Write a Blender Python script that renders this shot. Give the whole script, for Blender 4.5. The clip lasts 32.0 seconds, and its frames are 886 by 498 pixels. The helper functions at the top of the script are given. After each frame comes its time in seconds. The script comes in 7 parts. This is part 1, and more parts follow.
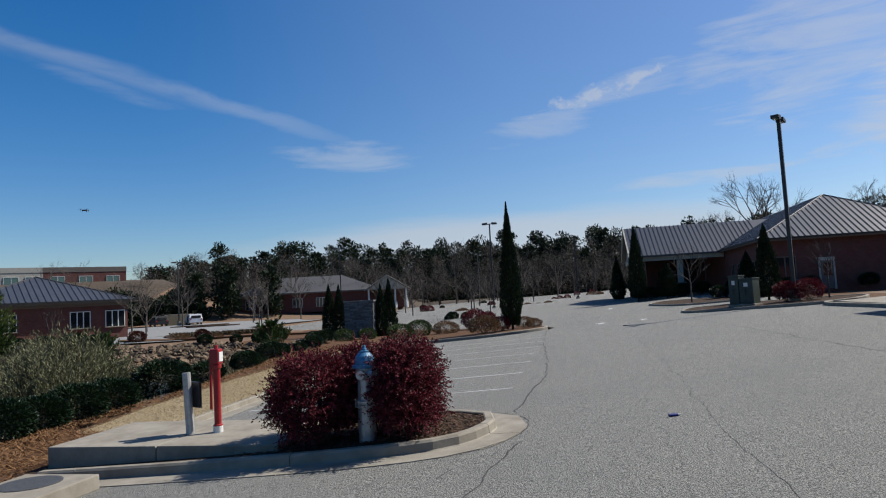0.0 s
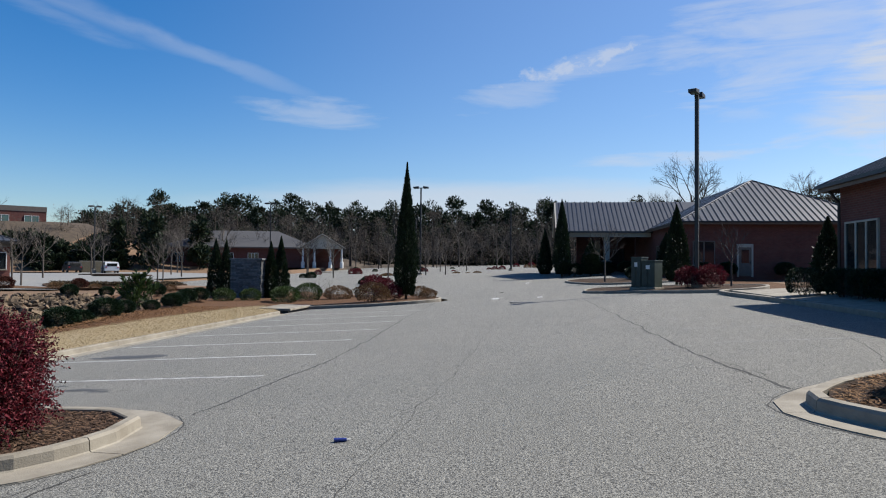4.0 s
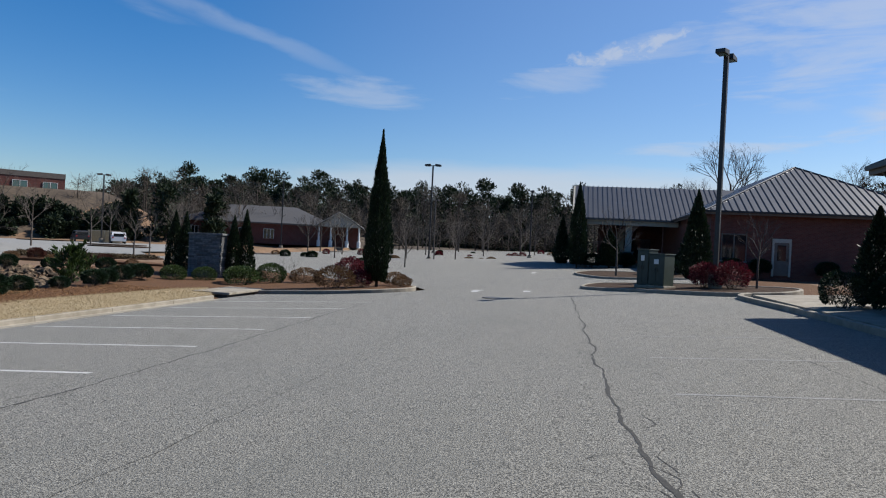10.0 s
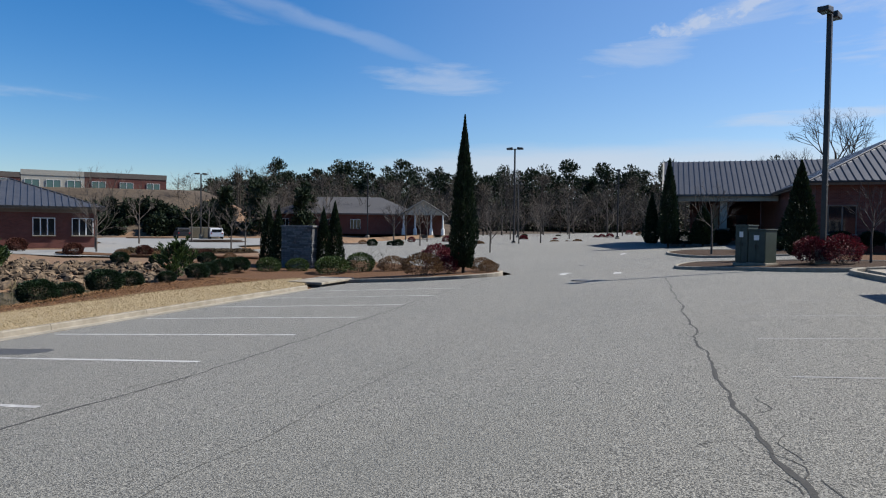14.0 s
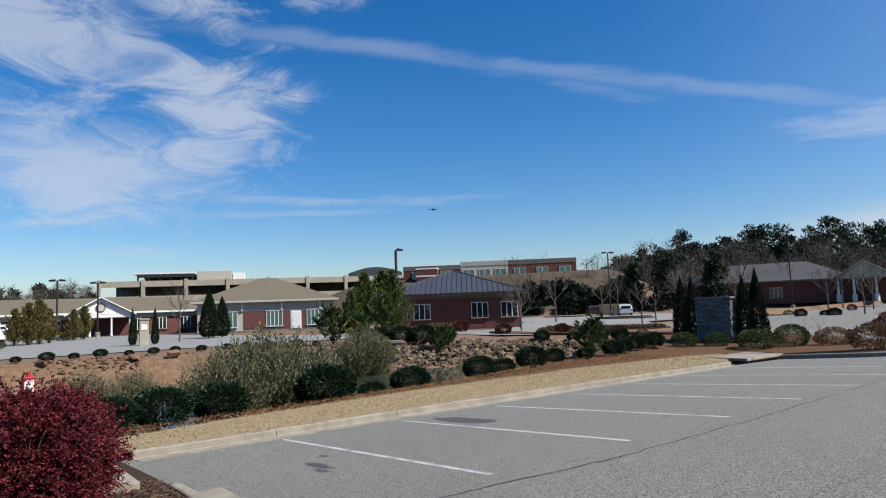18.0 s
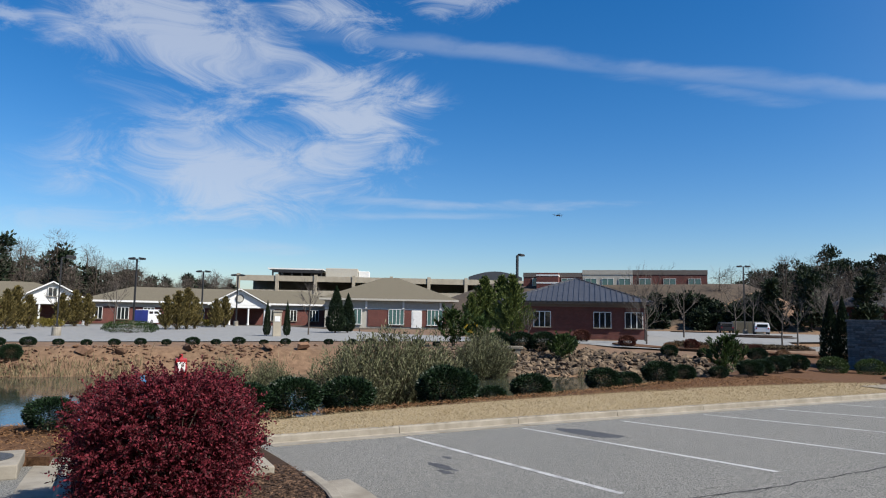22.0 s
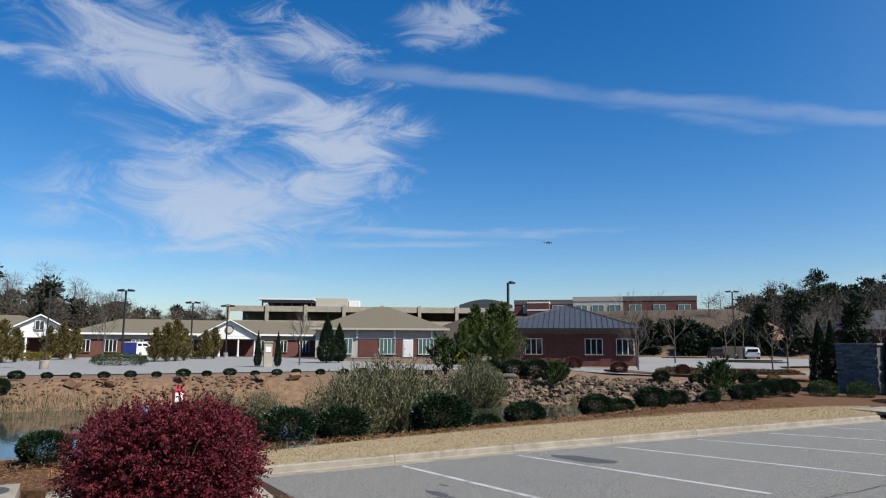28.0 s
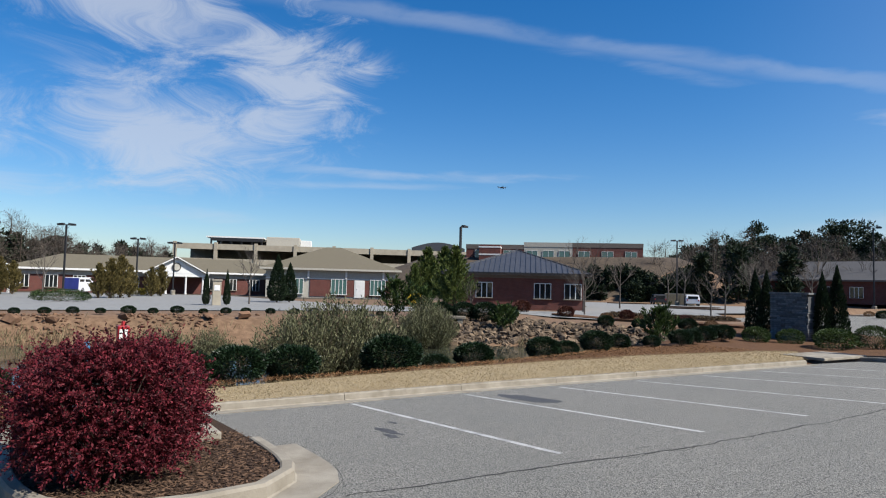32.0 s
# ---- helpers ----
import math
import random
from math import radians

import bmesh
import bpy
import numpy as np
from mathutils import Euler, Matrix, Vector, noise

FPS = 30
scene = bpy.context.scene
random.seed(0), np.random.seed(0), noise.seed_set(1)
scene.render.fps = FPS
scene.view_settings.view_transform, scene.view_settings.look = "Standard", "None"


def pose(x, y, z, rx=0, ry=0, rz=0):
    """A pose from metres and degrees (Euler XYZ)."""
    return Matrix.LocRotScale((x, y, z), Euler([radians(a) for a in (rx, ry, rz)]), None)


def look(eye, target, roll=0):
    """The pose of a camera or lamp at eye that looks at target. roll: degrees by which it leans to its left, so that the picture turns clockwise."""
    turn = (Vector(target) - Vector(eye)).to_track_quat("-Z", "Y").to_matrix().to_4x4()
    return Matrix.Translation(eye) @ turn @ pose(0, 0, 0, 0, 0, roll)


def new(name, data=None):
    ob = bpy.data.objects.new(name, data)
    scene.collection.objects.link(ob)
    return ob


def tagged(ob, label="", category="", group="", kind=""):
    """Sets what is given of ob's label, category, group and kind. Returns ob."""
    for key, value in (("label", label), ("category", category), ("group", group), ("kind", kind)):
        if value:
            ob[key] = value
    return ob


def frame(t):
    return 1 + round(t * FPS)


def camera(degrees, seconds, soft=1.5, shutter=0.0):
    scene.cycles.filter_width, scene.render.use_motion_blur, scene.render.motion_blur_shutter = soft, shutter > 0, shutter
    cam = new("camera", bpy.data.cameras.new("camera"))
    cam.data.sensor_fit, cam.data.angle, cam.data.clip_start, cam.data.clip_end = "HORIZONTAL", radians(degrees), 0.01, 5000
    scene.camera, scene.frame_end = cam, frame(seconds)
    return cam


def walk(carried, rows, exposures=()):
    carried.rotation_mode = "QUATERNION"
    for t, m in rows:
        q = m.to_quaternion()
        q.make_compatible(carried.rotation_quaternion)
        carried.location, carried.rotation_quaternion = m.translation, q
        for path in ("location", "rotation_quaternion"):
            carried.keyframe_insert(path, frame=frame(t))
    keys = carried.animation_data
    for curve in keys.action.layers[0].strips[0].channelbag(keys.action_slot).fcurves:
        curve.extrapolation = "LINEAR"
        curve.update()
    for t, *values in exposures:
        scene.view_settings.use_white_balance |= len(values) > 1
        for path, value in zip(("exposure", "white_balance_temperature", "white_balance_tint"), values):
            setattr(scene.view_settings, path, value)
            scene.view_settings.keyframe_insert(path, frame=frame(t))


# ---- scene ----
cam = camera(67.4, 32.0, soft=1.1)
PATH = [
    (0, (1.477, -14.096, 1.871), (1.089, -12.14, 2.022), -3.1),
    (0.5, (1.666, -13.897, 1.888), (1.387, -11.918, 1.94), -0.6),
    (1, (1.808, -13.429, 1.867), (1.795, -11.451, 2.163), 1.2),
    (1.5, (2.039, -12.925, 1.801), (1.866, -10.944, 2.018), -0.9),
    (2, (2.519, -12.594, 1.868), (2.393, -10.599, 1.94), -2.5),
    (2.5, (3.091, -12.14, 1.897), (3.069, -10.14, 1.912), -6.5),
    (3, (3.649, -11.668, 1.887), (3.775, -9.674, 1.801), -2.6),
    (3.5, (4.104, -11.23, 1.87), (4.196, -9.235, 1.764), -2.0),
    (4, (4.567, -10.858, 1.89), (4.293, -8.877, 1.933), 0.5),
    (4.5, (4.842, -10.395, 1.947), (4.573, -8.417, 2.066), 0.5),
    (6.5, (5.774, -8.079, 1.95), (5.425, -6.11, 1.995), -0.1),
    (7, (6.044, -7.65, 1.988), (5.743, -5.676, 2.091), -0.1),
    (7.5, (6.18, -7.146, 1.945), (5.828, -5.179, 2.031), 0.3),
    (8, (6.318, -6.645, 1.981), (6.099, -4.66, 2.071), 0.7),
    (8.5, (6.462, -6.352, 1.969), (6.161, -4.376, 2.05), -1.2),
    (9, (6.595, -5.982, 1.998), (6.315, -4.002, 2.034), 0.7),
    (9.5, (6.654, -5.872, 2.002), (6.432, -3.885, 2.005), 1.0),
    (10, (6.747, -5.684, 2.03), (6.36, -3.722, 2.019), 2.8),
    (10.5, (6.78, -5.722, 2.036), (6.332, -3.773, 2.025), 1.6),
    (11, (6.676, -5.661, 2.011), (6.197, -3.719, 1.997), 1.3),
    (11.5, (6.648, -5.619, 1.995), (6.164, -3.679, 1.959), 2.2),
    (12, (6.631, -5.606, 1.98), (6.137, -3.669, 1.929), 1.5),
    (12.5, (6.656, -5.621, 1.99), (6.148, -3.687, 1.93), 1.5),
    (13, (6.639, -5.611, 1.989), (6.102, -3.686, 1.923), 1.1),
    (13.5, (6.664, -5.644, 2.005), (6.095, -3.728, 1.933), 0.8),
    (15.5, (6.421, -5.459, 2.007), (5.463, -3.708, 2.125), 0.2),
    (16, (6.409, -5.509, 2.026), (5.334, -3.835, 2.237), -0.1),
    (16.5, (6.373, -5.547, 2.001), (5.221, -3.927, 2.217), -0.4),
    (17, (6.325, -5.595, 2.013), (5.07, -4.052, 2.229), -1.2),
    (17.5, (6.199, -5.539, 2.007), (4.788, -4.14, 2.235), -1.4),
    (18, (6.259, -5.48, 1.97), (4.686, -4.258, 2.15), -2.1),
    (18.5, (6.142, -5.481, 1.975), (4.536, -4.3, 2.142), -0.1),
    (19, (6.157, -5.523, 1.961), (4.54, -4.362, 2.157), 0.7),
    (19.5, (6.146, -5.532, 1.961), (4.505, -4.403, 2.144), 0.3),
    (20, (6.139, -5.534, 1.961), (4.476, -4.437, 2.143), 0.3),
    (20.5, (6.086, -5.519, 1.957), (4.385, -4.482, 2.137), 0.0),
    (21, (6.127, -5.57, 1.974), (4.405, -4.568, 2.153), 0.3),
    (21.5, (6.089, -5.542, 1.973), (4.361, -4.553, 2.168), 0.4),
    (22, (6.049, -5.535, 1.962), (4.283, -4.617, 2.16), 1.0),
    (22.5, (5.979, -5.57, 1.977), (4.172, -4.739, 2.182), 1.2),
    (23, (6.057, -5.694, 1.99), (4.229, -4.915, 2.216), 0.3),
    (23.5, (6.129, -5.79, 1.993), (4.305, -5.005, 2.227), 0.6),
    (24, (6.158, -5.787, 2.002), (4.372, -4.92, 2.244), 0.9),
    (24.5, (6.227, -5.782, 1.985), (4.459, -4.881, 2.231), 0.9),
    (25, (6.265, -5.763, 1.981), (4.496, -4.862, 2.221), 0.0),
    (25.5, (6.231, -5.739, 1.978), (4.475, -4.808, 2.202), 0.6),
    (27.5, (6.219, -5.722, 1.961), (4.482, -4.777, 2.263), 0.6),
    (28, (6.181, -5.687, 1.942), (4.438, -4.748, 2.225), 0.3),
    (28.5, (6.134, -5.675, 1.936), (4.383, -4.742, 2.19), 0.6),
    (29, (6.182, -5.692, 1.953), (4.442, -4.748, 2.235), 0.1),
    (29.5, (6.222, -5.727, 1.938), (4.488, -4.772, 2.22), 0.7),
    (30, (6.21, -5.73, 1.931), (4.488, -4.75, 2.209), 0.5),
    (30.5, (6.148, -5.684, 1.916), (4.412, -4.702, 2.065), 1.4),
    (31, (6.158, -5.703, 1.921), (4.418, -4.724, 2.032), 1.8),
    (31.5, (6.171, -5.706, 1.931), (4.456, -4.685, 2.04), 1.7),
    (32, (6.134, -5.669, 1.934), (4.449, -4.598, 2.048), 1.4),
]
walk(cam, [(t, look(eye, target, roll)) for t, eye, target, roll in PATH], [(0, 0.6), (1, 0.57), (2, 0.55), (3, 0.53), (3.5, 0.55), (4, 0.85), (7, 0.72), (9, 0.73), (13, 0.8), (16, 0.92), (18, 0.83), (21, 0.87), (23, 0.78), (24, 0.71), (25, 0.74), (28, 0.84), (30, 0.88), (32, 0.86)])

# ---- world and sun ----
SUN_AZ, SUN_EL = radians(57), radians(45.5)          # azimuth clockwise from +y, elevation
world = bpy.data.worlds.new("world")
scene.world = world
world.use_nodes = True


def build_world():
    """Clear sky with thin winter cloud: a contrail, a broken bank to the west and streaks to the north."""
    nt = world.node_tree
    nt.nodes.clear()
    N, L = nt.nodes, nt.links
    out, bg = N.new("ShaderNodeOutputWorld"), N.new("ShaderNodeBackground")
    bg.inputs["Strength"].default_value = 0.056
    sky = N.new("ShaderNodeTexSky")
    sky.sky_type, sky.sun_disc = 'NISHITA', False
    sky.sun_elevation, sky.sun_rotation = SUN_EL, SUN_AZ
    sky.altitude, sky.air_density, sky.dust_density, sky.ozone_density = 200, 1.0, 0.9, 2.4
    hs = N.new("ShaderNodeHueSaturation")
    hs.inputs["Hue"].default_value, hs.inputs["Saturation"].default_value, hs.inputs["Value"].default_value = 0.502, 1.38, 1.27
    tint = N.new("ShaderNodeMix")
    tint.data_type, tint.blend_type = 'RGBA', 'MULTIPLY'
    tint.inputs["Factor"].default_value, tint.inputs["B"].default_value = 1.0, (0.96, 0.99, 1.06, 1)
    L.new(sky.outputs[0], tint.inputs["A"])
    L.new(tint.outputs["Result"], hs.inputs["Color"])
    tc = N.new("ShaderNodeTexCoord")
    way = N.new("ShaderNodeVectorMath")
    way.operation = 'NORMALIZE'
    L.new(tc.outputs["Generated"], way.inputs[0])

    def math_node(op, a, b=None, c=None):
        n = N.new("ShaderNodeMath")
        n.operation = op
        n.use_clamp = False
        for k, v in enumerate((a, b, c)):
            if v is None:
                continue
            if isinstance(v, (int, float)):
                n.inputs[k].default_value = v
            else:
                L.new(v, n.inputs[k])
        return n.outputs[0]

    def along(v):
        n = N.new("ShaderNodeVectorMath")
        n.operation = 'DOT_PRODUCT'
        L.new(way.outputs[0], n.inputs[0])
        n.inputs[1].default_value = Vector(v).normalized()
        return n.outputs["Value"]

    def ramp(v, lo, hi, top=1.0):
        n = N.new("ShaderNodeMapRange")
        n.interpolation_type = 'SMOOTHSTEP'
        n.inputs["From Min"].default_value, n.inputs["From Max"].default_value, n.inputs["To Max"].default_value = lo, hi, top
        L.new(v, n.inputs["Value"])
        return n.outputs[0]

    def puff(scale, stretch, seed, rough=0.55, detail=7.0):
        mp = N.new("ShaderNodeMapping")
        mp.inputs["Scale"].default_value = stretch
        mp.inputs["Location"].default_value = (seed, seed * 0.37, 0)
        L.new(way.outputs[0], mp.inputs[0])
        n = N.new("ShaderNodeTexNoise")
        n.inputs["Scale"].default_value, n.inputs["Detail"].default_value, n.inputs["Roughness"].default_value = scale, detail, rough
        n.inputs["Distortion"].default_value = 0.25
        L.new(mp.outputs[0], n.inputs["Vector"])
        return n.outputs["Fac"]

    def cone(centre, inner, outer, top=1.0):
        return ramp(along(centre), math.cos(radians(outer)), math.cos(radians(inner)), top)

    wisps = puff(5.0, (1, 1, 3.2), 3.1)
    # the contrail: a narrow band round a great circle, ragged along its edges
    n = Vector((-0.85, 0.37, 0.39)).cross(Vector((-0.33, 0.91, 0.24))).normalized()
    off = math_node('ABSOLUTE', math_node('ADD', along(n), math_node('MULTIPLY', math_node('SUBTRACT', wisps, 0.5), 0.035)))
    trail = math_node('MULTIPLY', math_node('SUBTRACT', 1.0, ramp(off, 0.002, 0.017)), cone((-0.66, 0.67, 0.34), 15, 33, 0.24))
    trail = math_node('MULTIPLY', trail, ramp(wisps, 0.2, 0.55))
    clouds = [trail]
    # every other cloud: an ellipse in azimuth and elevation (degrees), broken up by noise
    xyz = N.new("ShaderNodeSeparateXYZ")
    L.new(way.outputs[0], xyz.inputs[0])
    flat = N.new("ShaderNodeCombineXYZ")
    L.new(math_node('MULTIPLY', math_node('ARCTAN2', xyz.outputs["X"], xyz.outputs["Y"]), 180 / math.pi), flat.inputs["X"])
    L.new(math_node('MULTIPLY', math_node('ARCSINE', xyz.outputs["Z"]), 180 / math.pi), flat.inputs["Y"])

    def breakup(scale, stretch, turn, rough, distort):
        mp = N.new("ShaderNodeMapping")
        mp.inputs["Scale"].default_value = (*stretch, 1)
        mp.inputs["Rotation"].default_value = (0, 0, radians(turn))
        L.new(flat.outputs[0], mp.inputs[0])
        t = N.new("ShaderNodeTexNoise")
        t.noise_dimensions = '2D'
        t.inputs["Scale"].default_value, t.inputs["Detail"].default_value, t.inputs["Roughness"].default_value, t.inputs["Distortion"].default_value = scale, 9.0, rough, distort
        L.new(mp.outputs[0], t.inputs["Vector"])
        return math_node('MULTIPLY', math_node('SUBTRACT', t.outputs["Fac"], 0.5), 2.6)

    fluff, streaks, ripple = breakup(0.14, (1.0, 2.3), -12, 0.7, 0.6), breakup(0.1, (0.8, 5.0), 8, 0.6, 0.3), breakup(0.45, (1.0, 1.6), 25, 0.6, 0.2)
    for az, el, ra, rb, turn, lo, hi, top, src in (
            (-80, 11.8, 14, 5.0, 4, -0.25, 0.95, 0.64, fluff), (-71, 17.6, 9, 3.8, -6, -0.1, 0.95, 0.68, fluff), (-85, 21.5, 13, 5.0, -10, -0.2, 1.0, 0.62, fluff),
            (-73, 24.5, 8.5, 2.8, -14, 0.1, 1.0, 0.6, fluff), (-61, 26.8, 6, 2.4, 6, 0.1, 1.0, 0.5, fluff), (-92, 7.0, 7, 1.8, 4, 0.1, 1.1, 0.25, fluff),
            (-66.4, 13.6, 3, 2.6, 40, 0.2, 1.1, 0.45, fluff), (-61, 9.5, 17, 0.7, -1, 0.1, 1.1, 0.34, streaks), (-65, 8.4, 15, 0.6, 1, 0.1, 1.1, 0.3, streaks),
            (-98, 20.8, 4, 1.3, -5, 0.1, 1.0, 0.5, fluff), (-77, 5.4, 7, 1.0, 0, 0.1, 1.1, 0.25, streaks), (-40, 18.2, 12, 0.9, -13, 0.0, 1.1, 0.14, streaks),
            (-18.5, 12.5, 7.5, 1.5, 0, -0.1, 1.0, 0.42, streaks), (1.0, 15.2, 12, 2.4, 14, -0.15, 1.0, 0.42, streaks), (3.6, 16.4, 7.5, 1.1, 11, -0.1, 0.9, 0.68, ripple),
            (15, 8.9, 13, 1.2, 3, 0.0, 1.0, 0.6, streaks), (20, 18, 13, 6, 15, -0.2, 1.1, 0.55, streaks), (33, 13.5, 12, 6.5, 10, -0.5, 0.8, 0.95, streaks),
            (36, 23, 15, 9, 10, -0.4, 0.9, 0.9, streaks), (42, 36, 18, 12, 0, 0.0, 1.0, 0.8, fluff), (9, 12, 6, 0.9, 12, 0.2, 1.1, 0.25, streaks)):
        mp = N.new("ShaderNodeMapping")
        mp.vector_type = 'TEXTURE'
        mp.inputs["Location"].default_value, mp.inputs["Rotation"].default_value, mp.inputs["Scale"].default_value = (az, el, 0), (0, 0, radians(turn)), (ra, rb, 1)
        L.new(flat.outputs[0], mp.inputs[0])
        r = N.new("ShaderNodeVectorMath")
        r.operation = 'LENGTH'
        L.new(mp.outputs[0], r.inputs[0])
        body = math_node('ADD', math_node('SUBTRACT', 1.0, r.outputs["Value"]), src)
        clouds.append(math_node('MULTIPLY', ramp(body, lo, hi, top), math_node('SUBTRACT', 1.0, ramp(r.outputs["Value"], 0.75, 1.35))))
    # a thin veil over the northern sky, towards the sun
    clouds.append(ramp(along((0.45, 0.85, 0.28)), math.cos(radians(62)), math.cos(radians(12)), 0.16))
    # pale haze low in the north
    mp = N.new("ShaderNodeMapping")
    mp.vector_type = 'TEXTURE'
    mp.inputs["Location"].default_value, mp.inputs["Scale"].default_value = (-3, 4.2, 0), (27, 3.6, 1)
    L.new(flat.outputs[0], mp.inputs[0])
    r = N.new("ShaderNodeVectorMath")
    r.operation = 'LENGTH'
    L.new(mp.outputs[0], r.inputs[0])
    clouds.append(math_node('SUBTRACT', 0.72, ramp(math_node('ADD', r.outputs["Value"], math_node('MULTIPLY', streaks, 0.15)), 0.45, 1.1, 0.72)))
    total = clouds[0]
    for c in clouds[1:]:
        total = math_node('MAXIMUM', total, c)
    mix = N.new("ShaderNodeMix")
    mix.data_type = 'RGBA'
    L.new(total, mix.inputs["Factor"])
    L.new(hs.outputs[0], mix.inputs["A"])
    mix.inputs["B"].default_value = (6.2, 6.7, 7.6, 1)
    L.new(mix.outputs["Result"], bg.inputs["Color"])
    L.new(bg.outputs[0], out.inputs["Surface"])


build_world()
sun = new("sun", bpy.data.lights.new("sun", "SUN"))
sun.data.energy, sun.data.angle, sun.data.color = 4.6, radians(0.53), (1.0, 0.955, 0.89)
_sd = Vector((math.sin(SUN_AZ) * math.cos(SUN_EL), math.cos(SUN_AZ) * math.cos(SUN_EL), math.sin(SUN_EL)))
sun.matrix_world = look(_sd * 60, (0, 0, 0))


# ---- materials ----
def material(name, a, b, scale=6.0, rough=0.85, bump=0.2, bump_scale=40.0, metal=0.0, spec=0.4, detail=6.0, stain=0.0, stain_col=(0.05, 0.05, 0.05), stain_scale=0.6, per_object=0.0, stretch=(1, 1, 1), space="Object", tight=0.18):
    m = bpy.data.materials.new(name)
    m.use_nodes = True
    nt = m.node_tree
    N, L = nt.nodes, nt.links
    bsdf = N["Principled BSDF"]
    bsdf.inputs["Roughness"].default_value = rough
    bsdf.inputs["Metallic"].default_value = metal
    bsdf.inputs["Specular IOR Level"].default_value = spec
    geo = N.new("ShaderNodeNewGeometry") if space == "World" else N.new("ShaderNodeTexCoord")
    mp = N.new("ShaderNodeMapping")
    mp.inputs["Scale"].default_value = stretch
    L.new(geo.outputs["Position" if space == "World" else "Object"], mp.inputs[0])
    n1 = N.new("ShaderNodeTexNoise")
    n1.inputs["Scale"].default_value = scale
    n1.inputs["Detail"].default_value = detail
    n1.inputs["Roughness"].default_value = 0.65
    L.new(mp.outputs[0], n1.inputs["Vector"])
    ramp = N.new("ShaderNodeValToRGB")
    ramp.color_ramp.elements[0].position, ramp.color_ramp.elements[1].position = 0.5 - tight, 0.5 + tight
    ramp.color_ramp.elements[0].color, ramp.color_ramp.elements[1].color = (*a, 1), (*b, 1)
    L.new(n1.outputs["Fac"], ramp.inputs[0])
    col = ramp.outputs[0]
    if stain > 0:
        n2 = N.new("ShaderNodeTexNoise")
        n2.inputs["Scale"].default_value = stain_scale
        n2.inputs["Detail"].default_value = 5
        L.new(mp.outputs[0], n2.inputs["Vector"])
        r2 = N.new("ShaderNodeMapRange")
        r2.inputs["From Min"].default_value, r2.inputs["From Max"].default_value = 0.48, 0.72
        r2.inputs["To Max"].default_value = stain
        L.new(n2.outputs["Fac"], r2.inputs["Value"])
        mx = N.new("ShaderNodeMix")
        mx.data_type = 'RGBA'
        L.new(r2.outputs[0], mx.inputs["Factor"])
        L.new(col, mx.inputs["A"])
        mx.inputs["B"].default_value = (*stain_col, 1)
        col = mx.outputs["Result"]
    if per_object > 0:
        oi = N.new("ShaderNodeObjectInfo")
        mr = N.new("ShaderNodeMapRange")
        mr.inputs["To Min"].default_value, mr.inputs["To Max"].default_value = 1 - per_object, 1 + per_object
        L.new(oi.outputs["Random"], mr.inputs["Value"])
        hs = N.new("ShaderNodeHueSaturation")
        L.new(col, hs.inputs["Color"])
        L.new(mr.outputs[0], hs.inputs["Value"])
        col = hs.outputs[0]
    L.new(col, bsdf.inputs["Base Color"])
    if bump > 0:
        n3 = N.new("ShaderNodeTexNoise")
        n3.inputs["Scale"].default_value = bump_scale
        n3.inputs["Detail"].default_value = 4
        L.new(mp.outputs[0], n3.inputs["Vector"])
        bp = N.new("ShaderNodeBump")
        bp.inputs["Strength"].default_value = bump
        bp.inputs["Distance"].default_value = 0.02
        L.new(n3.outputs["Fac"], bp.inputs["Height"])
        L.new(bp.outputs[0], bsdf.inputs["Normal"])
    return m


PALE = material("pale_asphalt", (0.149, 0.15, 0.146), (0.214, 0.215, 0.205), 3, 0.9, 0.3, 20, space="World")
ASPHALT = material("asphalt", (0.051, 0.051, 0.048), (0.26, 0.254, 0.227), 55, 0.9, 0.9, 80, spec=0.3, stain=0.4, stain_col=(0.121, 0.123, 0.113), stain_scale=0.3, detail=3.0, space="World", tight=0.09)
CRACK = material("crack_fill", (0.019, 0.019, 0.019), (0.043, 0.043, 0.04), 20, 0.9, 0.3, space="World")
OIL = material("oil_stain", (0.031, 0.031, 0.032), (0.074, 0.074, 0.074), 14, 0.7, 0.3, 90, space="World")
FAINT = material("faint_line_paint", (0.124, 0.124, 0.121), (0.26, 0.26, 0.254), 30, 0.85, 0.3, 120, stain=0.8, stain_col=(0.124, 0.122, 0.118), stain_scale=3, space="World")
LINE = material("line_paint", (0.26, 0.26, 0.254), (0.446, 0.446, 0.434), 30, 0.8, 0.3, 120, stain=0.95, stain_col=(0.149, 0.149, 0.146), stain_scale=2.2, space="World")
CONCRETE = material("concrete", (0.183, 0.162, 0.127), (0.26, 0.237, 0.192), 3, 0.9, 0.25, 60, stain=0.7, stain_col=(0.124, 0.105, 0.077), stain_scale=1.6, space="World")
STRAW = material("pine_straw", (0.045, 0.024, 0.013), (0.14, 0.075, 0.04), 24, 0.95, 0.9, 60, spec=0.15, stain=0.5, stain_col=(0.068, 0.037, 0.019), stain_scale=1.1, space="World")
MULCH = material("bark_mulch", (0.016, 0.011, 0.008), (0.075, 0.047, 0.031), 45, 0.95, 1.0, 70, spec=0.12, space="World")
DRYGRASS = material("dry_grass", (0.2, 0.155, 0.085), (0.33, 0.265, 0.165), 16, 0.95, 0.8, 90, stain=0.4, stain_col=(0.223, 0.155, 0.081), stain_scale=0.9, space="World")
LITTER = material("leaf_litter", (0.031, 0.022, 0.015), (0.081, 0.059, 0.037), 2, 0.95, 0.6, 10, space="World")
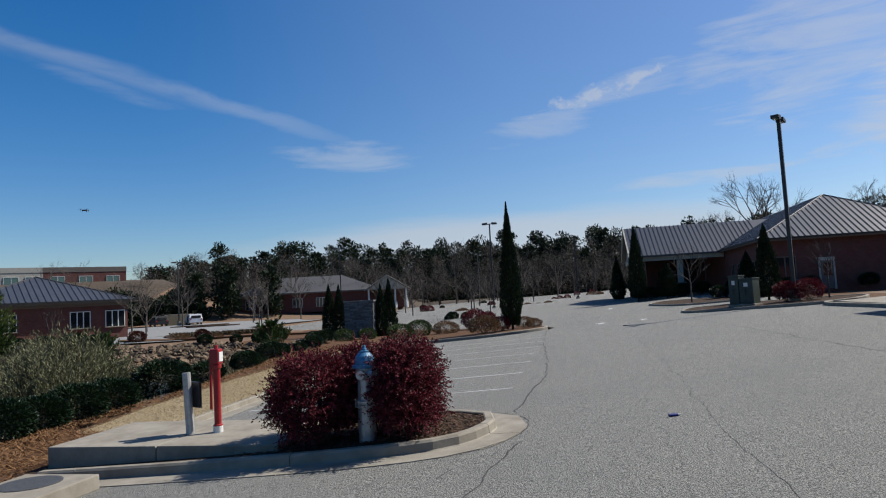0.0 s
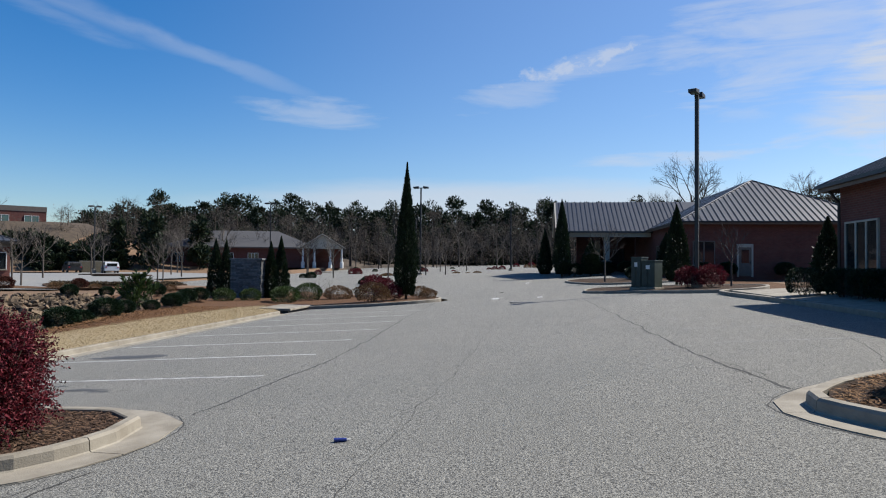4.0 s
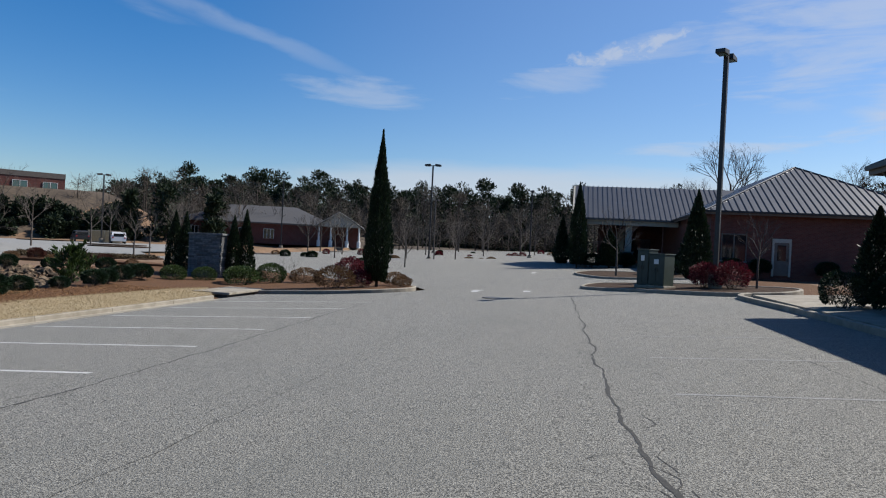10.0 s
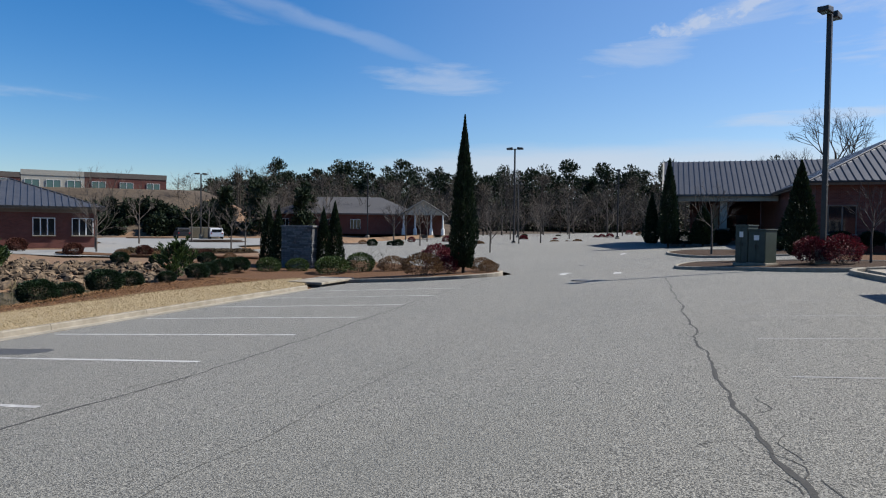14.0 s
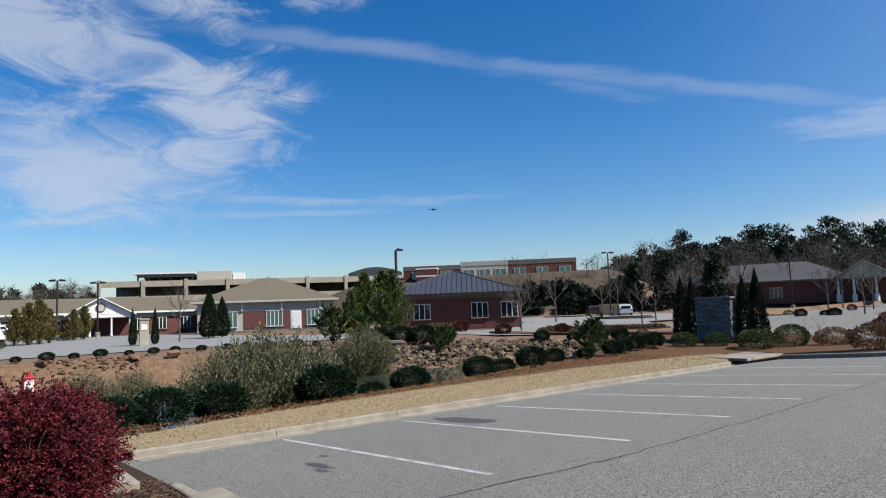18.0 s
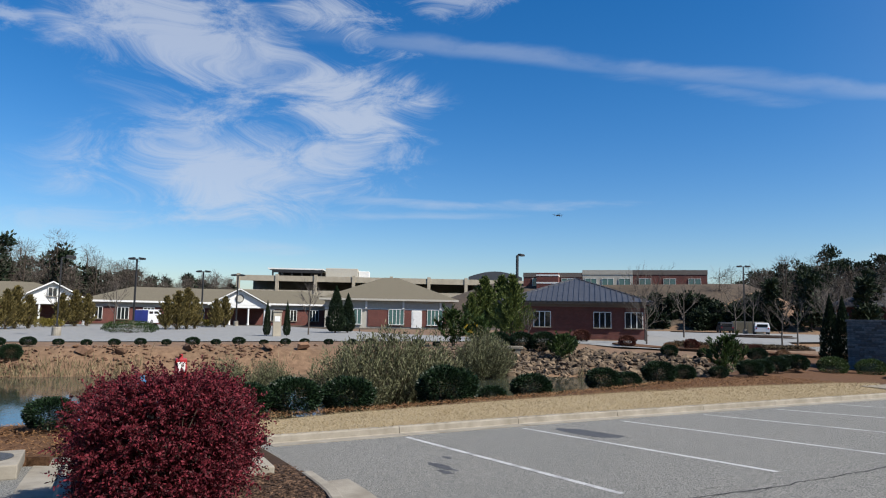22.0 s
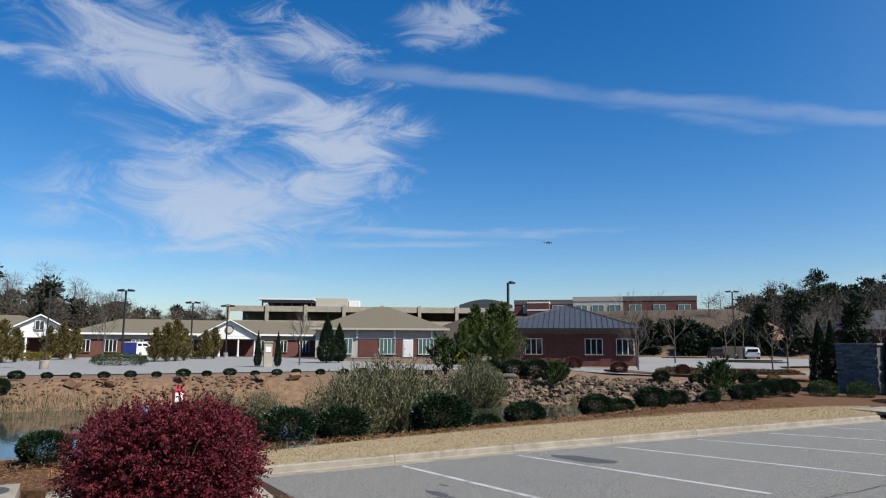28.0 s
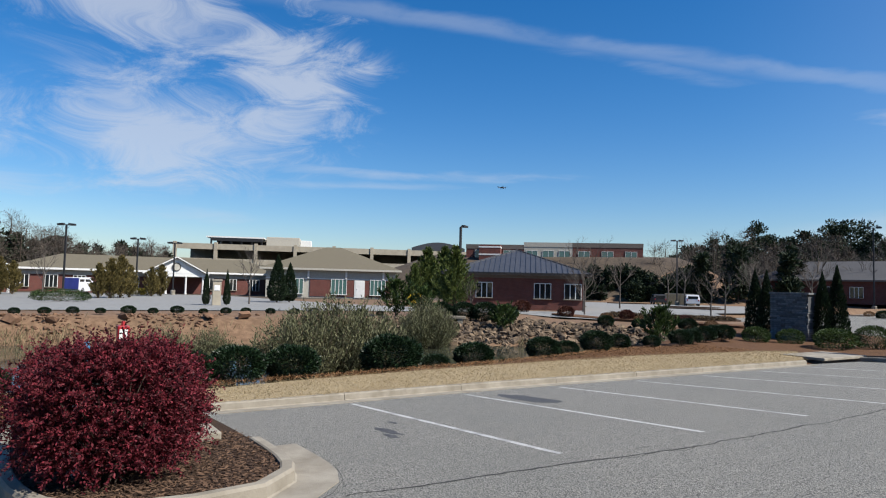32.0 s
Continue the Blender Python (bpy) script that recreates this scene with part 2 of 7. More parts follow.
EARTH = material("bare_earth", (0.093, 0.053, 0.028), (0.18, 0.112, 0.065), 3, 0.95, 0.8, 20, stain=0.6, stain_col=(0.087, 0.056, 0.031), stain_scale=0.25, space="World")
METALROOF = material("grey_metal_roof", (0.034, 0.036, 0.041), (0.053, 0.055, 0.06), 2, 0.42, 0.05, 10, spec=0.5, stain=0.3, stain_col=(0.062, 0.062, 0.068), stain_scale=0.5)
SHINGLE = material("tan_shingles", (0.081, 0.069, 0.047), (0.127, 0.112, 0.077), 7, 0.95, 0.5, 30, stain=0.3, stain_col=(0.105, 0.087, 0.062))
DARKSHINGLE = material("grey_shingles", (0.037, 0.037, 0.04), (0.068, 0.068, 0.071), 7, 0.9, 0.4, 30)
WHITE = material("white_trim", (0.528, 0.528, 0.504), (0.624, 0.624, 0.6), 4, 0.6, 0.05)
CREAM = material("cream_siding", (0.31, 0.291, 0.248), (0.384, 0.366, 0.31), 4, 0.8, 0.1)
DARK = material("dark_bronze_metal", (0.012, 0.012, 0.013), (0.025, 0.024, 0.024), 6, 0.45, 0.03)
FASCIA = material("taupe_fascia", (0.099, 0.081, 0.068), (0.136, 0.112, 0.093), 4, 0.6, 0.05)
STONE = material("stacked_stone", (0.056, 0.062, 0.065), (0.149, 0.149, 0.146), 5, 0.9, 0.6, 30, per_object=0.35)
ROCK = material("field_rock", (0.036, 0.025, 0.016), (0.185, 0.132, 0.084), 2.6, 0.95, 0.6, 12, per_object=0.3, space="World", tight=0.1)
REDROCK = material("red_clay_rock", (0.081, 0.043, 0.025), (0.167, 0.096, 0.056), 2, 0.95, 0.6, 12, per_object=0.3, space="World")


def glass(name, tint, rough=0.05):
    m = bpy.data.materials.new(name)
    m.use_nodes = True
    b = m.node_tree.nodes["Principled BSDF"]
    b.inputs["Base Color"].default_value = (*tint, 1)
    b.inputs["Roughness"].default_value = rough
    b.inputs["Specular IOR Level"].default_value = 0.8
    return m


GLASS = glass("dark_window_glass", (0.012, 0.016, 0.018))
GREENGLASS = glass("green_window_glass", (0.06, 0.12, 0.11), 0.1)
WATER = material("pond_water", (0.025, 0.03, 0.022), (0.04, 0.045, 0.03), 0.4, 0.06, 0.12, 3.0, spec=0.6, space="World")


# ---- builders ----
def mesh_of(name, bm):
    me = bpy.data.meshes.new(name)
    bm.to_mesh(me)
    bm.free()
    return me


def part(name, bm, mat, parent=None, label="", smooth=False):
    """One bmesh as one mesh object under a thing, or at top level with no parent."""
    me = bm if isinstance(bm, bpy.types.Mesh) else mesh_of(name, bm)
    if not me.materials:
        me.materials.append(mat)
    if smooth:
        for p in me.polygons:
            p.use_smooth = True
    ob = new(name, me)
    if parent is not None:
        ob.parent = parent
    if label:
        ob["label"] = label
    return ob


def thing(name, label, category, x=0, y=0, z=0, rz=0, group="", kind=""):
    ob = new(name)
    ob.empty_display_size = 0.2
    ob.matrix_basis = pose(x, y, z, 0, 0, rz)
    return tagged(ob, label, category, group, kind)


def box(bm, x0, x1, y0, y1, z0, z1, bevel=0.0):
    vs = [bm.verts.new(p) for p in ((x0, y0, z0), (x1, y0, z0), (x1, y1, z0), (x0, y1, z0), (x0, y0, z1), (x1, y0, z1), (x1, y1, z1), (x0, y1, z1))]
    fs = [bm.faces.new([vs[i] for i in f]) for f in ((3, 2, 1, 0), (4, 5, 6, 7), (0, 1, 5, 4), (1, 2, 6, 5), (2, 3, 7, 6), (3, 0, 4, 7))]
    if bevel > 0:
        es = list({e for f in fs for e in f.edges})
        bmesh.ops.bevel(bm, geom=es, offset=bevel, segments=2, affect='EDGES', profile=0.6)
    return bm


def box_bm(*a, bevel=0.0):
    return box(bmesh.new(), *a, bevel=bevel)


def tube(bm, p, q, r0, r1=None, n=8, cap=True):
    """A tapered round bar from p to q."""
    r1 = r0 if r1 is None else r1
    p, q = Vector(p), Vector(q)
    d = (q - p).normalized()
    u = d.orthogonal().normalized()
    v = d.cross(u)
    rings = []
    for c, r in ((p, r0), (q, r1)):
        rings.append([bm.verts.new(c + r * (math.cos(2 * math.pi * k / n) * u + math.sin(2 * math.pi * k / n) * v)) for k in range(n)])
    for k in range(n):
        bm.faces.new((rings[0][k], rings[0][(k + 1) % n], rings[1][(k + 1) % n], rings[1][k]))
    if cap:
        bm.faces.new(rings[0][::-1])
        bm.faces.new(rings[1])
    return bm


def turned(bm, prof, n=16, cx=0.0, cy=0.0):
    """A turned body from (radius, height) pairs."""
    rings = [[bm.verts.new((cx + r * math.cos(2 * math.pi * k / n), cy + r * math.sin(2 * math.pi * k / n), z)) for k in range(n)] for r, z in prof]
    for a, b in zip(rings, rings[1:]):
        for k in range(n):
            bm.faces.new((a[k], a[(k + 1) % n], b[(k + 1) % n], b[k]))
    bm.faces.new(rings[0][::-1])
    bm.faces.new(rings[-1])
    return bm


def sheet(name, pts, zf, mat, thick=0.0, lift=0.0):
    """A flat polygon laid on the height zf(x, y), with an optional skirt."""
    bm = bmesh.new()
    top = [bm.verts.new((x, y, zf(x, y) + lift)) for x, y in pts]
    f = bm.faces.new(top)
    f.normal_update()
    if f.normal.z < 0:
        f.normal_flip()
    if thick > 0:
        low = [bm.verts.new((x, y, zf(x, y) + lift - thick)) for x, y in pts]
        for k in range(len(pts)):
            j = (k + 1) % len(pts)
            bm.faces.new((top[k], top[j], low[j], low[k]))
    bmesh.ops.triangulate(bm, faces=[f])
    bmesh.ops.recalc_face_normals(bm, faces=bm.faces)
    return part(name, bm, mat)


def smooth_line(pts, closed=False, step=0.4):
    """A Catmull-Rom line through the points."""
    P = [Vector((*p, 0)) for p in pts]
    out = []
    n = len(P)
    for i in range(n if closed else n - 1):
        a, b, c, d = (P[(i - 1) % n] if closed or i else P[0]), P[i], P[(i + 1) % n], (P[(i + 2) % n] if closed or i + 2 < n else P[-1])
        k = max(1, int((c - b).length / step))
        for j in range(k):
            t = j / k
            out.append(0.5 * ((2 * b) + (c - a) * t + (2 * a - 5 * b + 4 * c - d) * t * t + (3 * b - a - 3 * c + d) * t ** 3))
    if not closed:
        out.append(P[-1])
    return [(v.x, v.y) for v in out]


def inside(x, y, poly):
    c = False
    for (x0, y0), (x1, y1) in zip(poly, poly[1:] + poly[:1]):
        if (y0 > y) != (y1 > y) and x < (x1 - x0) * (y - y0) / (y1 - y0) + x0:
            c = not c
    return c


def edge_distance(x, y, poly, closed=True):
    best = 1e9
    for (x0, y0), (x1, y1) in zip(poly, poly[1:] + (poly[:1] if closed else [])):
        dx, dy = x1 - x0, y1 - y0
        t = max(0.0, min(1.0, ((x - x0) * dx + (y - y0) * dy) / (dx * dx + dy * dy + 1e-9)))
        best = min(best, math.hypot(x - x0 - t * dx, y - y0 - t * dy))
    return best


# ---- the ground ----
def lot(x, y=0.0):
    """The car park's tilted plane."""
    return -0.06 + 0.0595 * max(-6.8, min(17.0, x)) + 0.012 * max(0.0, y - 25)


POND = [(-11.6, -40), (-11.3, -20), (-11.2, -8), (-11.8, 2), (-13, 9), (-15, 16), (-17.5, 19.5), (-20.5, 17), (-23.2, 12), (-25.6, 6), (-27.4, 0), (-28.6, -10), (-29.4, -20), (-31, -40)]
POND = smooth_line(POND, True, 2.0)
WATER_Z = -1.05
ASPH = [(-6.7, -60), (-6.7, 18.0), (-6.4, 20.6), (-3.5, 20.6), (-1.6, 21.5), (-0.2, 22.8), (0.1, 24.2), (-0.6, 25.9), (-4.0, 30.5), (-9, 32.6), (-30, 38.5), (-30, 48), (-30, 130), (13.9, 130), (13.9, 60), (13.9, 20), (13.0, 12), (13.0, -60)]


FARLOT = [(-30.2, 48), (-30.2, 38.5), (-31, 27), (-30.5, 25), (-34, 22), (-35.5, 8), (-36, -14), (-38, -60), (-76, -60), (-78, -14), (-84, 0), (-80, 16), (-50, 19), (-40, 24), (-33, 31.5), (-36, 36), (-48, 50), (-52, 62), (-30.2, 70)]
COURT = [(-42, 24.8), (-33, 24.3), (-28, 24.6), (-24.8, 26.4), (-24.2, 33), (-25, 40), (-30.3, 46), (-30.3, 60), (-37, 74), (-50, 81), (-66, 66), (-58, 56), (-46, 46), (-34.5, 33), (-32, 28.5), (-42, 26.6)]


def court_z(x):
    return 0.07 + 0.14 * max(0.0, min(1.0, (-27 - x) / 3))


def rise(x, y):
    """The height of the open ground."""
    z = lot(x, y)
    if x < -6.7:
        level = max(0.0, min(1.0, (x + 34) / 4))
        z = lot(-6.7, 25 + (y - 25) * level if y > 25 else y) + 0.13 + min(1.0, max(0.0, (-6.7 - x) / 14)) * 0.3 + 0.17 * max(0.0, min(1.0, (-27 - x) / 3))
    d = edge_distance(x, y, POND)
    if inside(x, y, POND):
        return max(-2.2, WATER_Z - 0.1 - 0.5 * d)
    bank = 2.6 if x > -14 else (2.4 if y < 4 else 2.4 + min(1.8, (y - 4) * 0.3))
    if d < bank:
        k = d / bank
        z = (WATER_Z - 0.1) * (1 - k) + z * k
    s = -0.67 * (x + 45) + 0.74 * (y - 55) - 25
    z += 0.13 * max(0.0, min(25.0, s)) * max(0.0, min(1.0, (-30 - x) / 15))
    v = 0.74 * (x + 45) + 0.67 * (y - 55)
    z += 0.3 * max(0.0, min(17.0, s - 2)) * max(0.0, min(1.0, (16 - v) / 8)) * max(0.0, min(1.0, (v + 55) / 15))
    if x < -95:
        z += 0.03 * min(60.0, -95 - x) * max(0.0, min(1.0, (40 - y) / 30))
    return z


def build_ground():
    def axis(lo, hi, step):
        a = list(np.arange(lo, hi + step / 2, step))
        d, left, right = step, [lo], [hi]
        while left[-1] > -1500:
            d = min(d * 1.3, 5.0) if left[-1] > -160 else d * 1.4
            left.append(left[-1] - d)
            right.append(right[-1] + d)
        return left[:0:-1] + a + right[1:]
    xs, ys = axis(-34, 20, 0.6), axis(-30, 34, 0.7)
    verts = []
    for y in ys:
        for x in xs:
            z = rise(x, y)
            if x > -6.7 or inside(x, y, ASPH):
                z = min(z, lot(x, y)) - 0.25
            else:
                z += 0.05 * noise.noise(Vector((x * 0.7, y * 0.7, 0))) if not (inside(x, y, POND)) else 0
            if x < -24 and (inside(x, y, FARLOT) or inside(x, y, COURT)):
                z = min(z, court_z(x) - 0.08)
            if -9.2 < x < -6.7 and -3.1 < y < 19:
                z -= 0.14
            verts.append((x, y, z))
    w = len(xs)
    faces = [(j * w + i, j * w + i + 1, (j + 1) * w + i + 1, (j + 1) * w + i) for j in range(len(ys) - 1) for i in range(w - 1)]
    me = bpy.data.meshes.new("ground")
    me.from_pydata(verts, [], faces)
    me.materials.append(STRAW)
    me.materials.append(EARTH)
    me.materials.append(LITTER)
    for p in me.polygons:
        p.use_smooth = True
        cx, cy, cz = p.center
        if cx < -19 or cy > 45 or cx > 20 or cy < -40:
            p.material_index = 1
        if (cx < -70 or cy > 100):
            p.material_index = 2
    g = new("ground", me)
    tagged(g, "sloping ground of pine straw, bare earth and dry grass", "ground", kind="structure")


build_ground()
tagged(sheet("road", ASPH, lot, ASPHALT), "weathered grey asphalt car park and drive with fine gravel texture", "road", kind="structure")
tagged(sheet("far_road", FARLOT, lambda x, y: 0.18, PALE), "pale sunlit asphalt drives beyond the pond", "road", kind="structure")
tagged(sheet("far_court", COURT, lambda x, y: court_z(x), PALE), "pale drive and court before the hip-roofed office", "road", kind="structure")
tagged(sheet("water", POND, lambda x, y: WATER_Z, WATER), "still dark green-brown pond water reflecting the sky", "water", kind="structure")




# ---- more materials ----
def leaf(name, a, b, rough=0.55, trans=0.25):
    """Leaves: colour varied leaf by leaf, slightly see-through."""
    m = bpy.data.materials.new(name)
    m.use_nodes = True
    N, L = m.node_tree.nodes, m.node_tree.links
    bs = N["Principled BSDF"]
    g = N.new("ShaderNodeNewGeometry")
    mx = N.new("ShaderNodeMix")
    mx.data_type = 'RGBA'
    mx.inputs["A"].default_value, mx.inputs["B"].default_value = (*a, 1), (*b, 1)
    L.new(g.outputs["Random Per Island"], mx.inputs["Factor"])
    L.new(mx.outputs["Result"], bs.inputs["Base Color"])
    bs.inputs["Roughness"].default_value = rough
    bs.inputs["Specular IOR Level"].default_value = 0.22
    tr = N.new("ShaderNodeBsdfTranslucent")
    L.new(mx.outputs["Result"], tr.inputs["Color"])
    ms = N.new("ShaderNodeMixShader")
    ms.inputs[0].default_value = trans
    L.new(bs.outputs[0], ms.inputs[1])
    L.new(tr.outputs[0], ms.inputs[2])
    L.new(ms.outputs[0], N["Material Output"].inputs["Surface"])
    return m


def brick_material(name, a, b, mortar):
    m = bpy.data.materials.new(name)
    m.use_nodes = True
    N, L = m.node_tree.nodes, m.node_tree.links
    bs = N["Principled BSDF"]
    tc = N.new("ShaderNodeTexCoord")
    sep = N.new("ShaderNodeSeparateXYZ")
    L.new(tc.outputs["Object"], sep.inputs[0])
    add = N.new("ShaderNodeMath")
    L.new(sep.outputs["X"], add.inputs[0])
    L.new(sep.outputs["Y"], add.inputs[1])
    com = N.new("ShaderNodeCombineXYZ")
    L.new(add.outputs[0], com.inputs["X"])
    L.new(sep.outputs["Z"], com.inputs["Y"])
    br = N.new("ShaderNodeTexBrick")
    br.inputs["Scale"].default_value = 1.0
    br.inputs["Brick Width"].default_value, br.inputs["Row Height"].default_value = 0.21, 0.077
    br.inputs["Mortar Size"].default_value = 0.006
    br.inputs["Color1"].default_value, br.inputs["Color2"].default_value, br.inputs["Mortar"].default_value = (*a, 1), (*b, 1), (*mortar, 1)
    L.new(com.outputs[0], br.inputs["Vector"])
    nz = N.new("ShaderNodeTexNoise")
    nz.inputs["Scale"].default_value, nz.inputs["Detail"].default_value = 1.2, 6
    L.new(tc.outputs["Object"], nz.inputs["Vector"])
    mr = N.new("ShaderNodeMapRange")
    mr.inputs["To Min"].default_value, mr.inputs["To Max"].default_value = 0.7, 1.3
    L.new(nz.outputs["Fac"], mr.inputs["Value"])
    hs = N.new("ShaderNodeHueSaturation")
    L.new(br.outputs["Color"], hs.inputs["Color"])
    L.new(mr.outputs[0], hs.inputs["Value"])
    L.new(hs.outputs[0], bs.inputs["Base Color"])
    bs.inputs["Roughness"].default_value = 0.9
    bp = N.new("ShaderNodeBump")
    bp.inputs["Strength"].default_value, bp.inputs["Distance"].default_value = 0.5, 0.01
    L.new(br.outputs["Fac"], bp.inputs["Height"])
    bp.invert = True
    L.new(bp.outputs[0], bs.inputs["Normal"])
    return m


BRICK = brick_material("brick_courses", (0.084, 0.023, 0.017), (0.124, 0.037, 0.027), (0.105, 0.074, 0.062))
RED_LEAF = leaf("crimson_leaf", (0.014, 0.004, 0.005), (0.17, 0.02, 0.031), 0.65, 0.2)
DEEP_LEAF = leaf("deep_green_leaf", (0.005, 0.012, 0.006), (0.017, 0.037, 0.014), 0.45, 0.12)
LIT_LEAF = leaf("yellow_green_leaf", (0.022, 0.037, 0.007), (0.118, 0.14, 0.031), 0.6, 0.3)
HEDGE_LEAF = leaf("hedge_leaf", (0.015, 0.031, 0.007), (0.046, 0.074, 0.019), 0.5, 0.2)
CYPRESS_LEAF = leaf("cypress_leaf", (0.005, 0.012, 0.006), (0.019, 0.034, 0.012), 0.6, 0.12)
PINE_LEAF = leaf("pine_needles", (0.007, 0.015, 0.007), (0.022, 0.034, 0.015), 0.7, 0.12)
WILLOW_LEAF = leaf("grey_green_leaf", (0.062, 0.068, 0.031), (0.149, 0.149, 0.081), 0.7, 0.2)
TAN_LEAF = leaf("tan_leaf", (0.056, 0.026, 0.011), (0.167, 0.099, 0.046), 0.7, 0.2)
BROWN_LEAF = leaf("bronze_thuja_leaf", (0.05, 0.045, 0.016), (0.17, 0.13, 0.042), 0.7, 0.2)
YELLOW_LEAF = leaf("yellow_flower_leaf", (0.186, 0.136, 0.006), (0.372, 0.279, 0.019), 0.6, 0.2)
CHIP = leaf("bark_chip", (0.019, 0.011, 0.007), (0.124, 0.074, 0.046), 0.9, 0.0)
NEEDLE = leaf("straw_needle", (0.074, 0.032, 0.012), (0.223, 0.124, 0.056), 0.9, 0.0)
BLADE = leaf("dry_blade", (0.2, 0.152, 0.08), (0.33, 0.262, 0.15), 0.9, 0.1)
TWIG = leaf("bare_twigs", (0.043, 0.034, 0.028), (0.124, 0.102, 0.084), 0.9, 0.1)
BARK = material("grey_bark", (0.045, 0.038, 0.032), (0.115, 0.097, 0.082), 12, 0.95, 0.5, 30)
DARKBARK = material("brown_bark", (0.031, 0.022, 0.015), (0.074, 0.056, 0.04), 12, 0.95, 0.5, 30)
SILVER = material("silver_hydrant_paint", (0.28, 0.29, 0.31), (0.42, 0.43, 0.45), 10, 0.38, 0.1, 60, metal=0.6)
BLUE = material("blue_hydrant_paint", (0.024, 0.104, 0.208), (0.048, 0.176, 0.304), 9, 0.45, 0.1, 50, stain=0.5, stain_col=(0.124, 0.155, 0.174), stain_scale=8)
REDPAINT = material("red_valve_paint", (0.223, 0.009, 0.012), (0.31, 0.022, 0.025), 8, 0.4, 0.05)
GREYSTEEL = material("galvanised_post", (0.3, 0.3, 0.3), (0.45, 0.45, 0.44), 10, 0.5, 0.05, metal=0.5)
GREENBOX = material("transformer_green", (0.019, 0.031, 0.025), (0.034, 0.05, 0.04), 4, 0.5, 0.05)
IRON = material("cast_iron", (0.03, 0.03, 0.03), (0.07, 0.07, 0.068), 30, 0.6, 0.4, 60)
BEIGE = material("beige_precast", (0.26, 0.229, 0.174), (0.335, 0.298, 0.229), 1, 0.9, 0.1)
CARWHITE = material("white_car_paint", (0.496, 0.504, 0.52), (0.56, 0.568, 0.584), 2, 0.25, 0.0)
CARBLUE = material("blue_wrap", (0.02, 0.03, 0.14), (0.03, 0.04, 0.2), 2, 0.3, 0.0)
TYRE = material("tyre_rubber", (0.012, 0.012, 0.012), (0.025, 0.025, 0.025), 9, 0.9, 0.1)
BLACKPLASTIC = material("black_plastic", (0.01, 0.01, 0.011), (0.02, 0.02, 0.022), 9, 0.5, 0.02)


# ---- plants ----
def mesh_from(name, verts, faces, mat):
    me = bpy.data.meshes.new(name)
    me.from_pydata(verts, [], faces)
    me.materials.append(mat)
    return me


def add_leaf(verts, faces, p, way, side, length, width):
    """One diamond-shaped leaf."""
    k = len(verts)
    verts.extend((p, p + way * length * 0.45 + side * width * 0.5, p + way * length, p + way * length * 0.45 - side * width * 0.5))
    faces.append((k, k + 1, k + 2, k + 3))


def rand_way(rng):
    z, a = rng.uniform(-1, 1), rng.uniform(0, 2 * math.pi)
    r = math.sqrt(1 - z * z)
    return Vector((r * math.cos(a), r * math.sin(a), z))


def shrub_mesh(name, mat, rx, ry, h, n, length, width, seed, spiky=0.3, low=0.0, bumps=0.14, up=0.25, deep=0.45, boxy=0.0):
    """A rounded shrub: leaves set over and inside a lumpy dome of half-widths rx, ry and height h."""
    rng = random.Random(seed)
    verts, faces = [], []
    for _ in range(n):
        d = rand_way(rng)
        if d.z < -0.75:
            continue
        lump = 1 + bumps * noise.noise(d * 2.3 + Vector((seed, 0, 0))) + 0.6 * bumps * noise.noise(d * 6 + Vector((0, seed, 0)))
        r = lump * (1 - deep * rng.random() ** 2.2)
        r0 = r
        r *= max(0.15, math.hypot(d.x, d.y)) ** -boxy
        p = Vector((d.x * rx * r, d.y * ry * r, low + (h - low) * (0.5 + 0.5 * d.z * r0)))
        w = (d + rand_way(rng) * (1 - spiky) + Vector((0, 0, up))).normalized()
        s = w.cross(rand_way(rng)).normalized()
        add_leaf(verts, faces, p, w, s, length * rng.uniform(0.6, 1.4), width * rng.uniform(0.7, 1.3))
    return mesh_from(name, verts, faces, mat)


def feathery_mesh(name, mat, rx, ry, h, shoots, seed, boxy=0.35):
    """A loose shrub built of leafy shoots that stand off an uneven dome, with dark hollows between them."""
    rng = random.Random(seed)
    verts, faces = [], []
    for _ in range(shoots):
        d = rand_way(rng)
        if d.z < -0.8:
            continue
        lump = 1 + 0.3 * noise.noise(d * 2.2 + Vector((seed, 0, 0))) + 0.2 * noise.noise(d * 5.5 + Vector((0, seed, 0)))
        k = lump * rng.uniform(0.45, 0.92) * max(0.2, math.hypot(d.x, d.y)) ** -boxy
        p = Vector((d.x * rx * k, d.y * ry * k, 0.05 + (h - 0.12) * (0.5 + 0.5 * d.z * min(1.0, lump) * rng.uniform(0.75, 1.0))))
        w = (Vector((d.x, d.y, 0.7 * d.z)) * 0.9 + rand_way(rng) * 0.75 + Vector((0, 0, 0.22))).normalized()
        reach = rng.uniform(0.14, 0.34)
        droop = Vector((0, 0, -rng.uniform(0, 0.25)))
        for j in range(26):
            u = (j + rng.random()) / 26
            q = p + (w + droop * u) * reach * u
            lw = (w * 0.7 + rand_way(rng)).normalized()
            add_leaf(verts, faces, q, lw, lw.cross(rand_way(rng)).normalized(), rng.uniform(0.03, 0.062) * (1.15 - 0.5 * u), rng.uniform(0.013, 0.022))
    return mesh_from(name, verts, faces, mat)


